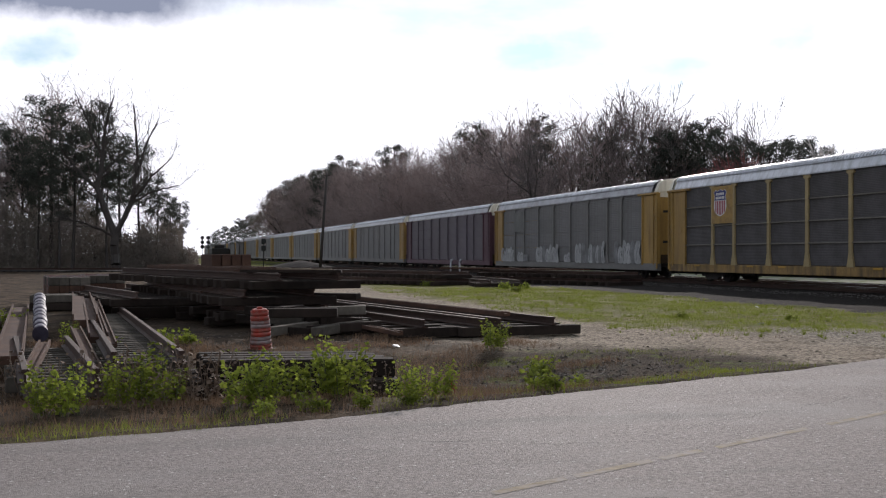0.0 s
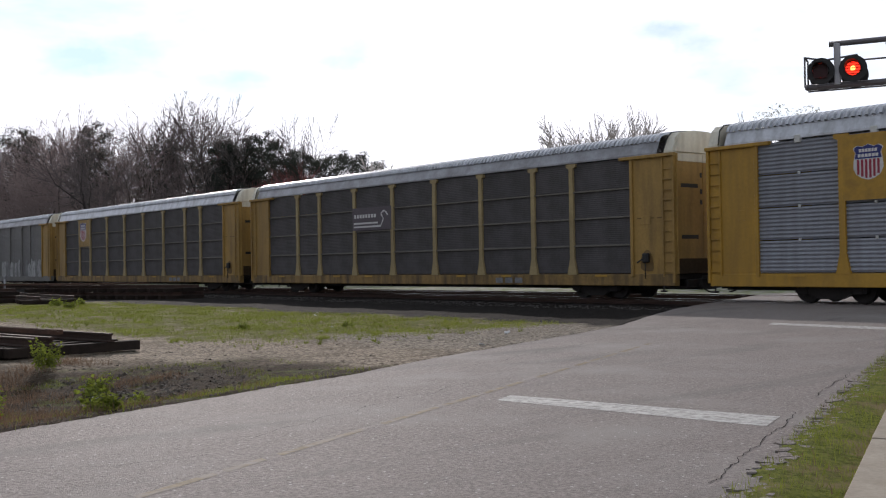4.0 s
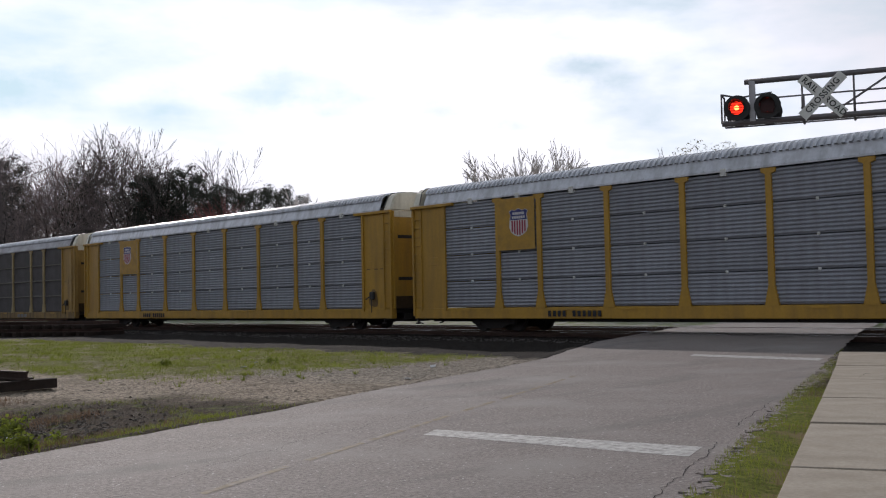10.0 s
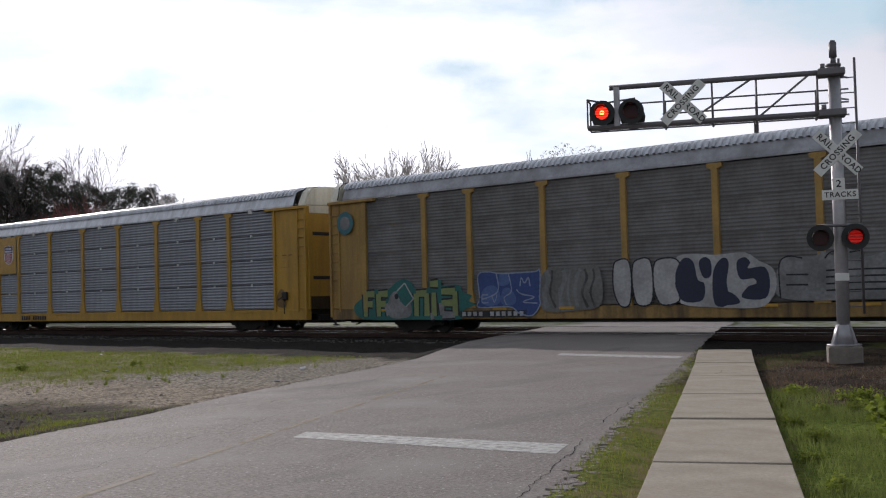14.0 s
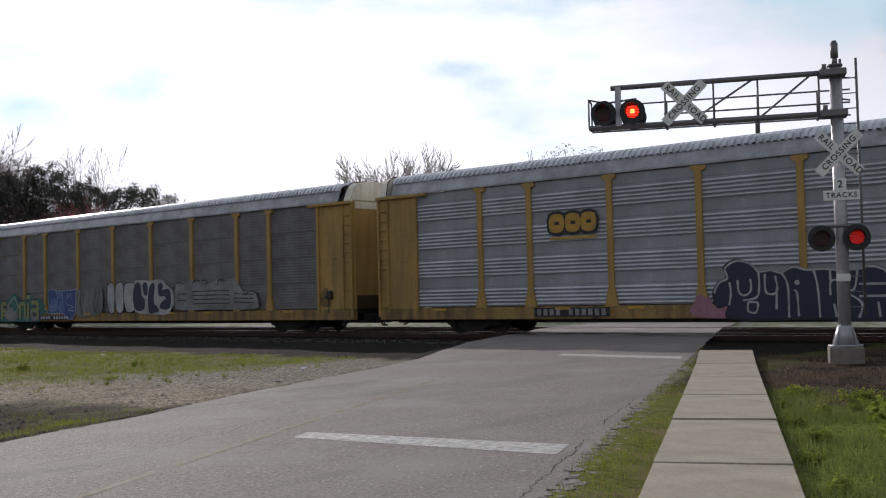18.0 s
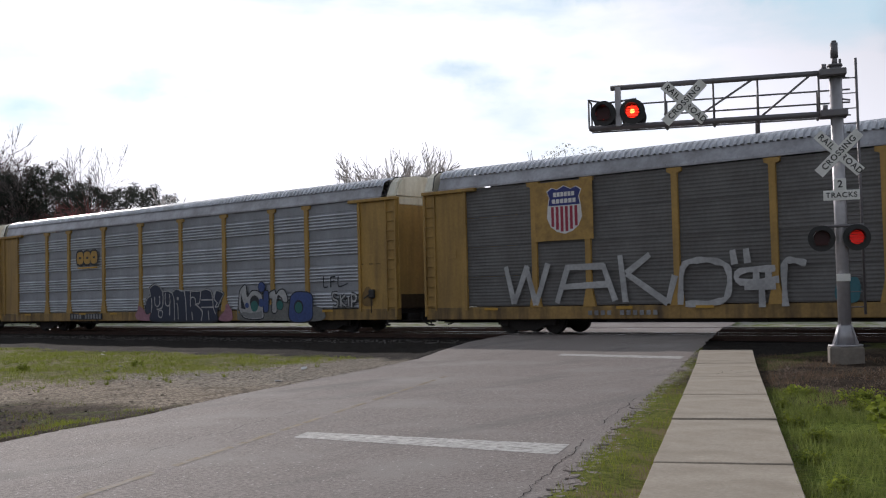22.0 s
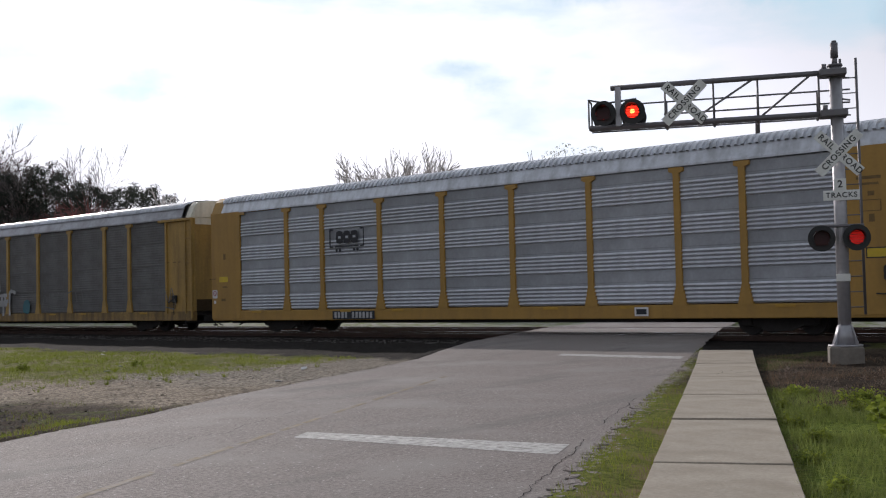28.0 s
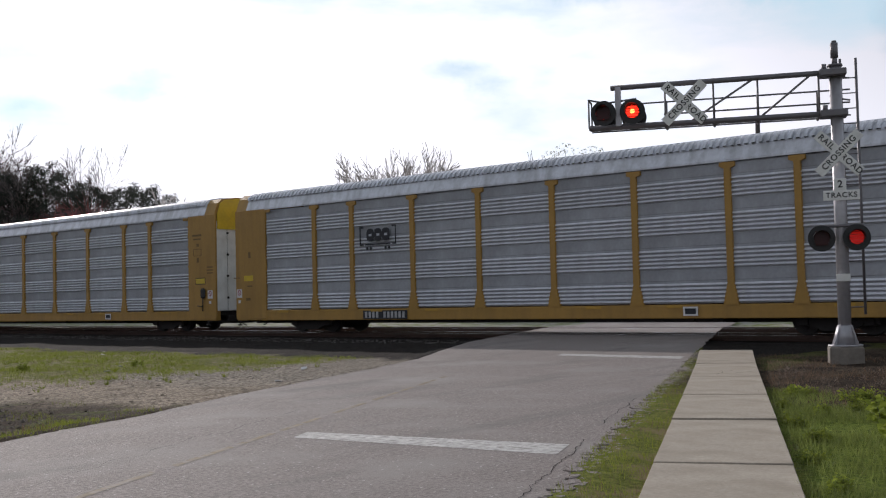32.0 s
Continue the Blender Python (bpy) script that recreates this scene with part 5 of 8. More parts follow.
def letters(car, table, width, material, label, lift=0.006):
    """One object for each stroke of the brush."""
    for i, line in enumerate(table):
        brush("painted_stroke", car, [line], width, material, lift + 0.0003 * (i % 9), label)


def decorate():
    c = CARS
    board = lambda u0, u1: (u0, u1, 2.95, EAVE - 0.08)
    shield(c[6], -8.59, -7.29, 3.15, 4.66, board(-9.05, -6.9))
    shield(c[3], -8.51, -7.6, 3.42, 4.42, board(-9.1, -7.3), YELLOW_NEW)
    shield(c[2], -9.02, -8.12, 3.5, 4.5, board(-9.35, -7.5), YELLOW_NEW)
    shield(c[0], -9.2, -8.0, 3.3, 4.66, board(-9.4, -7.45))
    patch("emblem_board", c[-1], rect(-9.4, -7.5, 3.1, 4.6), SMOKE, 0.0, "faded emblem board")
    # maroon board with a pale wheel arc
    patch("emblem_board", c[1], rect(-4.5, -1.5, 2.92, 3.95), MAROON, 0.0, "maroon emblem board with white lines")
    brush("emblem_lines", c[1], [[(-4.4, 3.08), (-2.3, 3.08)], [(-4.4, 3.24), (-2.5, 3.24)], [(-2.3, 3.08), (-2.1, 3.4), (-2.25, 3.62), (-2.0, 3.75), (-1.75, 3.55)]], 0.075, SHIELD_WHITE)
    for i in range(8):
        patch("letter_bar", c[1], rect(-4.35 + i * 0.22, -4.2 + i * 0.22, 3.48, 3.64), SHIELD_WHITE, 0.004)
    for i, u in enumerate((5.5, 6.05, 6.6)):
        patch("letter_bar", c[1], rect(u - 0.2, u + 0.2, 0.58, 0.78), SPRAY_FADED, 0.004)
        patch("letter_bar", c[0], rect(u - 0.2, u + 0.2, 0.58, 0.78), SPRAY_FADED, 0.004)
    number_bars(c[6], -7.2, -4.75, 0.62, 0.76, SPRAY_FADED)
    number_bars(c[5], -6.9, -4.3, 0.62, 0.82, SPRAY_FADED, SPRAY_BLACK)
    number_bars(c[4], -7.5, -4.9, 0.61, 0.75, SPRAY_WHITE, SPRAY_BLACK)
    number_bars(c[3], -6.8, -4.4, 0.58, 0.78, SPRAY_BLACK)
    number_bars(c[2], -6.8, -4.4, 0.58, 0.78, SPRAY_BLACK)
    for k in (7, 8):
        number_bars(c[k], -6.5, -4.5, 0.58, 0.80, SPRAY_WHITE, SPRAY_BLACK)
        box_emblem(c[k], -6.64, -4.9, 3.03, 3.85, SPRAY_BLACK)
        patch("notice_plate", c[k], rect(6.2, 6.66, 0.58, 0.84), SHIELD_WHITE, 0.0)
        patch("notice_print", c[k], rect(6.26, 6.6, 0.63, 0.79), SPRAY_BLACK, 0.004)
        patch("yellow_label", c[k], rect(-13.25, -12.7, 2.08, 2.30), YELLOW_LABEL, -0.02, "bright yellow label")
    # amber emblem blocks
    for u in (-6.05, -5.45, -4.88):
        patch("emblem_edge", c[5], blob([(u - 0.3, 3.18), (u - 0.3, 3.8), (u + 0.3, 3.8), (u + 0.3, 3.18)], 3), SPRAY_BLACK, 0.0, "amber emblem block edged in black")
        patch("emblem_block", c[5], blob([(u - 0.23, 3.25), (u - 0.23, 3.73), (u + 0.23, 3.73), (u + 0.23, 3.25)], 3), YELLOW_NEW, 0.004)
        patch("emblem_slot", c[5], rect(u - 0.08, u + 0.1, 3.44, 3.54), SPRAY_BLACK, 0.008)
    patch("emblem_bar", c[5], rect(-6.3, -4.6, 2.98, 3.06), YELLOW_NEW, 0.0)
    # round seal
    patch("round_seal", c[4], disc(-12.9, 4.05, 0.42), SEAL_GREEN, 0.03, "round blue-green seal")
    patch("seal_centre", c[4], disc(-12.9, 4.05, 0.25), SPRAY_FADED, 0.034)

    # WAKO in broad white strokes
    letters(c[6], [[(-10.25, 2.2), (-9.95, 1.0)], [(-9.95, 1.0), (-9.4, 2.2)], [(-9.45, 2.2), (-9.1, 0.95)], [(-9.1, 0.95), (-8.6, 2.25)],
                   [(-8.3, 1.0), (-7.85, 2.15)], [(-7.9, 2.1), (-6.55, 2.1)], [(-6.6, 2.15), (-6.2, 1.05)], [(-8.1, 1.5), (-6.45, 1.55)],
                   [(-6.0, 2.4), (-5.85, 1.0)], [(-5.0, 2.38), (-5.8, 1.85)], [(-5.8, 1.85), (-4.45, 0.95)], [(-4.45, 0.95), (-4.2, 1.75)],
                   [(-4.05, 0.9), (-3.95, 1.95), (-3.5, 2.15), (-2.9, 2.1), (-2.55, 1.85), (-2.6, 1.15), (-3.0, 0.95), (-3.9, 0.92)],
                   [(-2.42, 2.4), (-2.36, 2.0)], [(-2.02, 2.42), (-1.98, 2.02)],
                   [(-1.2, 1.85), (-2.2, 1.8), (-2.2, 1.5), (-1.1, 1.55)], [(-1.75, 1.85), (-1.75, 1.5)], [(-1.4, 1.9), (-1.4, 1.5)], [(-2.1, 1.36), (-1.2, 1.38)], [(-1.6, 1.36), (-1.6, 0.8)],
                   [(-0.35, 1.95), (-0.75, 2.05), (-0.95, 1.9), (-0.95, 0.82)]], 0.19, SPRAY_WHITE, "broad white painted tag reading WAKO")
    letters(c[6], [[(2.2, 1.1), (2.5, 1.8), (2.75, 1.1)], [(2.9, 1.9), (3.0, 1.2), (3.6, 1.1)], [(3.0, 1.85), (3.4, 1.6), (3.8, 1.9)], [(4.6, 1.85), (5.2, 1.95), (5.4, 1.4)], [(5.8, 2.0), (6.0, 1.3)]], 0.05, SMOKE, "faint grey scribble", 0.004)
    patch("painted_patch", c[6], blob([(0.4, 1.0), (0.5, 1.5), (0.95, 1.55), (1.05, 1.2), (0.9, 0.9)]), SEAL_GREEN, 0.0, "faded teal paint patch")
    letters(c[6], [[(12.5, 1.9), (12.8, 1.3), (13.0, 1.9), (13.3, 1.2)], [(12.6, 1.1), (13.2, 1.0)]], 0.05, SMOKE, "faint scribble", 0.09)

    # car 5: navy letters outlined in white, then pale and blue round letters
    patch("painted_cloud", c[5], blob([(-1.32, 0.54), (-1.54, 0.73), (-1.30, 1.10), (-1.00, 1.06), (-0.71, 0.79), (-0.33, 0.84), (-0.29, 0.53)]), SPRAY_PINK, 0.0, "pink cloud of paint")
    patch("painted_cloud", c[5], blob([(4.37, 0.51), (4.47, 0.71), (4.72, 0.90), (4.91, 1.14), (5.11, 1.02), (5.22, 0.78), (5.13, 0.50)]), SPRAY_PINK, 0.0, "pink cloud of paint")
    for u, z, r in ((-1.26, 1.07, 0.12), (-1.46, 0.76, 0.12), (4.92, 1.05, 0.14)):
        patch("painted_spot", c[5], disc(u, z, r, 14), SPRAY_PINK, 0.003)
    navy = blob([(-0.80, 1.21), (-0.64, 1.50), (-0.40, 1.62), (-0.46, 1.90), (-0.11, 2.09), (0.29, 1.99), (0.51, 1.78), (0.85, 1.80), (1.14, 1.73), (1.48, 1.87), (1.85, 1.78), (2.28, 1.79), (2.74, 1.75), (3.18, 1.76), (3.52, 1.82), (3.86, 1.71), (3.99, 1.46), (4.17, 1.74), (4.66, 1.63), (4.53, 1.39), (4.37, 1.17), (4.20, 0.85), (4.09, 0.50), (2.04, 0.51), (-0.27, 0.52), (-0.37, 0.87), (-0.67, 0.83)], 4)
    patch("letter_edge", c[5], [(2.0 + (u - 2.0) * 1.025, 1.3 + (z - 1.3) * 1.07) for u, z in navy], SPRAY_BLACK, 0.002)
    patch("painted_letters", c[5], navy, SPRAY_NAVY, 0.005, "navy bubble letters outlined in white")
    letters(c[5], [navy[i:i + 28] for i in range(0, len(navy) - 28, 27)] + [[(-0.10, 1.56), (-0.07, 1.23), (0.11, 1.13), (0.28, 1.28), (0.27, 1.58)], [(0.51, 1.78), (0.52, 1.36), (0.43, 1.07), (0.04, 1.00)], [(0.69, 1.71), (0.70, 1.24), (0.90, 1.15), (1.03, 1.29), (0.98, 1.65)], [(1.01, 1.29), (0.99, 0.74)], [(1.14, 1.73), (1.32, 1.40), (1.33, 0.52)], [(1.49, 1.24), (1.57, 1.17), (1.60, 0.56)], [(2.03, 1.78), (2.13, 1.33), (2.17, 0.52)], [(2.46, 1.10), (2.47, 1.44), (2.64, 1.49), (2.80, 1.40), (2.80, 1.15)], [(2.47, 1.74), (2.47, 1.49)], [(3.18, 1.75), (3.08, 1.25), (2.85, 1.19), (3.26, 0.89), (3.18, 0.51)], [(3.20, 1.37), (3.95, 1.37)], [(3.20, 1.06), (4.00, 1.06)], [(2.55, 0.87), (2.60, 0.53)], [(3.67, 0.91), (3.71, 0.53)], [(3.98, 1.46), (4.00, 1.07), (4.14, 0.78)], [(4.17, 1.73), (4.07, 1.40), (4.26, 1.23), (4.12, 1.07), (4.39, 1.09)], [(0.19, 0.95), (0.46, 0.92), (0.40, 0.66), (0.18, 0.71), (0.19, 0.95)], [(-0.34, 1.50), (-0.31, 1.20), (-0.37, 0.87)]], 0.06, SPRAY_WHITE, "", 0.010)
    patch("painted_spot", c[5], disc(1.58, 1.45, 0.07, 10), SPRAY_WHITE, 0.010)
    patch("painted_band", c[5], blob([(5.54, 0.67), (5.64, 1.15), (6.36, 1.24), (7.56, 1.11), (8.70, 1.19), (9.49, 1.08), (10.45, 0.96), (10.47, 0.49), (7.96, 0.49), (5.82, 0.50)]), SMOKE, 0.0, "dark painted ground under the letters")
    shape = blob([(5.63, 1.26), (5.74, 1.73), (6.09, 1.93), (6.18, 1.48), (6.46, 1.68), (6.85, 1.67), (7.10, 1.46), (7.15, 0.97), (7.10, 0.58), (6.16, 0.57), (5.83, 0.72), (5.63, 0.99)], 4)
    patch("painted_letter", c[5], shape, SPRAY_WHITE, 0.005, "white painted letter edged in black")
    letters(c[5], [shape[i:i + 20] + shape[:1] * (i + 20 >= len(shape)) for i in range(0, len(shape), 19)], 0.055, SPRAY_BLACK, "", 0.010)
    shape = blob([(7.19, 1.64), (7.47, 1.64), (7.48, 1.22), (7.44, 0.86), (7.17, 0.86), (7.16, 1.28)], 4)
    patch("painted_letter", c[5], shape, SPRAY_BLUE, 0.005, "blue painted letter")
    letters(c[5], [shape[i:i + 20] + shape[:1] * (i + 20 >= len(shape)) for i in range(0, len(shape), 19)], 0.055, SPRAY_BLACK, "", 0.010)
    shape = blob([(7.52, 1.57), (7.71, 1.67), (7.86, 1.69), (7.93, 1.54), (8.11, 1.68), (8.38, 1.70), (8.57, 1.44), (8.58, 1.21), (8.34, 1.22), (8.22, 1.38), (8.04, 1.45), (7.96, 1.21), (7.95, 0.83), (7.68, 0.83), (7.67, 1.32), (7.53, 1.34)], 4)
    patch("painted_letter", c[5], shape, SPRAY_WHITE, 0.005, "white painted letter edged in black")
    letters(c[5], [shape[i:i + 20] + shape[:1] * (i + 20 >= len(shape)) for i in range(0, len(shape), 19)], 0.055, SPRAY_BLACK, "", 0.010)
    shape = blob([(8.73, 1.29), (8.93, 1.54), (9.22, 1.60), (9.76, 1.56), (9.99, 1.41), (10.00, 1.07), (9.86, 0.50), (8.73, 0.50)], 4)
    patch("painted_letter", c[5], shape, SPRAY_BLUE, 0.005, "blue painted letter")
    letters(c[5], [shape[i:i + 20] + shape[:1] * (i + 20 >= len(shape)) for i in range(0, len(shape), 19)], 0.055, SPRAY_BLACK, "", 0.010)
    patch("letter_wedge", c[5], [(5.78, 1.60), (6.07, 0.95), (5.80, 0.99)], SPRAY_BLACK, 0.010)
    patch("letter_base", c[5], [(5.72, 0.78), (5.95, 0.85), (6.34, 0.80), (7.09, 0.87), (7.06, 0.61), (6.17, 0.60)], SPRAY_GREY, 0.008)
    patch("letter_eye", c[5], disc(6.63, 1.22, 0.28), SPRAY_BLACK, 0.011)
    patch("letter_eye", c[5], disc(6.62, 1.07, 0.22), SPRAY_TEAL, 0.014)
    patch("letter_eye", c[5], disc(7.03, 1.20, 0.17), SPRAY_BLUE, 0.008)
    patch("letter_eye", c[5], disc(6.16, 1.11, 0.11), SPRAY_BLUE, 0.008)
    patch("letter_eye", c[5], disc(7.07, 1.82, 0.22), SPRAY_BLACK, 0.008)
    patch("letter_eye", c[5], disc(7.07, 1.82, 0.19), SPRAY_BLUE, 0.012)
    patch("letter_eye", c[5], disc(8.14, 1.10, 0.21), SPRAY_BLACK, 0.006)
    patch("letter_eye", c[5], disc(8.14, 1.09, 0.18), SPRAY_TEAL, 0.012)
    patch("letter_eye", c[5], disc(9.22, 1.02, 0.26), SPRAY_BLACK, 0.011)
    patch("letter_eye", c[5], disc(9.22, 0.99, 0.21), SPRAY_TEAL, 0.014)
    letters(c[5], [[(10.62, 2.15), (10.62, 1.75), (10.85, 1.75)], [(11.0, 2.1), (11.0, 1.72)], [(11.0, 2.1), (11.25, 2.12)], [(11.0, 1.93), (11.2, 1.95)], [(11.4, 2.12), (11.42, 1.75), (11.9, 1.85)],], 0.06, SPRAY_BLACK, "small black tag reading LFL", 0.004)
    letters(c[5], [[(11.35, 1.5), (11.12, 1.5), (11.12, 1.3), (11.35, 1.2), (11.3, 1.0), (11.08, 1.02)], [(11.5, 1.45), (11.52, 1.0)], [(11.75, 1.42), (11.52, 1.2), (11.8, 1.0)], [(11.92, 1.35), (11.92, 1.02)], [(12.08, 1.45), (12.08, 0.98)], [(12.08, 1.45), (12.3, 1.4), (12.28, 1.2), (12.08, 1.2)]], 0.17, SPRAY_BLACK, "outlined white tag reading SKIP", 0.004)
    letters(c[5], [[(11.35, 1.5), (11.12, 1.5), (11.12, 1.3), (11.35, 1.2), (11.3, 1.0), (11.08, 1.02)], [(11.5, 1.45), (11.52, 1.0)], [(11.75, 1.42), (11.52, 1.2), (11.8, 1.0)], [(11.92, 1.35), (11.92, 1.02)], [(12.08, 1.45), (12.08, 0.98)], [(12.08, 1.45), (12.3, 1.4), (12.28, 1.2), (12.08, 1.2)]], 0.08, SPRAY_WHITE, "", 0.010)

    # car 4: teal piece, blue piece, faded grey, white and black throw-ups
    patch("painted_piece", c[4], blob([(-12.55, 0.95), (-12.1, 1.3), (-11.6, 1.58), (-10.9, 1.55), (-10.3, 1.88), (-9.8, 1.85), (-9.5, 1.55), (-8.95, 1.6), (-8.9, 1.85), (-8.4, 1.85), (-8.3, 1.65), (-7.6, 1.66), (-7.4, 1.4), (-7.05, 1.3), (-7.15, 1.1), (-6.85, 1.0), (-7.4, 0.8), (-7.6, 0.5), (-9.5, 0.5), (-12.0, 0.52)]), SPRAY_TEAL, 0.0, "teal painted piece with lime letters")
    spelt = ([[(-11.95, 0.62), (-11.95, 1.42), (-11.5, 1.42)], [(-11.92, 1.06), (-11.6, 1.06)]], [[(-11.3, 0.62), (-11.3, 1.42), (-10.85, 1.42)], [(-11.28, 1.06), (-10.95, 1.06), (-10.8, 0.66)]],
             [[(-9.5, 0.62), (-9.5, 1.4), (-9.02, 1.4), (-9.02, 0.62)]], [[(-8.70, 1.42), (-8.70, 0.62), (-8.86, 0.60)], [(-8.86, 1.72), (-8.5, 1.72)]], [[(-8.36, 1.45), (-7.76, 1.45), (-7.76, 0.62)], [(-7.78, 0.66), (-8.34, 0.66), (-8.36, 1.06), (-7.8, 1.06)]])
    for sign in spelt:
        for stroke in sign:
            # straight pieces, each with a black edge, lime above and pale below
            for p, q in zip(stroke, stroke[1:]):
                brush("letter_edge", c[4], [[p, q]], 0.34, SPRAY_BLACK, 0.004)
                brush("painted_letter", c[4], [[p, q]], 0.22, SPRAY_LIME if (p[1] + q[1]) / 2 > 0.95 else SPRAY_FADED, 0.009, "lime and pale painted letter")
    patch("painted_figure", c[4], blob([(-10.75, 0.6), (-10.8, 1.2), (-10.5, 1.5), (-10.1, 1.3), (-9.75, 1.0), (-9.85, 0.6)]), SPRAY_FADED, 0.008, "pale painted blot")
    patch("painted_spot", c[4], disc(-10.42, 1.32, 0.10, 12), SPRAY_BLACK, 0.012)
    diamond = [(-10.4, 1.5), (-10.02, 1.78), (-9.62, 1.22), (-9.98, 0.95), (-10.25, 1.15)]
    patch("painted_diamond", c[4], diamond, SPRAY_TEAL, 0.014, "teal painted diamond edged in white")
    letters(c[4], [[diamond[0], diamond[1]], [diamond[1], diamond[2]], [diamond[2], diamond[3]]], 0.05, SPRAY_WHITE, "", 0.019)
    blue = blob([(-6.7, 1.2), (-6.75, 1.95), (-6.3, 2.05), (-5.8, 1.98), (-4.5, 2.0), (-4.27, 2.02), (-4.3, 1.2), (-4.3, 0.95), (-4.6, 0.62), (-5.1, 0.68), (-5.5, 0.9), (-6.75, 0.9)])
    patch("painted_piece", c[4], blue, SPRAY_BLUE, 0.0, "blue painted piece outlined in white")
    for o in ([(-6.6, 1.0), (-6.6, 1.4), (-6.3, 1.6), (-5.95, 1.5), (-5.85, 1.1), (-6.1, 0.95)], [(-5.8, 1.0), (-5.75, 1.45), (-5.5, 1.5), (-5.25, 1.25), (-5.3, 0.98)], [(-5.9, 1.6), (-5.85, 1.95), (-5.6, 1.98), (-5.5, 1.65)]):
        patch("painted_tint", c[4], blob(o), SPRAY_SKY, 0.005, "lighter blue paint")
    letters(c[4], [blue[i:i + 25] for i in range(0, len(blue) - 1, 24)] + [[(-6.0, 2.0), (-5.95, 1.4), (-6.6, 1.15)], [(-5.5, 1.95), (-5.4, 1.4), (-5.7, 1.2), (-5.6, 0.95)], [(-5.05, 1.55), (-5.0, 1.82), (-4.87, 1.65), (-4.72, 1.82), (-4.66, 1.55)], [(-5.2, 1.45), (-5.0, 1.3), (-4.5, 1.2), (-4.95, 1.05), (-4.4, 1.0)], [(-6.6, 1.3), (-6.35, 1.3)], [(-6.6, 1.18), (-6.4, 1.18)], [(-6.6, 1.3), (-6.6, 1.05), (-6.35, 1.05)], [(-6.2, 1.3), (-6.1, 1.05), (-5.98, 1.3)]], 0.045, SPRAY_SKY_PALE, "", 0.009)
    rnd = random.Random(71)
    patch("faded_piece", c[4], blob([(-4.2, 0.8), (-4.22, 1.8), (-3.8, 2.1), (-3.2, 2.05), (-2.7, 2.1), (-2.1, 2.05), (-2.05, 0.95), (-3.0, 0.75)]), FADED_WASH, 0.0, "faded grey painted piece")
    for u in (-4.0, -3.78, -3.4, -3.12, -2.85, -2.6, -2.3):
        letters(c[4], [[(u + rnd.uniform(-0.08, 0.08), 0.85), (u - 0.12, 1.3), (u + rnd.uniform(-0.1, 0.15), 1.75), (u + rnd.uniform(-0.05, 0.1), 2.02)]], rnd.uniform(0.08, 0.2), FADED_BLACK if rnd.random() < 0.6 else SPRAY_GREY, "faded scrawled stroke", 0.005)
    shape = blob([(-1.59, 2.03), (-1.45, 2.23), (-1.08, 2.22), (-0.98, 1.64), (-1.07, 0.93), (-1.39, 0.89), (-1.60, 1.36)], 4)
    patch("painted_letter", c[4], shape, SPRAY_WHITE, 0.004, "white bubble letter outlined in black")
    letters(c[4], [shape[:15], shape[14:] + shape[:1]], 0.05, SPRAY_BLACK, "", 0.010)
    shape = blob([(-0.94, 2.01), (-0.78, 2.23), (-0.37, 2.22), (-0.27, 1.63), (-0.35, 0.96), (-0.80, 0.92), (-0.95, 1.45)], 4)
    patch("painted_letter", c[4], shape, SPRAY_WHITE, 0.005, "white bubble letter outlined in black")
    letters(c[4], [shape[:15], shape[14:] + shape[:1]], 0.05, SPRAY_BLACK, "", 0.010)
    shape = blob([(-0.23, 2.04), (0.02, 2.23), (0.51, 2.19), (0.68, 1.79), (0.46, 1.52), (0.56, 1.01), (0.00, 0.90), (-0.24, 1.35)], 4)
    patch("painted_letter", c[4], shape, SPRAY_WHITE, 0.006, "white bubble letter outlined in black")
    letters(c[4], [shape[:15], shape[14:] + shape[:1]], 0.05, SPRAY_BLACK, "", 0.010)
    shape = blob([(0.40, 1.89), (0.55, 2.28), (1.15, 2.32), (1.74, 2.27), (2.58, 2.30), (2.98, 2.06), (3.38, 1.83), (3.46, 1.39), (3.29, 0.99), (2.88, 0.77), (1.55, 0.81), (0.61, 0.92), (0.50, 1.43)], 3)
    patch("letter_cloud", c[4], shape, SPRAY_WHITE, 0.006, "white outline round dark letters")
    patch("painted_letter", c[4], blob([(0.47, 1.80), (0.72, 2.21), (1.03, 2.11), (1.15, 1.60), (1.36, 1.46), (1.28, 1.01), (0.70, 0.98), (0.50, 1.34)], 4), SPRAY_NAVY, 0.011, "dark bubble letter outlined in white")
    patch("painted_letter", c[4], blob([(1.20, 2.06), (1.37, 2.22), (1.57, 2.10), (1.56, 1.69), (1.33, 1.65)], 4), SPRAY_NAVY, 0.011, "dark bubble letter outlined in white")
    patch("painted_letter", c[4], blob([(1.63, 1.78), (1.91, 2.17), (2.11, 2.04), (2.03, 1.50), (2.09, 0.91), (1.65, 0.89)], 4), SPRAY_NAVY, 0.011, "dark bubble letter outlined in white")
    patch("painted_letter", c[4], blob([(1.69, 1.14), (2.09, 1.23), (2.39, 1.00), (2.30, 0.88), (1.72, 0.88)], 4), SPRAY_NAVY, 0.011, "dark bubble letter outlined in white")
    patch("painted_letter", c[4], blob([(2.34, 2.03), (2.57, 2.17), (2.74, 2.02), (2.67, 1.86), (3.14, 1.88), (3.28, 1.48), (3.13, 1.03), (2.47, 1.06), (2.64, 1.35), (2.89, 1.44), (2.81, 1.58), (2.43, 1.58)], 4), SPRAY_NAVY, 0.011, "dark bubble letter outlined in white")
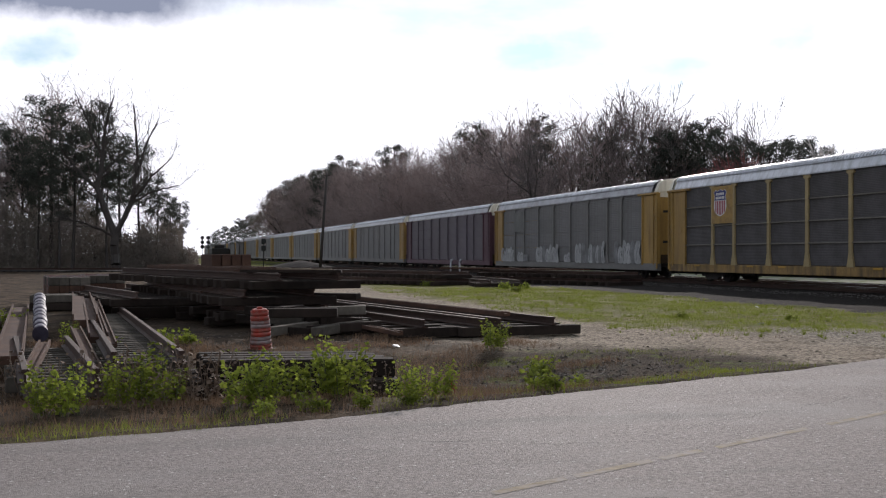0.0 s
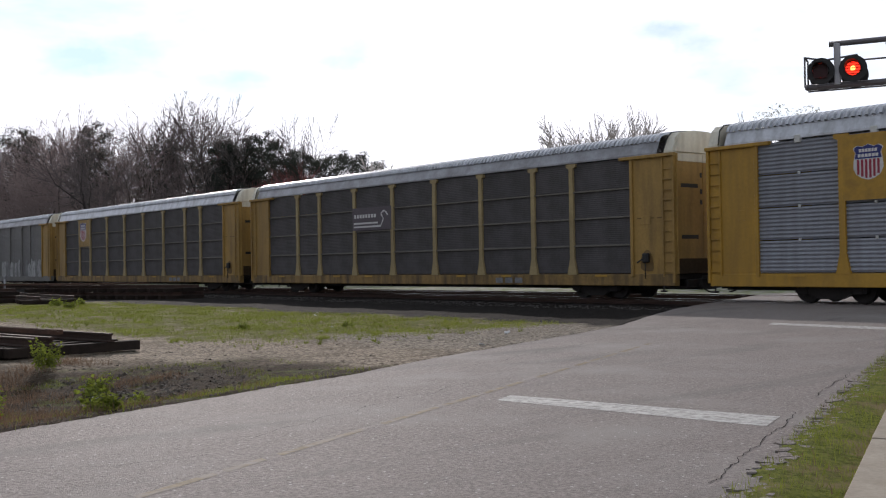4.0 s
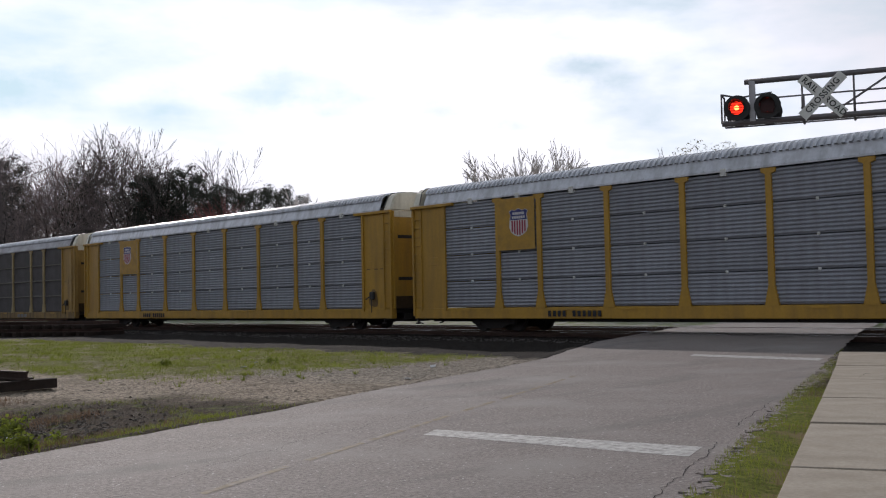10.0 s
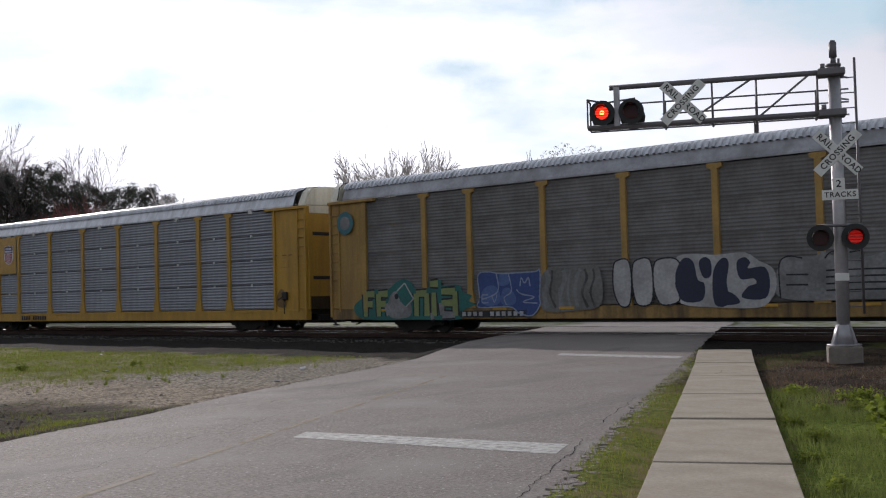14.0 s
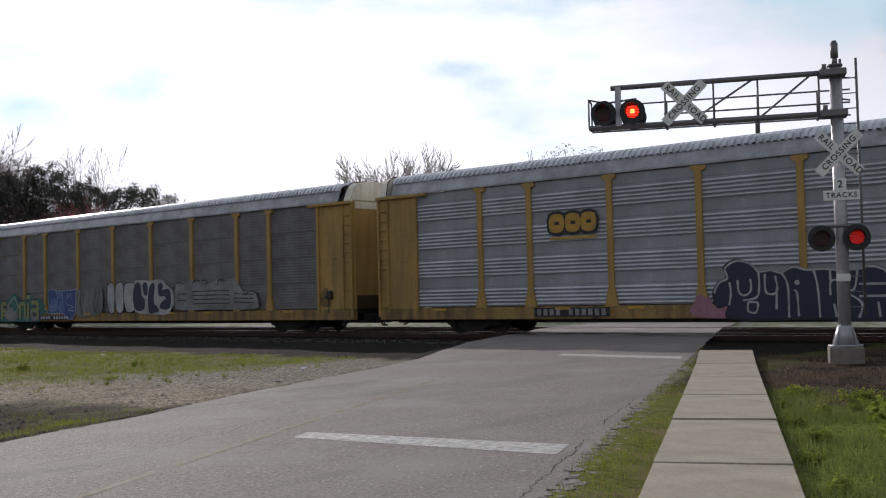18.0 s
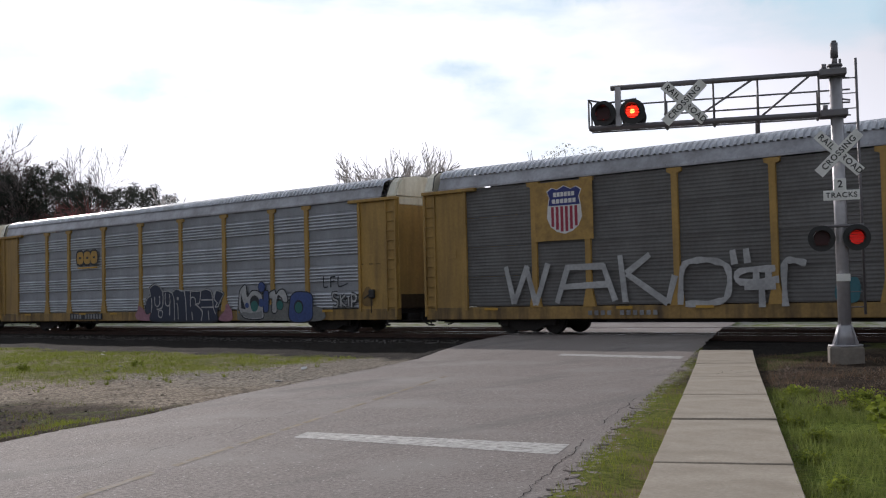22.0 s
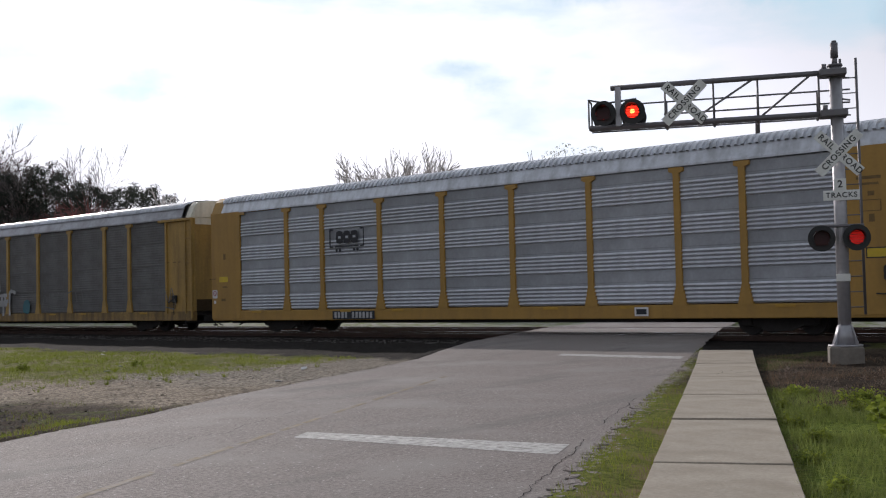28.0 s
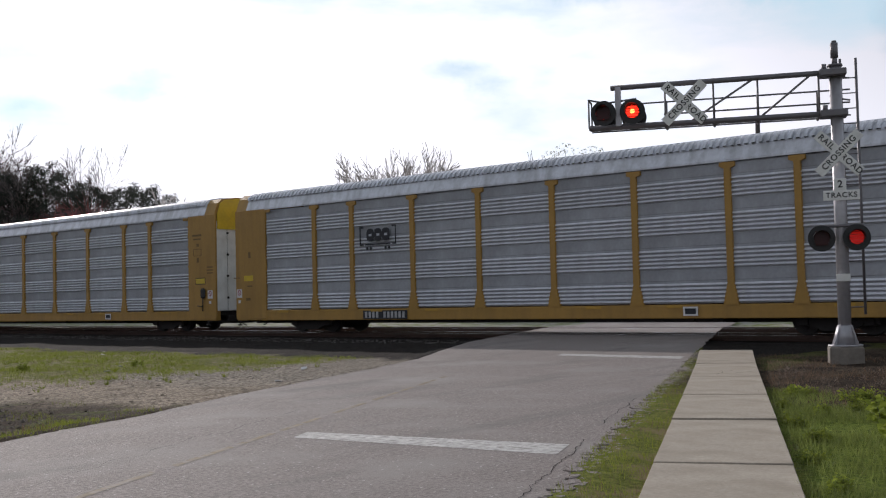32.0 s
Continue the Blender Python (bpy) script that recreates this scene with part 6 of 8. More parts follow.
    long_ = blob([(3.56, 1.03), (3.55, 1.92), (3.79, 2.14), (4.51, 2.11), (4.74, 2.24), (5.05, 2.10), (5.59, 2.20), (5.89, 2.06), (6.50, 2.18), (6.79, 2.06), (7.46, 2.24), (7.81, 2.00), (8.16, 1.65), (8.66, 1.71), (9.00, 1.47), (9.07, 1.18), (8.78, 0.96), (6.17, 0.97)], 4)
    patch("painted_letters", c[4], long_, SPRAY_FADED, 0.002, "long faded white painted throw-up")
    # level strokes are rib shadows drawn in black; the curved ones edge the letters
    letters(c[4], [[(4.79, 2.05), (4.98, 2.22), (5.31, 2.18)], [(5.44, 2.18), (5.74, 2.20), (5.71, 1.99)], [(6.49, 1.94), (6.57, 2.18), (6.94, 2.20)], [(3.56, 1.03), (3.55, 1.92), (3.79, 2.14), (4.19, 2.08)], [(8.16, 1.53), (8.66, 1.69), (8.96, 1.51), (9.04, 1.18)], [(4.81, 1.73), (5.89, 1.74), (7.25, 1.72)], [(4.81, 1.56), (5.88, 1.57), (7.25, 1.55)], [(4.80, 1.38), (5.88, 1.40), (7.25, 1.38)], [(4.80, 1.21), (5.88, 1.22), (7.24, 1.21)], [(7.54, 1.60), (8.09, 1.57), (8.80, 1.55)], [(7.54, 1.43), (8.09, 1.40), (8.79, 1.39)], [(7.54, 1.26), (8.08, 1.24), (8.79, 1.22)], [(3.73, 1.65), (4.34, 1.64)], [(3.73, 1.38), (4.33, 1.37)]], 0.045, SPRAY_BLACK, "", 0.008)
    # pale tags along the foot of the car ahead of car 0
    rnd = random.Random(44)
    for u0, u1, tall in ((-12.4, -9.4, 1.0), (-8.6, -6.6, 0.6), (-4.7, -0.4, 1.1), (0.6, 1.7, 0.6), (2.5, 7.1, 1.15), (8.5, 12.1, 1.2)):
        u = u0
        while u < u1 - 0.3:
            w, h = rnd.uniform(0.45, 0.8), tall * rnd.uniform(0.8, 1.15)
            patch("painted_letter", c[-1], blob([(u, 0.92), (u - 0.05, 0.95 + h * 0.6), (u + w * 0.3, 0.92 + h), (u + w * 0.9, 0.9 + h * rnd.uniform(0.8, 1)), (u + w * 0.7, 0.92 + h * 0.5), (u + w, 0.92)], 3), SPRAY_WHITE if rnd.random() < 0.7 else SPRAY_FADED, 0.0, "pale faded painted letter")
            brush("letter_edge", c[-1], [[(u + w * 0.25, 1.0), (u + w * 0.3, 0.95 + h * 0.45), (u + w * 0.65, 0.95 + h * 0.7)]], 0.07, SPRAY_GREY, 0.006)
            u += w * 0.92
    # small amber reflectors along the sills
    for k in range(0, 9):
        for u in (-10.9, -5.9, -3.3, 3.2, 5.9, 10.8):
            patch("sill_reflector", c[k], rect(u - 0.28, u + 0.28, 0.80, 0.88), YELLOW_NEW, 0.004)
    # grime on door gear: brake wheel and ladder rungs at each tail
    for k in range(0, 9):
        bm = bmesh.new()
        if k < 7:
            # gear box with its lever, sooted round about
            patch("soot_stain", c[k], blob([(12.62, 1.05), (12.58, 1.4), (12.8, 1.7), (13.02, 1.6), (13.12, 1.2), (13.05, 1.0)]), STENCIL, -0.052, "sooty stain round the brake gear")
            box(bm, SKIN - 0.10, SKIN + 0.06, -12.98, -12.72, 1.28, 1.60, 0.04)
            tube(bm, (SKIN - 0.08, -12.85, 1.45), (SKIN - 0.12, -12.55, 1.28), 0.025, n=6)
            tube(bm, (SKIN - 0.06, -12.85, 1.3), (SKIN - 0.06, -12.85, 0.75), 0.02, n=6)
        else:
            box(bm, SKIN - 0.12, SKIN + 0.03, -13.42, -13.14, 1.42, 1.86, 0.07)
            tube(bm, (SKIN - 0.06, -13.28, 1.45), (SKIN - 0.06, -13.28, 0.9), 0.025, n=6)
            tube(bm, (SKIN - 0.06, -13.28, 1.1), (SKIN - 0.09, -12.95, 1.12), 0.02, n=6)
        part("brake_gear", bm, BLACK, c[k], "black brake gear box")
        # hooked pull bar and hanging hose at each end
        for y in (-13.6, 13.75):
            bm = bmesh.new()
            tube(bm, (SKIN - 0.02, y, 0.52), (SKIN - 0.02, y, 0.34), 0.03, n=6)
            tube(bm, (SKIN - 0.02, y - 0.12, 0.33), (SKIN - 0.02, y + 0.12, 0.33), 0.035, n=6)
            tube(bm, (SKIN - 0.02, y, 0.46), (-0.5, y * 1.045, 0.46), 0.022, n=6)
            part("uncoupling_lever", bm, STEEL_DARK, c[k])
    # notices on the plain ends of the newer cars
    for k in (7, 8):
        patch("yellow_label", c[k], rect(13.0, 13.6, 2.05, 2.27), YELLOW_LABEL, -0.02, "bright yellow label")
        patch("label_edge", c[k], rect(12.97, 13.63, 2.02, 2.30), SPRAY_BLACK, -0.024)
        for u in (-13.55, 13.95):
            patch("round_notice", c[k], rect(u - 0.16, u + 0.16, 1.42, 1.76), SHIELD_WHITE, -0.02, "white notice with a barred red ring")
            patch("notice_ring", c[k], disc(u, 1.62, 0.11, 18), CRIMSON, -0.016)
            patch("notice_field", c[k], disc(u, 1.62, 0.075, 18), SHIELD_WHITE, -0.012)
            brush("notice_bar", c[k], [[(u - 0.07, 1.69), (u + 0.07, 1.55)]], 0.03, CRIMSON, -0.008)
            patch("small_notice", c[k], rect(u - 0.07, u + 0.07, 1.2, 1.32), SHIELD_WHITE, -0.02)
        for u, z, w, h in ((13.1, 4.05, 0.62, 0.08), (13.1, 3.9, 0.5, 0.06), (13.15, 3.62, 0.16, 0.12), (13.15, 2.95, 0.14, 0.2), (13.95, 2.7, 0.4, 0.06), (13.95, 2.58, 0.44, 0.05), (13.95, 2.46, 0.4, 0.05), (-12.9, 3.0, 0.14, 0.24), (-12.9, 1.85, 0.3, 0.05), (-13.7, 2.2, 0.4, 0.04), (-13.0, 1.3, 0.26, 0.1)):
            patch("stencil_bar", c[k], rect(u - w / 2, u + w / 2, z, z + h), STENCIL, -0.02)
        patch("stencil_frame", c[k], rect(12.85, 13.4, 3.22, 3.24), STENCIL, -0.02)
        patch("stencil_frame", c[k], rect(12.85, 13.4, 3.5, 3.52), STENCIL, -0.02)
        patch("stencil_frame", c[k], rect(12.85, 12.88, 3.22, 3.52), STENCIL, -0.018)
        patch("stencil_frame", c[k], rect(13.37, 13.4, 3.22, 3.52), STENCIL, -0.018)
        # yellow upper part of the white door
        bm = bmesh.new()
        prism(bm, [(-1.43, 4.3), (1.43, 4.3), (1.43, EAVE + 0.05), (1.27, EAVE + 0.49), (1.05, EAVE + 0.65), (0.4, EAVE + 0.73), (-0.4, EAVE + 0.73), (-1.05, EAVE + 0.65), (-1.27, EAVE + 0.49), (-1.43, EAVE + 0.05)], 0.03, "y", -14.085)
        part("door_top", bm, YELLOW_LABEL, c[k], "bright yellow upper part of the end door")
    # rusty streaks and worn lines on the yellow ends
    for k in range(0, 7):
        for u in (12.55, 13.05, 13.4):
            patch("stencil_bar", c[k], rect(u - 0.11, u + 0.11, 3.0 - 0.25 * (k % 3), 3.04 - 0.25 * (k % 3)), STENCIL, -0.05)


decorate()
# ---- trees ----
def add_tube(co, faces, p, q, r0, r1, n):
    d = (q - p).normalized()
    a = d.orthogonal().normalized()
    b = d.cross(a)
    base = len(co)
    for c, r in ((p, r0), (q, r1)):
        for i in range(n):
            t = i * math.tau / n
            co.append(c + (a * math.cos(t) + b * math.sin(t)) * r)
    for i in range(n):
        j = (i + 1) % n
        faces.append((base + i, base + j, base + n + j, base + n + i))


def pydata(name, co, faces, material):
    me = bpy.data.meshes.new(name)
    me.from_pydata([tuple(c) for c in co], [], faces)
    me.materials.append(material)
    return me


def bare_tree_meshes(seed, height, spread, twig_material, levels=4, thin=0.022, stout=0.017, long=(0.58, 0.82)):
    """Trunk with limbs, and a crown of ever finer twigs."""
    rnd = random.Random(seed)
    trunk, crown = ([], []), ([], [])

    def grow(p, d, length, r, level):
        steps = 4 if level < 2 else 3
        for s in range(steps):
            bend = Vector((rnd.gauss(0, 1), rnd.gauss(0, 1), rnd.gauss(0.25, 0.6))) * 0.16
            d2 = (d + bend).normalized()
            q = p + d2 * length / steps
            r2 = max(0.013, r * (0.86 if level < 3 else 0.75))
            co, fa = trunk if level < 2 else crown
            add_tube(co, fa, p, q, r, r2, 7 if level == 0 else 5 if level == 1 else 3)
            p, d, r = q, d2, r2
            if level < levels and (s > 0 or level > 0):
                for _ in range(1 if rnd.random() < 0.55 else 2):
                    side = d.orthogonal().normalized()
                    side.rotate(Matrix.Rotation(rnd.uniform(0, math.tau), 3, d))
                    ang = rnd.uniform(0.45, 0.95) * spread
                    nd = (d * math.cos(ang) + side * math.sin(ang)).normalized()
                    grow(p, nd, length * rnd.uniform(*long), max(thin, r * rnd.uniform(0.45, 0.65)), level + 1)
        if level < levels:
            grow(p, d, length * 0.6, max(thin, r * 0.8), level + 1)

    grow(Vector((0, 0, -0.3)), Vector((0, 0, 1)), height * 0.42, height * stout, 0)
    return pydata("trunk", *trunk, BARK), pydata("crown", *crown, twig_material)


def tuft_cloud(co, faces, rnd, c, size, count, leaf):
    for _ in range(count):
        o = Vector((rnd.gauss(0, 1), rnd.gauss(0, 1), rnd.gauss(0, 1))).normalized() * rnd.random() ** 0.45 * size * 0.85
        o.z *= 0.72
        p = c + o
        a = Vector((rnd.gauss(0, 1), rnd.gauss(0, 1), rnd.gauss(0, 1))).normalized() * leaf * rnd.uniform(0.6, 1.3)
        b = a.orthogonal().normalized() * leaf * rnd.uniform(0.25, 0.6)
        b.rotate(Matrix.Rotation(rnd.uniform(0, 6.28), 3, a.normalized()))
        i = len(co)
        co += [p - a, p + b, p + a]
        faces.append((i, i + 1, i + 2))


def pine_meshes(seed, height):
    rnd = random.Random(seed)
    trunk, crown = ([], []), ([], [])
    p, d = Vector((0, 0, -0.3)), Vector((0, 0, 1))
    pts = []
    n = 9
    for i in range(n):
        q = p + (d + Vector((rnd.gauss(0, 0.035), rnd.gauss(0, 0.035), 0))) * height / n
        add_tube(*trunk, p, q, 0.22 * (1 - i / n * 0.8), 0.22 * (1 - (i + 1) / n * 0.8), 7)
        p = q
        pts.append(q.copy())
    for k in range(30):
        h = 0.52 + 0.47 * (k + rnd.random()) / 30
        base = pts[min(n - 1, int(h * n - 0.01))]
        base = Vector((base.x, base.y, h * height))
        reach = math.sqrt(max(0.05, 1.0 - ((h - 0.72) / 0.32) ** 2)) * height * 0.17 * rnd.uniform(0.45, 1.15)
        a = k * 2.4 + rnd.uniform(-0.6, 0.6)
        tip = base + Vector((math.cos(a) * reach, math.sin(a) * reach, rnd.uniform(0.0, 0.9)))
        add_tube(*trunk, base - Vector((0, 0, 0.4)), tip, 0.06, 0.02, 4)
        # dense rounded clumps of needles at the branch ends
        tuft_cloud(*crown, rnd, tip, rnd.uniform(0.8, 1.45), 170, 0.17)
        if rnd.random() < 0.55:
            tuft_cloud(*crown, rnd, base.lerp(tip, 0.6), rnd.uniform(0.7, 1.1), 80, 0.2)
    # a few dead limbs on the bare bole
    for k in range(7):
        h = rnd.uniform(0.25, 0.52)
        base = Vector((pts[int(h * n)].x, pts[int(h * n)].y, h * height))
        a = rnd.uniform(0, math.tau)
        add_tube(*trunk, base, base + Vector((math.cos(a), math.sin(a), rnd.uniform(-0.1, 0.5))) * rnd.uniform(0.6, 1.8), 0.035, 0.012, 3)
    return pydata("trunk", *trunk, BARK), pydata("crown", *crown, PINE_NEEDLES)


PINES = [pine_meshes(s, 16.0) for s in (1, 2, 3, 4)]
TWIGS_PALE = mat("pale_twigs", (0.52, 0.48, 0.46), 0.9, vary=0.3, bump=0)
BARES = [bare_tree_meshes(s, 15.0, 0.9, TWIGS, thin=0.015) for s in (11, 12, 13, 14)]
TWIGS_DARK = mat("dark_twigs", (0.17, 0.14, 0.135), 0.9, vary=0.35, bump=0)
STARK = [bare_tree_meshes(s, 16.0, 0.75, TWIGS_DARK, 4, 0.016, 0.010, (0.46, 0.66)) for s in (51, 52, 53)]
REDS = [bare_tree_meshes(s, 13.0, 1.0, TWIGS_RED) for s in (21,)]


def forked_tree_meshes(seed, limbs, twig_material):
    """A stout trunk that forks into a few long limbs, each set with upward twigs."""
    rnd = random.Random(seed)
    trunk, crown = ([], []), ([], [])

    def twig(p, d, length, r, level):
        for s in range(3):
            d = (d + Vector((rnd.gauss(0, 0.15), rnd.gauss(0, 0.15), rnd.gauss(0.06, 0.12)))).normalized()
            q = p + d * length / 3
            add_tube(*crown, p, q, r, r * 0.8, 3)
            p, r = q, r * 0.8
            if level < 3 and rnd.random() < 0.85:
                side = d.orthogonal().normalized()
                side.rotate(Matrix.Rotation(rnd.uniform(0, math.tau), 3, d))
                twig(p, (d * 0.8 + side * rnd.uniform(0.4, 0.8)).normalized(), length * rnd.uniform(0.5, 0.75), max(0.016, r * 0.65), level + 1)

    for r0, r1, pts in limbs:
        pts = [Vector((u, depth, v)) for u, depth, v in pts]
        fine = [a.lerp(b, k / 4) + Vector((rnd.gauss(0, 0.1), rnd.gauss(0, 0.1), 0)) * (k > 0) for a, b in zip(pts, pts[1:]) for k in range(4)] + [pts[-1]]
        n = len(fine) - 1
        for i in range(n):
            a, b = r0 + (r1 - r0) * i / n, r0 + (r1 - r0) * (i + 1) / n
            add_tube(*trunk, fine[i], fine[i + 1], a, b, 7)
            if r0 < 0.4 and i > 1:
                for _ in range(2):
                    d = (fine[i + 1] - fine[i]).normalized()
                    side = Vector((rnd.gauss(0, 1), rnd.gauss(0, 1), rnd.gauss(0.3, 0.5))).normalized()
                    twig(fine[i + 1], (d * 0.7 + side * 0.7).normalized(), rnd.uniform(1.2, 2.8), max(0.025, b * 0.4), 1)
    return pydata("trunk", *trunk, BARK), pydata("crown", *crown, twig_material)


LONE = forked_tree_meshes(35, (
    (0.5, 0.42, ((0, 0, -0.3), (-0.1, 0, 3.8))),
    (0.38, 0.07, ((-0.1, 0, 3.7), (-2.0, 0.8, 8.9), (-1.5, 1.0, 12.0), (-1.2, 0.6, 15.3), (-0.3, 0.5, 18.6))),
    (0.24, 0.05, ((-2.0, 0.8, 8.8), (-4.4, 1.6, 11.2), (-5.4, 2.0, 12.6))),
    (0.16, 0.04, ((-1.5, 1.0, 12.0), (-2.8, 0.0, 15.5), (-4.0, -0.4, 18.4))),
    (0.32, 0.06, ((-0.1, 0, 3.7), (1.5, -0.6, 7.2), (2.05, -1.0, 10.4), (2.0, -0.6, 14), (1.7, 0, 17.6))),
    (0.18, 0.04, ((1.5, -0.6, 7.2), (3.5, -1.8, 10.0), (5.6, -2.5, 12.0))),
    (0.16, 0.04, ((2.05, -1.0, 10.4), (3.2, 0, 14.0), (4.2, 0.6, 16.2))),
    (0.13, 0.03, ((1.5, -0.6, 7.2), (4.0, 0.6, 8.7), (6.8, 1.0, 9.4))),
    (0.16, 0.05, ((-0.1, 0, 3.7), (-3.0, -1.0, 5.0), (-5.8, -1.5, 5.7))),
), BARK)
THIN = [bare_tree_meshes(s, 9.0, 0.55, TWIGS_PALE, 4, 0.014, long=(0.5, 0.7)) for s in (41, 42)]


def budding_tree_meshes(seed, height):
    """A small round-headed tree hazed over with first pale leaves."""
    rnd = random.Random(seed)
    trunk, crown = ([], []), ([], [])
    add_tube(*trunk, Vector((0, 0, -0.3)), Vector((0.1, 0, height * 0.55)), 0.16, 0.1, 7)
    for k in range(46):
        a, r = rnd.uniform(0, math.tau), math.sqrt(rnd.random()) * height * 0.23
        z = height * (0.97 - 0.42 * rnd.random() - 0.2 * (r / (height * 0.23)) ** 2)
        tip = Vector((r * math.cos(a), r * math.sin(a), z))
        add_tube(*trunk, Vector((0.1, 0, height * 0.5)), tip, 0.04, 0.012, 3)
        tuft_cloud(*crown, rnd, tip, 0.75, 60, 0.10)
    return pydata("trunk", *trunk, BARK), pydata("crown", *crown, BUDS)


BUDS = mat("first_pale_leaves", (0.30, 0.28, 0.21), 0.85, vary=0.35, through=0.4, bump=0)
BUDDING = budding_tree_meshes(61, 10.0)


TALL = {}
for _pair in PINES + BARES + REDS + THIN + STARK + [LONE, BUDDING]:
    TALL[_pair[0].name] = max(max(v.co.z for v in me.vertices) for me in _pair)


def plant(kind, meshes, x, y, scale, turn, label, group):
    # scale comes in as the wanted height
    scale = scale / TALL[meshes[0].name]
    root = thing(kind, pose(x, y, ground_z(x, y), 0, 0, turn) @ Matrix.Diagonal((scale, scale, scale, 1)), label, "tree", group)
    put("trunk", meshes[0], root)
    put("crown", meshes[1], root)
    return root


def build_woods():
    rnd = random.Random(77)
    # grove beyond the yard: x, y, top
    for x, y, h in ((-7.7, 109.7, 16.9), (-3.9, 111.9, 17.1), (-11.2, 117.5, 14.5), (-5.7, 105.8, 13.9), (-1.5, 110.0, 13.6), (0.3, 115.0, 13.3), (2.1, 112.0, 10.1), (-13.3, 124.3, 15.9), (-8.8, 107.6, 11.5), (-2.6, 107.0, 10.4), (-6.7, 103.8, 9.3), (3.4, 116.0, 7.8), (4.5, 117.9, 7.5)):
        plant("pine_tree", rnd.choice(PINES), x, y, h, rnd.uniform(0, 360), "tall dark pine with a bare trunk", "trees of the grove")
    for x, y, h in ((-14.0, 127.2, 20.2), (-12.0, 129.4, 22.3), (-9.8, 131.6, 23.1), (-15.1, 123.1, 19.0), (-5.7, 129.9, 21.5), (-10.5, 119.0, 15.5), (-4.2, 122.0, 15.0), (0.8, 121.0, 11.0), (-8.0, 125.0, 18.0)):
        plant("bare_tree", rnd.choice(BARES), x, y, h, rnd.uniform(0, 360), "tall leafless tree among the pines", "trees of the grove")
    for _ in range(26):
        # the grove runs on beside and behind what is seen
        x, y = rnd.uniform(-48, -16), rnd.uniform(104, 140)
        plant("pine_tree", rnd.choice(PINES), x, y, rnd.uniform(14, 19), rnd.uniform(0, 360), "tall dark pine with a bare trunk", "trees of the grove")
    plant("bare_tree", LONE, -1.7, 102.5, 19.4, 0, "large leafless spreading tree at the edge of the grove", "trees of the grove")
    # woods behind the railway: skyline heights along a bent line
    line = [(31, 250, 17), (32.5, 228, 18), (38, 186, 20), (39.5, 155, 18.6), (42, 134, 19.3), (44, 113, 19.8), (50, 104, 19.8), (54, 97, 14.0), (58, 92, 12.0), (63, 91, 11.6)]
    for i in range(len(line) - 1):
        (x0, y0, h0), (x1, y1, h1) = line[i], line[i + 1]
        n = max(2, int(math.dist((x0, y0), (x1, y1)) / 2.6))
        for j in range(n):
            for row in range(2):
                k = (j + rnd.random()) / n
                back = rnd.uniform(0, 4) + row * 7
                x, y = x0 + (x1 - x0) * k, y0 + (y1 - y0) * k
                s = math.hypot(x, y)
                x, y = x * (1 + back / s), y * (1 + back / s)
                top = (h0 + (h1 - h0) * k) * (1 + back / s) * rnd.uniform(0.86, 1.02) * (0.82 if row == 0 and rnd.random() < 0.6 else 1)
                r = rnd.random()
                near_end = i >= 6
                if r < (0.6 if i >= 7 else 0.35 if near_end or i < 2 else 0.14):
                    plant("pine_tree", rnd.choice(PINES), x, y, top, rnd.uniform(0, 360), "dark pine in the woods", "trees of the woods")
                elif near_end and r < 0.88 and x > 55:
                    plant("bare_tree", REDS[0], x, y, top, rnd.uniform(0, 360), "maple with reddish spring buds", "trees of the woods")
                else:
                    plant("bare_tree", rnd.choice(BARES), x, y, top, rnd.uniform(0, 360), "leafless brown tree in the woods", "trees of the woods")
    # dark pines that close both ends of the woods
    for x, y, h in ((34.5, 244.0, 18.7), (34.3, 221.8, 18.7), (34.7, 203.4, 18.0), (34.7, 258.7, 16.1), (55.6, 97.2, 15.7), (55.2, 92.8, 13.9), (55.7, 90.2, 12.7), (53.9, 98.2, 15.2), (60.8, 91.7, 13.5), (62.6, 91.6, 13.5), (64.5, 91.6, 13.0), (58.6, 90.7, 12.8), (52.4, 99.0, 14.7)):
        plant("pine_tree", rnd.choice(PINES), x, y, h, rnd.uniform(0, 360), "dark round-headed pine at the end of the woods", "trees of the woods")
    for x, y, h in ((52.2, 85.3, 11.0), (53.1, 83.6, 10.5), (53.7, 81.9, 10.0)):
        plant("bare_tree", REDS[0], x, y, h, rnd.uniform(0, 360), "maple with reddish spring buds", "trees of the woods")
    # tall stark crowns that stand above the rest
    for x, y, h in ((39.8, 104.7, 18.4), (46.0, 107.1, 19.0), (48.7, 100.9, 20.2), (54.5, 97.8, 18.1), (55.9, 94.7, 17.3)):
        plant("bare_tree", rnd.choice(STARK), x, y, h, rnd.uniform(0, 360), "tall stark leafless tree above the woods", "trees of the woods")
    # far trees along the line
    for i in range(16):
        k = i / 15
        x, y = 22 + 12 * k, 330 - 90 * k + rnd.uniform(-6, 6)
        top = 7.5 + 8.5 * k + rnd.uniform(-1, 1)
        plant("pine_tree", rnd.choice(PINES), x, y, top, rnd.uniform(0, 360), "far dark pine beside the line", "far trees")
    # separate leafless trees beyond the crossing
    for x, y, h in ((53.8, 52.2, 11.6), (56.1, 51.3, 12.5), (57.9, 50.8, 12.3), (56.7, 53.6, 12.0), (53.7, 38.3, 10.0), (62.2, 84.6, 11.9)):
        plant("bare_tree", rnd.choice(THIN), x, y, h, rnd.uniform(0, 360), "leafless pale tree beyond the crossing", "trees beyond the crossing")
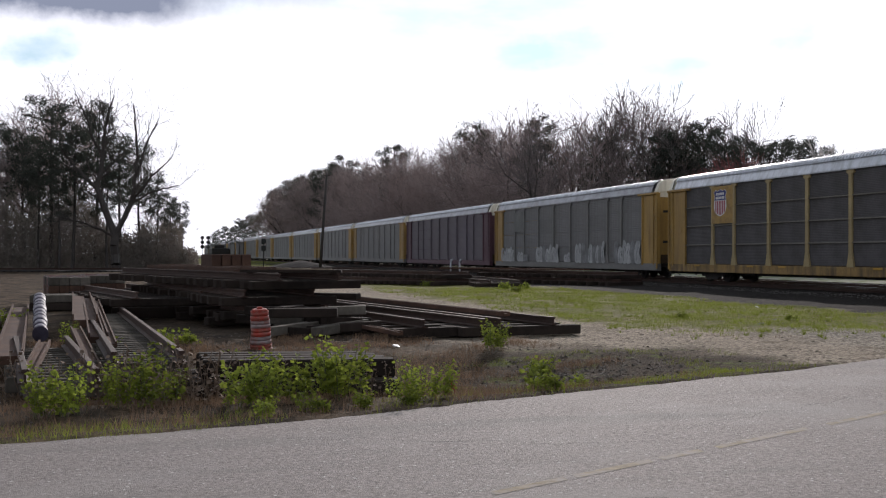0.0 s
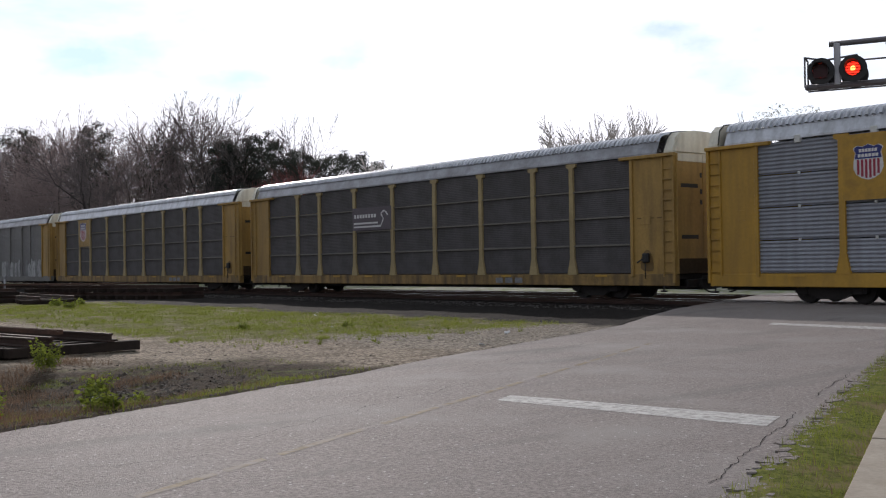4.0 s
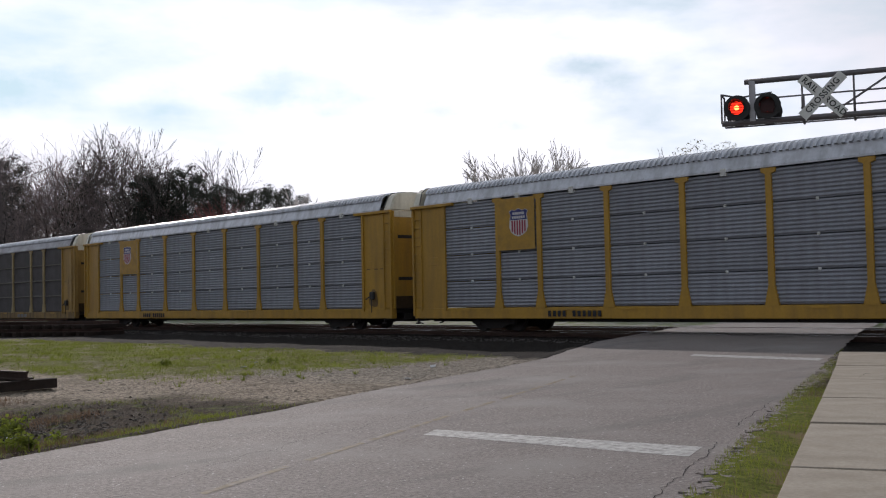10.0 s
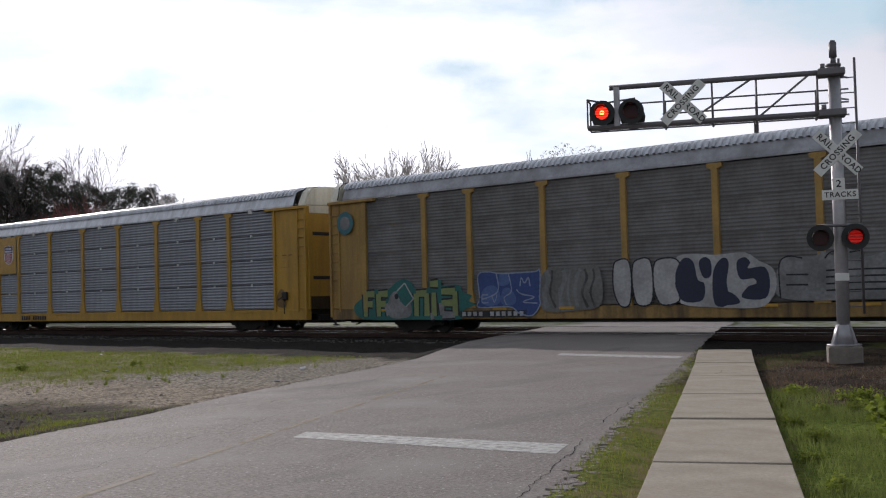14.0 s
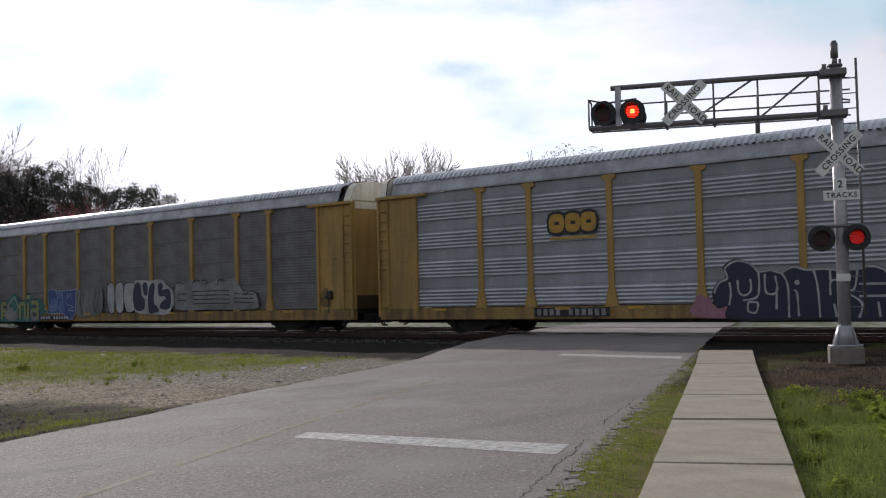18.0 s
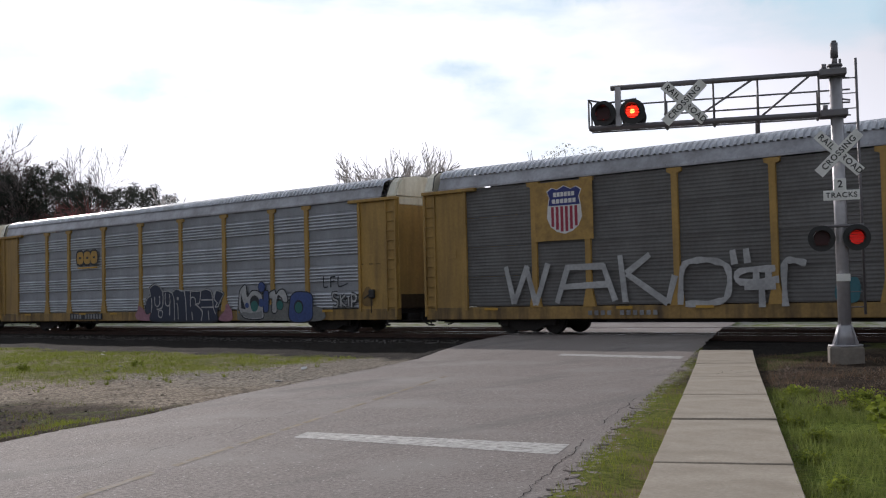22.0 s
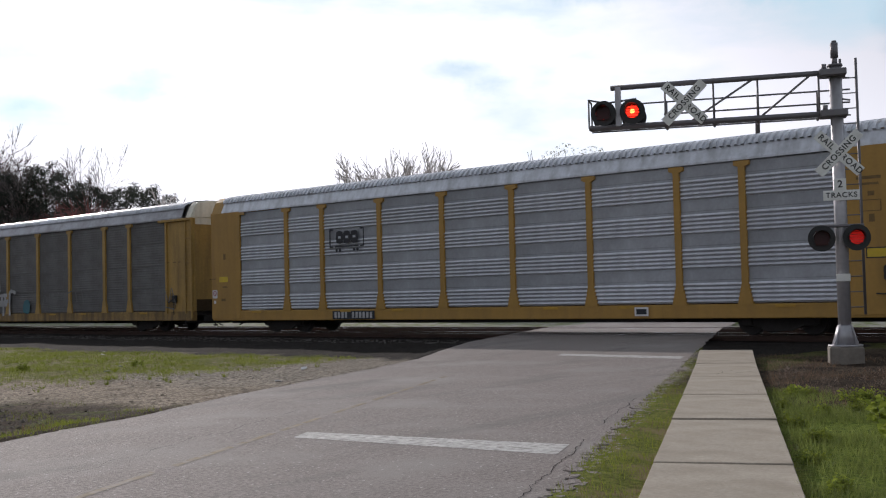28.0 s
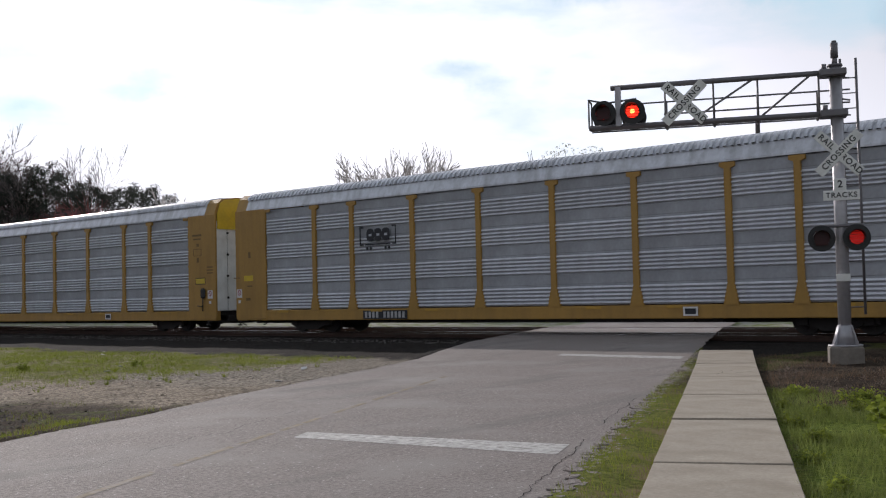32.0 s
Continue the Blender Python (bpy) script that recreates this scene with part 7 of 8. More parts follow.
    for x, y, h in ((51.8, 34.1, 10.2), (52.6, 32.8, 10.0)):
        plant("budding_tree", BUDDING, x, y, h, rnd.uniform(0, 360), "small round tree with first pale leaves", "trees beyond the crossing")


build_woods()


def thicket(name, label, stretches, seed, material):
    """Brush under the trees: a mass of crossed twigs."""
    rnd = random.Random(seed)
    co, faces = [], []
    for x0, y0, x1, y1, h, count, depth in stretches:
        for _ in range(count):
            k = rnd.random()
            x, y = x0 + (x1 - x0) * k, y0 + (y1 - y0) * k
            s = math.hypot(x, y)
            b = 1 + rnd.uniform(0, depth) / s
            lump = 0.7 + 0.7 * noise.noise((x * 0.22, y * 0.22, 2)) + 0.5 * noise.noise((x * 0.8 * b, y * 0.8 * b, 5))
            p = Vector((x * b, y * b, rnd.random() ** 1.3 * h * max(0.15, lump)))
            a = Vector((rnd.gauss(0, 0.6), rnd.gauss(0, 0.6), rnd.gauss(0.3, 0.7))) * rnd.uniform(0.12, 0.45)
            w = a.orthogonal().normalized() * rnd.uniform(0.03, 0.10)
            w.rotate(Matrix.Rotation(rnd.uniform(0, 6.28), 3, a.normalized()))
            i = len(co)
            co += [p - a, p + w, p + a]
            faces.append((i, i + 1, i + 2))
    ob = new(name, pydata(name, co, faces, material))
    return tagged(ob, label, "undergrowth", kind="stuff")


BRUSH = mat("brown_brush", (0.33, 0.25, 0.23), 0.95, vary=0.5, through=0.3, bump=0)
# darker copy of the same brush, the grove's shade put into its colour
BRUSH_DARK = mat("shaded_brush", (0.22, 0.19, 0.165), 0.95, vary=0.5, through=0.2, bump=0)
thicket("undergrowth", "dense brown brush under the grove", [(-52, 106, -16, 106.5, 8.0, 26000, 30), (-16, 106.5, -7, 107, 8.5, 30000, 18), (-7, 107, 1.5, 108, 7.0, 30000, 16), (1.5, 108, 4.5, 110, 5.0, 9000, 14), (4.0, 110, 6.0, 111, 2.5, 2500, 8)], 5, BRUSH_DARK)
thicket("undergrowth", "dense brown brush under the woods", [(30, 250, 38, 186, 8, 16000, 10), (38, 186, 42, 134, 8, 22000, 10), (42, 134, 50, 104, 8.5, 24000, 9), (50, 104, 58, 92, 8.5, 20000, 8), (58, 92, 65, 91, 8, 12000, 8)], 6, BRUSH)
# ---- track panels, timber and other things in the yard ----
PALE_TIE = mat("sun_bleached_tie", (0.11, 0.095, 0.08), 0.95, vary=0.4, per_object=0.3, spec=0.15)
BEAM_RUST = mat("rusty_beam", (0.095, 0.052, 0.036), 0.85, 0.0, spec=0.2, vary=0.3, dirt=(0.06, 0.035, 0.03), dirt_amount=0.7, per_object=0.2)
BOARD = mat("weathered_board", (0.16, 0.12, 0.085), 0.9, spec=0.2, vary=0.35, per_object=0.2)
ORANGE = mat("orange_plastic", (0.36, 0.042, 0.024), 0.65, vary=0.35, scale=40, dirt=(0.17, 0.10, 0.08), dirt_amount=0.8)
REFLECT = mat("grubby_white_band", (0.25, 0.20, 0.195), 0.65, vary=0.35, scale=44, dirt=(0.27, 0.06, 0.04), dirt_amount=0.6)
TARP = mat("dark_wrap", (0.05, 0.042, 0.065), 0.5, 0.0, vary=0.4, bump=0.5, spec=0.3)


def panel_matrix(a, b, z, lean=0.0):
    """A pose at a that runs along Y towards b."""
    ang = math.degrees(math.atan2(b[1] - a[1], b[0] - a[0])) - 90
    return pose(a[0], a[1], z, lean, 0, ang)


def track_panel(a, b, z, ties, label, tie_material=None, lean=0.0, gauge=1.51, rails=2, half=1.28):
    root = thing("track_panel", panel_matrix(a, b, z, lean), label, "track panel", "track panels in the yard")
    length = math.dist(a, b)
    for i in range(rails):
        s = (i - (rails - 1) / 2) * gauge / max(1, rails - 1)
        ob = put("rail", cached(("yard_rail", round(length, 1)), lambda: mesh_of(rail_bm(length, False), RUST, "rail")), root, pose(s, random.uniform(-0.25, 0.25), 0.34))
    bm_key = ("yard_tie", (tie_material or TIE).name, half)

    def make():
        bm = bmesh.new()
        box(bm, -half, half, -0.11 if half > 1 else -0.06, 0.11 if half > 1 else 0.06, 0.0, 0.175, 0.012)
        return mesh_of(bm, tie_material or TIE, "tie")
    for i in range(ties):
        y = 0.3 + (length - 0.6) * i / max(1, ties - 1)
        put("tie", cached(bm_key, make), root, pose(random.uniform(-0.12, 0.12), y, 0, 0, 0, random.uniform(-3, 3)))
    return root


def timber(a, b, z, w, h, label, material=None, kind="timber_baulk", group="", tilt=0.0):
    """A squared timber or beam from a to b."""
    length = math.dist(a, b)
    bm = bmesh.new()
    box(bm, -w / 2, w / 2, 0, length, 0, h, min(w, h) * 0.08)
    for v in bm.verts:
        v.co += Vector((noise.noise(v.co * 3) * 0.012, 0, noise.noise(v.co * 2 + Vector((5, 0, 0))) * 0.012))
    ob = new(kind, mesh_of(bm, material or TIE, kind))
    ob.matrix_world = panel_matrix(a, b, z, tilt)
    return tagged(ob, label, kind.replace("_", " "), group)


def channel(a, za, b, zb, w, label):
    """A rusty rolled beam with upstanding flanges."""
    length = math.dist((*a, za), (*b, zb))
    bm = bmesh.new()
    t = 0.025
    prism(bm, [(-w / 2, 0), (w / 2, 0), (w / 2, w * 0.55), (w / 2 - t, w * 0.55), (w / 2 - t, w * 0.32), (-w / 2 + t, w * 0.32), (-w / 2 + t, w * 0.55), (-w / 2, w * 0.55)], length, "y", 0)
    ob = new("steel_beam", mesh_of(bm, BEAM_RUST, "steel_beam"))
    lean = math.degrees(math.atan2(zb - za, math.dist(a, b)))
    ob.matrix_world = panel_matrix(a, b, za, lean)
    return tagged(ob, label, "steel beam", "beams in the yard")


def build_yard():
    g = -0.2
    # main stack of lifted track panels
    A, B = Vector((0.75, 33.0)), Vector((3.2, 22.6))
    for i, (da, db) in enumerate((((0.0, 0.0), (0.0, 0.0)), ((0.35, 0.3), (-0.25, 0.1)), ((-0.4, 0.1), (0.35, -0.2)))):
        track_panel(A + Vector(da), B + Vector(db), g + 0.12 + i * 0.345, 17, "rusty track panel in a stack, rails spiked to dark ties")
    # crossed timbers under and beside it
    for i in range(9):
        k = i / 8
        p = A.lerp(B, 0.1 + 0.85 * k)
        timber((p.x - 1.35, p.y - 0.5), (p.x + 1.2, p.y + 0.3), g + (0.0 if i % 2 else 0.18), 0.24, 0.18, "dark creosoted tie under the stack", group="ties in the yard")
    # loose pile on top and a block of short ties
    for i in range(4):
        timber((1.75 + 0.25 * i, 28.6), (1.95 + 0.25 * i, 27.4), 0.94, 0.23, 0.40, "short brown tie block on the stack", BEAM_RUST, "tie_block", "tie blocks")
    for i in range(6):
        timber((2.5 + 0.16 * i, 26.6 - 0.5 * i), (3.4 + 0.16 * i, 26.2 - 0.5 * i), 0.94 + 0.02 * (i % 2), 0.16, 0.06, "loose board on the stack", BOARD, "loose_board", "boards on the stack")
    for i in range(3):
        channel((0.4 + 0.3 * i, 32.4), 0.95 + 0.01 * i, (2.2 + 0.4 * i, 24.5), 0.95 + 0.01 * i, 0.16, "rusty loose rail on the stack")
    timber((2.2, 23.6), (4.3, 23.0), 0.95, 0.3, 0.06, "flat dark plank over the stack end", kind="plank")
    timber((4.0, 25.2), (5.0, 24.6), 0.30, 0.32, 0.14, "dark plank beside the stack", kind="plank")
    # skewed panel beside the stack
    track_panel((-1.0, 35.0), (0.75, 25.4), g + 0.28, 15, "track panel lying askew on timbers", lean=0.4)
    for i in range(4):
        timber((-1.8 + 0.42 * i, 33.6 - 2.3 * i), (0.5 + 0.42 * i, 34.0 - 2.3 * i), g, 0.24, 0.27, "dark tie under the skewed panel", group="ties in the yard")
    # flat panel towards the drive
    track_panel((4.8, 32.5), (7.1, 19.2), g, 22, "track panel flat on the dirt with long rails")
    track_panel((4.0, 31.0), (5.9, 19.3), g, 16, "second panel flat on the ground", rails=2)
    channel((5.2, 30.5), 0.16, (6.9, 19.6), 0.16, 0.15, "loose rusty rail on the flat panel")
    channel((3.3, 24.2), 0.02, (4.6, 18.9), -0.12, 0.14, "loose rusty rail end on the dirt")
    # heap of ties by the stack end
    rnd = random.Random(9)
    for i in range(22):
        x, y = rnd.uniform(2.7, 4.1), rnd.uniform(20.2, 22.0)
        a = rnd.uniform(-0.5, 0.9)
        L = rnd.uniform(0.35, 0.85)
        timber((x - L * math.cos(a), y - L * math.sin(a)), (x + L * math.cos(a), y + L * math.sin(a)), g + rnd.choice((0.0, 0.17, 0.34)), 0.23, 0.17, "weathered tie in a jumbled heap", TIE if i % 3 else PALE_TIE, "old_tie", "heap of old ties", rnd.uniform(-4, 4))
    # banded bundles behind
    for x, y, n in ((-2.0, 34.2, 3), (-1.05, 36.6, 3)):
        root = thing("tie_bundle", pose(x, y, g + 0.12, 0, 0, 8), "strapped bundle of brown timber ties", "timber bundle", "tie bundles")
        for r in range(3):
            for k in range(4):
                bm = bmesh.new()
                box(bm, -0.58 + 0.29 * k, -0.30 + 0.29 * k, -1.2, 1.2, 0.25 * r, 0.25 * r + 0.24, 0.012)
                part("tie", bm, BEAM_RUST if r < 2 else PALE_TIE, root)
        for yy in (-0.7, 0.7):
            bm = bmesh.new()
            box(bm, -0.6, 0.6, yy - 0.03, yy + 0.03, -0.005, 0.765)
            part("strap", bm, REFLECT, root, "pale steel strap")
        for yy in (-0.9, 0.9):
            bm = bmesh.new()
            box(bm, -0.62, 0.62, yy - 0.1, yy + 0.1, -0.13, -0.007)
            part("bearer", bm, TIE, root)
    for i in range(4):
        timber((-2.75 + 0.0 * i, 31.0 + 0.33 * i), (-1.55, 31.15 + 0.33 * i), 0.02, 0.26, 0.2, "pale bleached tie on a low stack", PALE_TIE, "old_tie", "low stack of ties")
    for i in range(4):
        timber((-2.75 + 0.0 * i, 31.0 + 0.33 * i), (-1.55, 31.15 + 0.33 * i), g, 0.26, 0.21, "dark tie in a low stack", TIE, "old_tie", "low stack of ties")
    # beams strewn at the front
    channel((-2.45, 25.5), 0.05, (-1.52, 14.4), -0.05, 0.34, "long rusty channel beam on the ground")
    channel((-2.75, 25.0), 0.0, (-2.0, 15.0), -0.12, 0.14, "thin rusty rail on the ground")
    channel((-1.38, 30.0), 0.1, (-0.88, 20.6), 0.0, 0.44, "broad rusty beam on the ground")
    channel((-1.0, 26.0), 0.05, (-0.55, 17.6), -0.05, 0.30, "rusty beam with a cut end")
    channel((-0.98, 28.0), 0.22, (-0.33, 16.4), -0.02, 0.15, "long bent rusty rail")
    channel((-0.95, 18.8), 0.05, (-0.42, 13.4), -0.16, 0.17, "short rusty beam end")
    channel((-1.25, 16.4), 0.02, (-1.2, 12.9), -0.14, 0.16, "short rusty beam in the weeds")
    bm = bmesh.new()
    for i in range(10):
        tube(bm, (0, i * 0.54, 0.13), (0, (i + 1) * 0.54, 0.13), 0.12 + 0.01 * math.sin(i * 2), 0.12 + 0.01 * math.sin(i * 2 + 2), n=12)
    pipe = new("wrapped_pipe", mesh_of(bm, TARP, "wrapped_pipe"))
    pipe.matrix_world = panel_matrix((-1.95, 24.2), (-1.5, 18.8), 0.28, -4.2)
    tagged(pipe, "bent pipe in shiny dark wrapping", "pipe")
    track_panel((-0.75, 26.0), (0.15, 13.8), g, 34, "ladder-like panel of bleached ties in the weeds", PALE_TIE, gauge=0.8, half=0.5)
    track_panel((-1.35, 17.0), (-0.75, 12.0), g - 0.02, 14, "short panel of bleached ties in the weeds", PALE_TIE, gauge=0.7, half=0.42)
    # low timbers in the scrub by the road
    for i in range(5):
        timber((0.62, 12.7 + 0.30 * i), (2.0 + 0.04 * i, 12.78 + 0.28 * i), -0.36, 0.26, 0.24, "dark old timber lying in the scrub", TIE, "old_tie", "timbers in the scrub")
    for i in range(4):
        timber((0.75, 12.9 + 0.31 * i), (3.0 - 0.05 * i, 12.6 + 0.30 * i), -0.12, 0.27, 0.22, "long dark timber on top of others in the scrub", TIE, "old_tie", "timbers in the scrub")
    timber((2.0, 12.5), (3.0, 12.4), -0.36, 0.4, 0.24, "dark timber block in the scrub", TIE, "old_tie", "timbers in the scrub")
    # stacks further off along the grass
    for (a, b, n) in (((11.2, 61.5), (15.6, 52.0), 2), ((10.4, 58.8), (15.0, 54.0), 1), ((20.0, 60.0), (24.0, 49.5), 2)):
        for i in range(n):
            track_panel((a[0] + 0.2 * i, a[1]), (b[0], b[1] + 0.2 * i), g + 0.01 + 0.35 * i, 16, "dark track panel stacked beside the grass")
    track_panel((18.2, 61.0), (17.2, 49.2), g, 16, "old track panel lying in the grass")
    for i in range(3):
        channel((17.0 + i * 0.9, 60.0), 0.55, (22.5 + i * 0.3, 52.5), 0.55, 0.15, "loose rail on a far stack")
    bm = bmesh.new()
    for dx in (0, 0.7):
        tube(bm, (dx, 0, 0), (dx, 0, 1.0), 0.07, n=8)
        tube(bm, (dx, 0, 1.0), (dx + 0.1, 0, 1.25), 0.09, n=8)
    tube(bm, (-0.3, 0, 0.15), (1.1, 0, 0.15), 0.06, n=8)
    stand = new("switch_stand", mesh_of(bm, GALV, "switch_stand"))
    stand.matrix_world = pose(22.5, 76.5, -0.2)
    tagged(stand, "pale twin switch stand beside the track", "switch stand")


build_yard()


def build_drum():
    """A knocked-about drum that has sunk into the scrub and leans a little."""
    root = thing("traffic_drum", pose(2.02, 18.02, ground_z(2.02, 18.02) - 0.04, 4, -3, 0), "battered orange and white traffic drum", "traffic drum")
    prof = [(0.0, 0.185), (0.13, 0.18), (0.26, 0.168), (0.40, 0.158), (0.52, 0.15), (0.68, 0.14)]

    def dent(bm):
        for v in bm.verts:
            k = 1 + 0.16 * noise.noise((v.co.x * 5, v.co.y * 5, v.co.z * 4 + 3)) - 0.10 * smooth(0.05, 0.16, -v.co.y) * smooth(0.3, 0.45, v.co.z) * (1 - smooth(0.5, 0.62, v.co.z))
            v.co.x, v.co.y = v.co.x * k, v.co.y * k

    for i, ((a, r0), (b, r1)) in enumerate(zip(prof, prof[1:])):
        bm = bmesh.new()
        tube(bm, (0, 0, a), (0, 0, (a + b) / 2), r0, (r0 + r1) / 2, n=28)
        tube(bm, (0, 0, (a + b) / 2), (0, 0, b - 0.008), (r0 + r1) / 2, r1, n=28)
        tube(bm, (0, 0, b - 0.008), (0, 0, b), r1 + 0.006, n=28)
        dent(bm)
        part("band", bm, ORANGE if i % 2 == 0 else REFLECT, root, "orange band" if i % 2 == 0 else "grubby white reflective band")
    bm = bmesh.new()
    tube(bm, (0, 0, 0.68), (0, 0, 0.71), 0.135, 0.11, n=28)
    box(bm, -0.05, 0.05, -0.02, 0.02, 0.71, 0.745, 0.01)
    dent(bm)
    part("lid_handle", bm, ORANGE, root)
    bm = bmesh.new()
    tube(bm, (0, 0, -0.02), (0, 0, 0.03), 0.24, 0.22, n=24)
    part("rubber_base", bm, BLACK, root)


build_drum()


def build_flag():
    bm = bmesh.new()
    tube(bm, (0, 0, 0), (0, 0, 0.2), 0.006, n=6)
    prism(bm, [(0, 0.05), (0.07, 0.03), (0.05, 0.1), (0.01, 0.2)], 0.05, "y", -0.025)
    ob = new("marker_flag", mesh_of(bm, ORANGE, "marker_flag"))
    ob.matrix_world = pose(3.91, 13.24, ground_z(3.91, 13.24) - 0.01)
    tagged(ob, "small orange utility marker flag in the dirt", "marker flag")


build_flag()


def build_poles():
    bm = bmesh.new()
    tube(bm, (0, 0, -0.3), (0.7, 0, 10.2), 0.17, 0.11, n=10)
    root = thing("utility_pole", pose(18.8, 113, -0.2), "dark wooden utility pole without wires", "utility pole")
    part("pole", bm, BARK, root)
    bm = bmesh.new()
    box(bm, 0.35, 1.05, -0.08, 0.08, 9.9, 10.05)
    part("cap", bm, BARK, root)
    # pole and wires beyond the crossing
    root = thing("utility_pole", pose(49, 21.3, -0.2), "grey utility pole with crossarms beyond the crossing", "utility pole")
    bm = bmesh.new()
    tube(bm, (0, 0, -0.3), (0, 0, 9.55), 0.15, 0.11, n=10)
    part("pole", bm, BARK, root)
    for z in (5.6, 6.4, 7.2):
        bm = bmesh.new()
        box(bm, -0.08, 0.08, -0.7, 0.7, z, z + 0.1)
        part("crossarm", bm, BARK, root)
        for y in (-0.6, 0.6):
            bm = bmesh.new()
            tube(bm, (0, y, z + 0.1), (0, y, z + 0.25), 0.04, n=6)
            part("insulator", bm, GALV, root)
    # far line-side signals
    for x, y, h in ((13.4, 229.6, 5.2), (14.6, 229.5, 5.2)):
        root = thing("rail_signal", pose(x, y, -0.2), "far black three-lamp railway signal", "rail signal", "railway signals")
        bm = bmesh.new()
        tube(bm, (0, 0, 0), (0, 0, h), 0.07, n=8)
        part("mast", bm, BLACK, root)
        for k in range(3):
            bm = bmesh.new()
            tube(bm, (0, -0.1, h - 0.15 - 0.95 * k), (0, 0.1, h - 0.15 - 0.95 * k), 0.42, n=16)
            part("disc", bm, BLACK, root)
    root = thing("rail_signal", pose(14.7, 129.2, -0.2), "dark two-headed railway signal beside the train", "rail signal", "railway signals")
    bm = bmesh.new()
    tube(bm, (0, 0, 0), (0, 0, 3.3), 0.06, n=8)
    part("mast", bm, BLACK, root)
    for z in (3.15, 2.3):
        bm = bmesh.new()
        box(bm, -0.28, 0.28, -0.15, 0.15, z - 0.32, z + 0.32, 0.08)
        part("head", bm, BLACK, root)
    bm = bmesh.new()
    tube(bm, (-0.3, 0, 3.3), (-0.95, 0, 4.3), 0.025, n=6)
    part("arm", bm, GALV, root)


build_poles()


def build_far_buildings():
    STEELBLUE = mat("pale_blue_cladding", (0.35, 0.42, 0.52), 0.6, vary=0.15)
    root = thing("warehouse", pose(4.5, 330, -0.2), "far pale blue low warehouse beside the line", "warehouse")
    bm = bmesh.new()
    box(bm, -13, 6.5, 0, 30, 0, 4.2)
    part("wall", bm, STEELBLUE, root)
    bm = bmesh.new()
    box(bm, -13.5, 7, -0.5, 30.5, 4.2, 4.8)
    part("roof", bm, GALV, root)
    for i in range(5):
        bm = bmesh.new()
        box(bm, -11 + 3.4 * i, -9.2 + 3.4 * i, -0.08, 0.0, 1.2, 2.6)
        part("window", bm, SHIELD_WHITE if i % 2 else GALV_DARK, root)
    root = thing("locomotive", pose(22.5, 300, 0), "far dark diesel engine beside the train", "locomotive")
    bm = bmesh.new()
    box(bm, -2.4, 2.4, 0, 14, 0.5, 3.1, 0.2)
    part("hood", bm, STEEL_DARK, root)
    bm = bmesh.new()
    box(bm, -1.4, 1.4, 4, 8, 3.1, 4.0, 0.15)
    part("cab", bm, STEEL_DARK, root)
    # house glimpsed beyond the crossing
    root = thing("house", pose(70, 24.2, -0.2, 0, 0, 15), "pale low house beyond the crossing", "house")
    bm = bmesh.new()
    box(bm, -4, 4, -6, 6, 0, 2.8)
    part("wall", bm, WHITE, root)
    bm = bmesh.new()
    prism(bm, [(-4.5, 2.8), (4.5, 2.8), (0, 4.6)], 13, "y", -6.5)
    part("roof", bm, GALV_DARK, root)
    for y in (-3.5, 0, 3.2):
        bm = bmesh.new()
        box(bm, -4.05, -4.0, y - 0.6, y + 0.6, 0.9, 2.2)
        part("window", bm, BLACK, root)
    # gravel heap beside the line
    bm = bmesh.new()
    n = 24
    top = bm.verts.new((0, 0, 1.0))
    ring = []
    for k, (r, z) in enumerate(((1.6, 0.7), (3.4, 0.3), (4.6, 0.0))):
        ring.append([bm.verts.new((r * (1 + 0.15 * noise.noise((i, k, 0))) * math.cos(i * math.tau / n), 0.7 * r * math.sin(i * math.tau / n), z)) for i in range(n)])
    for i in range(n):
        j = (i + 1) % n
        bm.faces.new((top, ring[0][i], ring[0][j]))
        for a, b in zip(ring, ring[1:]):
            bm.faces.new((a[i], b[i], b[j], a[j]))
    ob = new("spoil_mound", mesh_of(bm, BALLAST, "gravel_heap", True))
    ob.matrix_world = pose(17.2, 116, -0.24)
    tagged(ob, "low grey gravel heap beside the track", "gravel heap")


build_far_buildings()
# ---- weeds and grass ----
WEED_STEM = mat("weed_stem", (0.10, 0.12, 0.04), 0.8, vary=0.3)
DRY_STEM = mat("dry_stem", (0.16, 0.11, 0.08), 0.9, vary=0.4)
GRASS = mat("grass_blade", (0.185, 0.215, 0.03), 0.7, vary=0.4, through=0.5, bump=0)
GRASS_LUSH = mat("lush_grass_blade", (0.175, 0.21, 0.052), 0.8, vary=0.5, through=0.45, bump=0)
GRASS_DRY = mat("dry_grass_blade", (0.18, 0.118, 0.078), 0.85, vary=0.4, through=0.4, bump=0)


def leaf(co, faces, p, d, up, size):
    """A folded pointed leaf of two halves."""
    d = d.normalized()
    s = d.cross(up).normalized() * size * 0.45
    drop = up * size * 0.08
    i = len(co)
    co += [p, p + d * size * 0.45 + s + drop, p + d * size, p + d * size * 0.45 - s + drop, p + d * size * 0.5]
    faces += [(i, i + 1, i + 2, i + 4), (i, i + 4, i + 2, i + 3)]


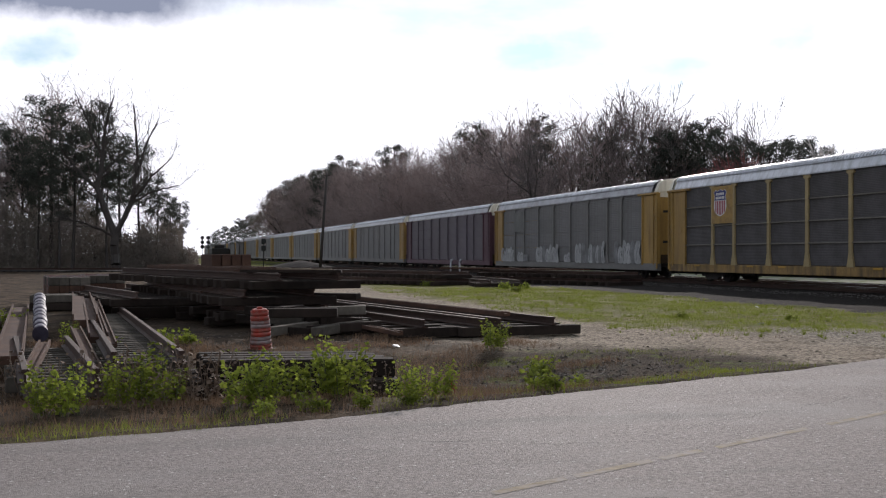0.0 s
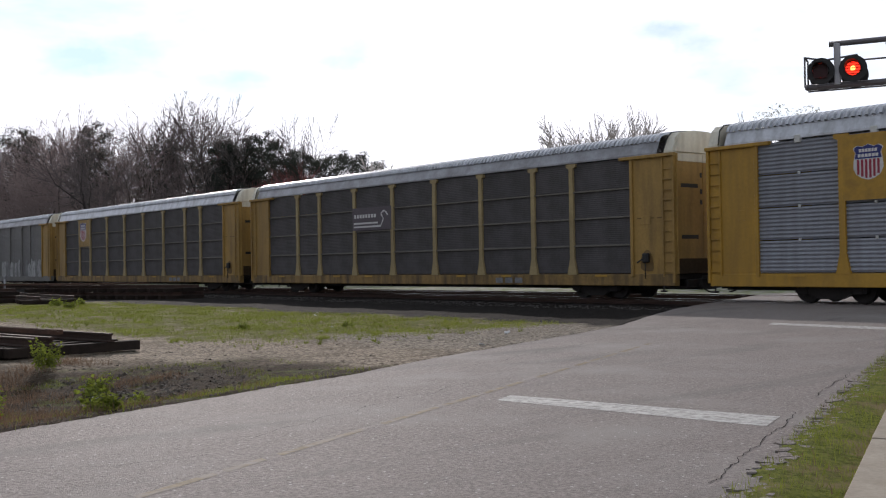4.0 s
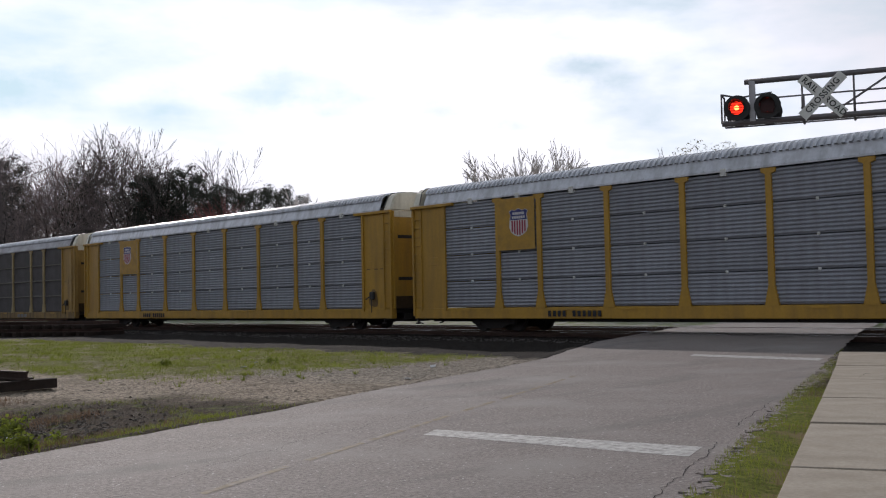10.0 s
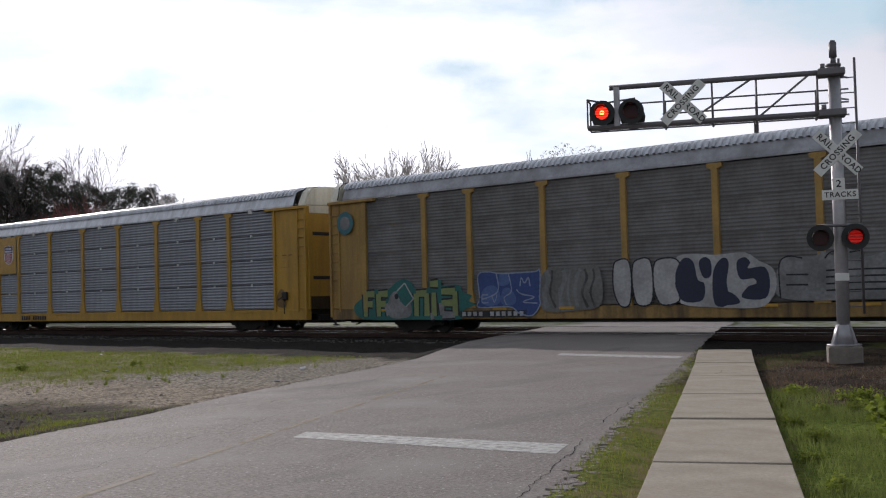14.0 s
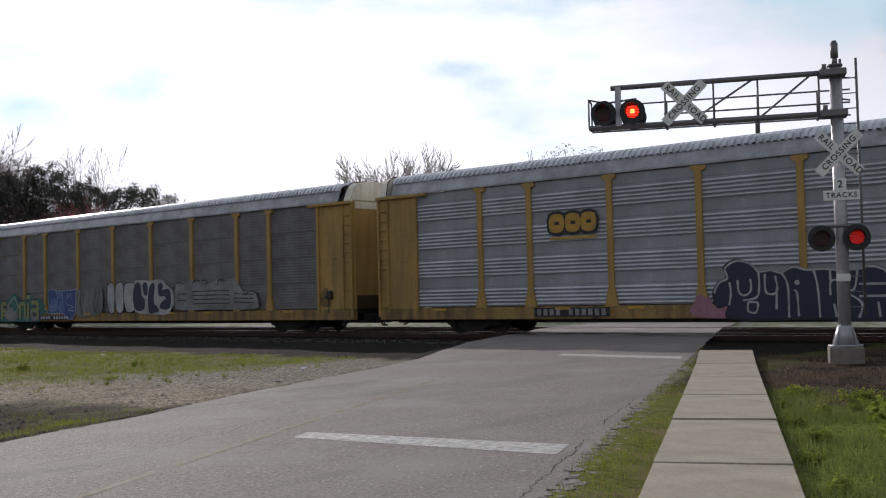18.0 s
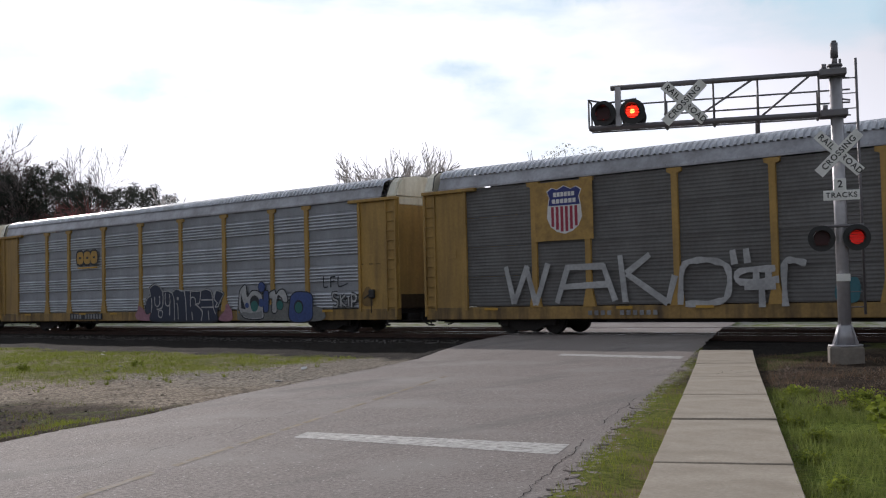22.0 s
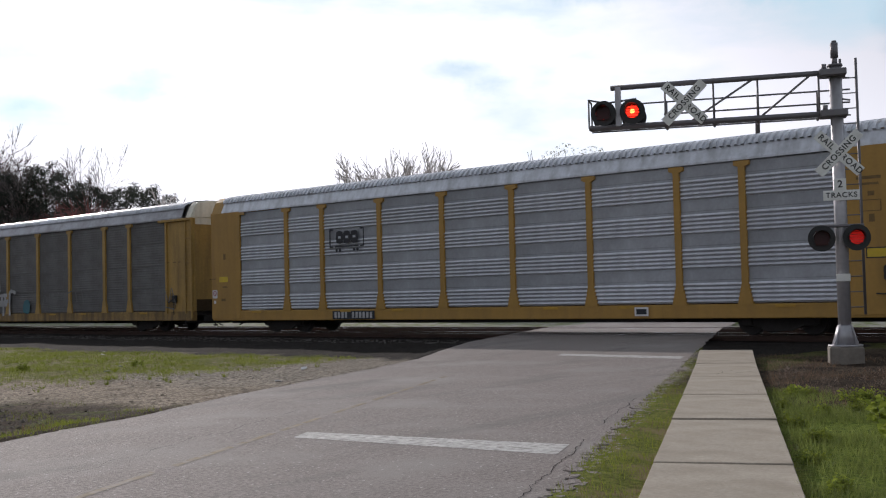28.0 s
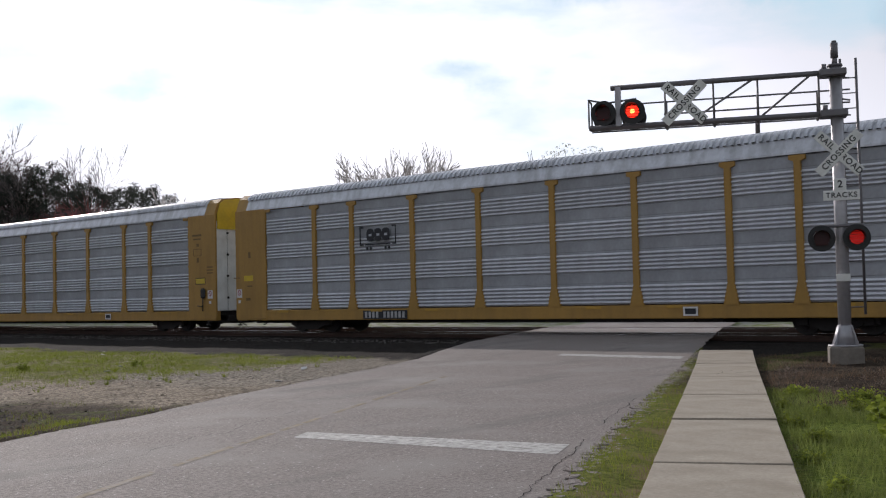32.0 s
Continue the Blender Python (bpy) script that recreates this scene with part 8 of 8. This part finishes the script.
def weed_meshes(seed, height, stems, dry=False):
    rnd = random.Random(seed)
    st, lf = ([], []), ([], [])
    for _ in range(stems):
        p = Vector((rnd.gauss(0, 0.17), rnd.gauss(0, 0.17), -0.08))
        d = Vector((rnd.gauss(0, 0.22), rnd.gauss(0, 0.22), 1)).normalized()
        h = height * rnd.uniform(0.5, 1.0)
        n = 7
        for i in range(n):
            q = p + (d + Vector((rnd.gauss(0, 0.1), rnd.gauss(0, 0.1), 0))) * h / n
            add_tube(*st, p, q, 0.007, 0.005, 3)
            p = q
            if i > 0:
                for _k in range(5 if not dry else 2):
                    a = rnd.uniform(0, math.tau)
                    dirn = Vector((math.cos(a), math.sin(a), rnd.uniform(-0.7, 0.7)))
                    start = p + dirn * rnd.uniform(0.0, 0.09)
                    leaf(*lf, start, dirn, Vector((rnd.gauss(0, 0.7), rnd.gauss(0, 0.7), 0.8)).normalized(), rnd.uniform(0.05, 0.12) * (0.6 if dry else 1.0))
    return pydata("stem", *st, DRY_STEM if dry else WEED_STEM), pydata("leaves", *lf, DRY_STEM if dry else WEED)


WEEDS = [weed_meshes(s, 1.05, 12) for s in (1, 2, 3)]
LOW_WEEDS = [weed_meshes(s, 0.45, 9) for s in (4, 5)]
DRY_WEEDS = [weed_meshes(s, 0.75, 10, True) for s in (6, 7)]


def build_weeds():
    rnd = random.Random(3)
    tall = [(0.45, 11.8, 0.5), (-0.3, 12.4, 0.6), (3.2, 11.25, 0.6), (-0.77, 10.75, 0.8), (-0.6, 10.9, 0.7), (-0.1, 11.3, 0.7), (0.12, 11.4, 0.9), (1.05, 11.05, 0.85), (1.25, 11.1, 0.75), (1.55, 11.3, 0.8), (2.05, 11.45, 0.95), (2.2, 11.5, 0.9), (2.78, 10.95, 0.62), (2.9, 11.1, 0.5), (5.73, 16.9, 0.75), (5.9, 17.1, 0.6), (-1.0, 19.0, 0.6), (-2.3, 22.0, 0.8)]
    for x, y, s in tall:
        m = rnd.choice(WEEDS)
        root = thing("weed_plant", pose(x, y, ground_z(x, y) + 0.02, 0, 0, rnd.uniform(0, 360)) @ Matrix.Diagonal((s * 0.72, s * 0.72, s * 0.76, 1)), "leafy bright green weed beside the road", "weed", "roadside weeds")
        tagged(put("stem", m[0], root), kind="stuff")
        tagged(put("leaves", m[1], root), kind="stuff")
    low = [(4.55, 11.5, 0.62), (4.62, 11.9, 0.5), (5.3, 12.35, 0.5), (5.6, 14.5, 0.6), (5.45, 14.2, 0.4), (0.9, 15.5, 0.5), (1.5, 16.6, 0.45), (0.2, 16.6, 0.8), (-0.3, 17.3, 0.7), (0.5, 18.4, 0.8), (0.9, 19.2, 0.7), (14.0, 52.0, 0.8), (16.0, 46.0, 0.9), (17.5, 47.0, 0.8), (15.5, 43.0, 0.8), (13.0, 24.0, 0.5), (15.2, 22.6, 0.4), (10.9, 3.4, 0.9), (12.5, 3.9, 1.1), (11.8, 2.6, 0.9), (2.2, 10.5, 0.4), (1.7, 10.4, 0.45), (1.2, 10.2, 0.4), (2.7, 10.6, 0.35)]
    for x, y, s in low:
        m = rnd.choice(LOW_WEEDS)
        root = thing("weed_plant", pose(x, y, ground_z(x, y) + 0.02, 0, 0, rnd.uniform(0, 360)) @ Matrix.Diagonal((s, s, s, 1)), "low green weed on bare ground", "weed", "low weeds")
        tagged(put("stem", m[0], root), kind="stuff")
        tagged(put("leaves", m[1], root), kind="stuff")
    for x, y, s in ((-0.55, 12.6, 0.9), (0.05, 12.6, 1.1), (0.55, 12.3, 1.0), (0.62, 11.6, 0.9), (-0.9, 11.9, 0.8), (1.4, 12.2, 0.8), (-0.35, 11.9, 0.9), (0.3, 12.1, 1.0), (0.45, 11.8, 0.8), (0.75, 11.8, 1.0), (2.6, 12.0, 0.7), (-1.4, 13.0, 0.9), (0.2, 14.0, 0.8), (1.2, 14.6, 0.8), (-0.1, 11.7, 0.9)):
        m = rnd.choice(DRY_WEEDS)
        root = thing("dry_weed", pose(x, y, ground_z(x, y) + 0.02, 0, 0, rnd.uniform(0, 360)) @ Matrix.Diagonal((s, s, s, 1)), "dead brown weed stalks", "weed", "dead weeds")
        tagged(put("stem", m[0], root), kind="stuff")
        tagged(put("leaves", m[1], root), kind="stuff")


build_weeds()


def build_verge_weeds():
    """Broad-leaved weeds in the rank grass, dead stalks on the bare soil by the signal."""
    rnd = random.Random(19)
    for _ in range(30):
        x = rnd.uniform(7.5, 15.5)
        y = walk_right(x) - 0.2 - rnd.random() ** 1.5 * 3.0
        s, m = rnd.uniform(0.25, 0.55), rnd.choice(LOW_WEEDS)
        root = thing("weed_plant", pose(x, y, ground_z(x, y) + 0.02, 0, 0, rnd.uniform(0, 360)) @ Matrix.Diagonal((s, s, s * 0.8, 1)), "low broad-leaved weed in the rank grass", "weed", "weeds in the rank grass")
        tagged(put("stem", m[0], root), kind="stuff")
        tagged(put("leaves", m[1], root), kind="stuff")
    for _ in range(26):
        x = rnd.uniform(14.5, 20.5)
        y = walk_right(x) - 0.3 - rnd.random() * 3.0
        s, m = rnd.uniform(0.2, 0.42), rnd.choice(DRY_WEEDS)
        root = thing("dry_weed", pose(x, y, ground_z(x, y) + 0.02, 0, 0, rnd.uniform(0, 360)) @ Matrix.Diagonal((s * 1.3, s * 1.3, s * 0.7, 1)), "dead brown weed stalks on bare soil", "weed", "dead weeds on the soil")
        tagged(put("stem", m[0], root), kind="stuff")
        tagged(put("leaves", m[1], root), kind="stuff")


build_verge_weeds()


def blades(name, label, areas, seed, material):
    """Grass blades over patches; each area is an outline test, a count and blade heights."""
    rnd = random.Random(seed)
    co, faces = [], []
    for (x0, x1, y0, y1), keep, count, h0, h1 in areas:
        for _ in range(count):
            x, y = rnd.uniform(x0, x1), rnd.uniform(y0, y1)
            if not keep(x, y) or noise.noise((x * 0.9, y * 0.9, seed)) + 0.35 < rnd.random() * 0.7:
                continue
            z = ground_z(x, y) - 0.01
            h = rnd.uniform(h0, h1)
            a = rnd.uniform(0, math.tau)
            w = Vector((math.cos(a), math.sin(a), 0)) * (0.002 + h * 0.016)
            lean = Vector((rnd.gauss(0, 0.35), rnd.gauss(0, 0.35), 1)) * h
            p = Vector((x, y, z))
            i = len(co)
            co += [p - w, p + w, p + lean * 0.6 + w * 0.6, p + lean]
            faces.append((i, i + 1, i + 2, i + 3))
    ob = new(name, pydata(name, co, faces, material))
    return tagged(ob, label, "grass", kind="stuff")


blades("grass", "lush green grass beside the footpath", [
    ((4, 19, -2, 9), lambda x, y: y < walk_right(x) + 0.03 and x < 13.8 + y * 0.3, 210000, 0.05, 0.14),
], 21, GRASS_LUSH)
blades("grass", "short patchy grass of the strips and verges", [
    ((10.0, 19.4, 18.6, 48), lambda x, y: noise.noise((x * 0.45, y * 0.45, 3)) + 1.6 * noise.noise((x * 1.4, y * 1.4, 6)) > -0.25 - 0.12 * (x - 12), 150000, 0.03, 0.12),
    ((3, 23, 2, 12), lambda x, y: walk_right(x) + 1.16 < y < right_edge(x) + 0.03, 140000, 0.03, 0.09),
    ((-2, 9, 9, 15), lambda x, y: left_edge(x) - 0.05 < y < left_edge(x) + 0.9, 34000, 0.03, 0.10),
    ((4, 9, 11.5, 16), lambda x, y: y > left_edge(x) + 0.3 and noise.noise((x * 1.1, y * 1.1, 15)) > 0.18, 12000, 0.03, 0.09),
], 22, GRASS)
blades("dry_grass", "straw-coloured dry grass along the verge and scrub", [
    ((-3, 7, 9, 20), lambda x, y: y > left_edge(x) + 0.1 and (x < 5.2 or noise.noise((x, y, 7)) > 0.1), 120000, 0.03, 0.13),
    ((10.0, 18.6, 17.5, 46), lambda x, y: noise.noise((x * 1.1, y * 1.1, 9)) > 0.05, 26000, 0.02, 0.07),
    ((3, 23, 2, 12), lambda x, y: walk_right(x) + 1.18 < y < right_edge(x) + 0.03, 24000, 0.03, 0.08),
    ((14, 23, 4, 10), lambda x, y: y < walk_right(x) - 0.05 and x > 12.5 + y * 0.3, 14000, 0.04, 0.12),
], 23, GRASS_DRY)


def build_litter():
    rnd = random.Random(8)
    for x, y in ((13.0, 14.9), (14.9, 22.8), (2.6, 15.4), (2.9, 14.7), (4.9, 12.9), (13.5, 21.2), (5.4, 14.0), (15.63, 17.09), (19.2, 30.3), (17.7, 28.0), (4.25, 17.7)):
        bm = bmesh.new()
        pts = [(rnd.uniform(0.04, 0.09) * math.cos(i * 1.05), rnd.uniform(0.04, 0.09) * math.sin(i * 1.05)) for i in range(6)]
        prism(bm, pts, 0.012, "z", 0)
        for v in bm.verts:
            v.co.z += noise.noise(v.co * 20) * 0.02
        ob = new("litter", mesh_of(bm, SHIELD_WHITE, "litter"))
        ob.matrix_world = pose(x, y, ground_z(x, y) + 0.02, rnd.uniform(-20, 20), rnd.uniform(-20, 20), 0)
        tagged(ob, "scrap of white litter on the dirt", "litter", "scraps of litter")


build_litter()


CRACK = mat("crack_filler", (0.03, 0.028, 0.027), 1.0, vary=0.3, spec=0.0, bump=0)


def build_cracks():
    """Dark sealed cracks wandering over the asphalt."""
    ways = [((-3.0, 6.5), (3.5, 6.0)), ((1.2, 8.9), (4.0, 7.9)), ((4.5, 8.5), (10, 11)), ((10, 12), (17, 15)), ((6.0, 4.55), (9.4, 6.05)), ((9.4, 5.75), (13.5, 7.4)), ((10.6, 6.6), (13.4, 7.75)), ((13.2, 7.3), (18, 9.4)), ((17.5, 9.3), (22.5, 11.2))]
    ways += [((16.9, 7.95), (17.9, 7.65)), ((17.2, 8.35), (18.2, 7.75)), ((16.6, 8.1), (17.3, 8.25))]
    for a, b in ways:
        bm = bmesh.new()
        prev = None
        n = 36
        for i in range(n + 1):
            k = i / n
            x, y = a[0] + (b[0] - a[0]) * k, a[1] + (b[1] - a[1]) * k
            dx = noise.noise((x * 1.7, y * 1.7, 3)) * (0.07 if a[1] < right_edge(a[0]) + 0.6 else 0.22) + noise.noise((x * 7, y * 7, 5)) * 0.05
            w = (0.003 + 0.008 * abs(noise.noise((x * 3, y * 3, 8)))) * (0.9 if a[1] < right_edge(a[0]) + 0.6 else 0.55)
            c = Vector((x, y + dx, 0))
            row = [bm.verts.new((c.x, c.y + s * w, road_z(c.x, c.y) + (0.004 if a[1] > right_edge(a[0]) - 0.2 else 0.1))) for s in (-1, 1)]
            if prev:
                bm.faces.new((prev[0], row[0], row[1], prev[1]))
            prev = row
        ob = new("road_crack", mesh_of(bm, CRACK, "road_crack"))
        tagged(ob, "dark crack in the asphalt", "road crack", kind="structure")


build_cracks()


def build_debris():
    """Bark, clods and dead stalks strewn over the yard, the drive and the verges."""
    rnd = random.Random(31)
    co, faces = [], []
    for _ in range(3000):
        k = rnd.random()
        if k < 0.45:
            x, y = rnd.gauss(6.0, 2.0), rnd.gauss(14.5, 1.8)
        elif k < 0.75:
            x, y = rnd.uniform(7, 20), rnd.uniform(13, 20)
        else:
            x, y = rnd.uniform(-2.5, 5.0), rnd.uniform(10, 22)
        if y < left_edge(x) + 0.12:
            continue
        z = ground_z(x, y)
        L, w, h = rnd.uniform(0.01, 0.05), rnd.uniform(0.005, 0.014), rnd.uniform(0.004, 0.014)
        a = rnd.uniform(0, math.tau)
        d, s = Vector((math.cos(a), math.sin(a), 0)) * L, Vector((-math.sin(a), math.cos(a), 0)) * w
        p = Vector((x, y, z - 0.004))
        i = len(co)
        co += [p - d - s, p + d - s, p + d + s, p - d + s, p - d * 0.6 + Vector((0, 0, h)), p + d * 0.6 + Vector((0, 0, h * rnd.uniform(0.6, 1.3)))]
        faces += [(i, i + 1, i + 5, i + 4), (i + 2, i + 3, i + 4, i + 5), (i + 3, i, i + 4), (i + 1, i + 2, i + 5)]
    ob = new("debris", pydata("debris", co, faces, mat("dark_debris", (0.15, 0.12, 0.10), 0.95, vary=0.5)))
    tagged(ob, "strewn dark bark, clods and dead stalks", "debris", kind="stuff")

    # lumps of black soil heaped beside the drive, and broken asphalt along the road's edge
    for name, label, material, spots in (
        ("clod", "dark clods of soil", mat("black_soil", (0.06, 0.047, 0.038), 0.95, vary=0.5), [(rnd.gauss(6.1, 1.0), rnd.gauss(14.0, 1.3), rnd.uniform(0.012, 0.06)) for _ in range(1100)]),
        ("rubble", "crumbled asphalt along the edge of the road", mat("crumbled_asphalt", (0.30, 0.27, 0.245), 0.95, vary=0.5), [(x, right_edge(x) - 0.06 + rnd.gauss(0, 0.10), rnd.uniform(0.006, 0.025)) for x in (rnd.uniform(3, 22) for _ in range(700))]),
    ):
        co, faces = [], []
        for x, y, r in spots:
            if name == "clod" and y < left_edge(x) + 0.5:
                continue
            p = Vector((x, y, max(ground_z(x, y), -0.19 if name == "rubble" else -9)))
            i = len(co)
            ring = [p + Vector((math.cos(k * 1.2566), math.sin(k * 1.2566), 0)) * r * rnd.uniform(0.7, 1.3) - Vector((0, 0, 0.01)) for k in range(5)]
            co += ring + [p + Vector((rnd.gauss(0, r * 0.45), rnd.gauss(0, r * 0.45), r * rnd.uniform(0.2, 0.55)))]
            faces += [(i + k, i + (k + 1) % 5, i + 5) for k in range(5)]
        tagged(new(name, pydata(name, co, faces, material)), label, "debris", kind="stuff")


build_debris()


def build_broken_edge():
    """Slabs of asphalt that have come away along the edge of the road, with soil between them."""
    rnd = random.Random(91)
    co, faces = [], []
    x = 4.2
    while x < 22.0:
        for row in range(3):
            r = rnd.uniform(0.03, 0.085) * (1 - 0.22 * row)
            if rnd.random() < 0.25 + 0.2 * row:
                continue
            px = x + rnd.uniform(-0.05, 0.05)
            py = right_edge(px) - 0.02 - row * 0.10 + rnd.gauss(0, 0.03) + 0.07 * noise.noise((px * 1.3, 0, 6))
            z = max(ground_z(px, py), road_z(px, py)) - 0.003 - 0.003 * row
            n, turn, i = rnd.randint(5, 7), rnd.uniform(0, 1), len(co)
            top = [(px + r * 1.4 * rnd.uniform(0.7, 1.2) * math.cos(turn + k * math.tau / n), py + r * rnd.uniform(0.7, 1.2) * math.sin(turn + k * math.tau / n)) for k in range(n)]
            tilt = rnd.gauss(0, 0.025)
            co += [(a, b, z + 0.008 + tilt * (a - px)) for a, b in top] + [(a, b, z - 0.02) for a, b in top]
            faces.append(tuple(range(i, i + n)))
            faces += [(i + k, i + n + k, i + n + (k + 1) % n, i + (k + 1) % n) for k in range(n)]
        x += rnd.uniform(0.06, 0.14)
    tagged(new("rubble", pydata("rubble", co, faces, ASPHALT)), "broken slabs of asphalt along the edge of the road", "debris", kind="stuff")


build_broken_edge()


def build_tufts():
    """Small tufts and rosettes over the worn strip and the edge of the drive."""
    rnd = random.Random(57)
    co, faces = [], []
    for _ in range(900):
        x, y = rnd.uniform(9.5, 19.2), rnd.uniform(17.5, 46)
        if noise.noise((x * 0.5, y * 0.5, 12)) < -0.05 or y < left_edge(x) + 1.5:
            continue
        c, h = Vector((x, y, ground_z(x, y) - 0.01)), rnd.uniform(0.05, 0.16)
        for _k in range(rnd.randint(8, 18)):
            a = rnd.uniform(0, math.tau)
            o = Vector((math.cos(a), math.sin(a), 0))
            w = Vector((-o.y, o.x, 0)) * 0.007
            p, tip = c + o * rnd.uniform(0, 0.05), c + o * rnd.uniform(0.05, 0.16) + Vector((0, 0, h * rnd.uniform(0.5, 1.1)))
            i = len(co)
            co += [p - w, p + w, tip]
            faces.append((i, i + 1, i + 2))
    tagged(new("grass_tufts", pydata("grass_tufts", co, faces, GRASS)), "scattered green tufts on the worn strip", "grass", kind="stuff")


build_tufts()
# ---- what moves ----
def motions():
    for k, car in CARS.items():
        walk(car, [(t, pose(TRACK_X, s - (k + 0.5) * CAR, 0)) for t, s in TRAVEL])

    # the lamps alternate: added slats bare each lens for half of every 1.4155 s
    for side, shift in (("left", 0.0), ("right", 0.70775)):
        for slat, at, late in LENS_COVERS[side]:
            # the pair on the mast follows a moment later
            rows = []
            t = 16.7935 + shift + late - 1.4155 * 13
            while t < 33.0:
                for dt, a in ((-0.017, 0.0), (0.017, 86.0), (0.691, 86.0), (0.725, 0.0)):
                    rows.append((t + dt, a))
                t += 1.4155
            rows = [r for r in rows if 0.0 < r[0] < 32.0]
            rows = [(0.0, rows[0][1])] + rows + [(32.0, rows[-1][1])]
            walk(slat, [(t, pose(*at, a)) for t, a in rows])
    # wheels roll with the cars
    for wheel, y in WHEELS:
        rows, n = [], 480
        for i in range(n + 1):
            t = 32.0 * i / n
            rows.append((t, pose(0, y, 0.435, -math.degrees(travel(t) / 0.435))))
        walk(wheel, rows)


motions()
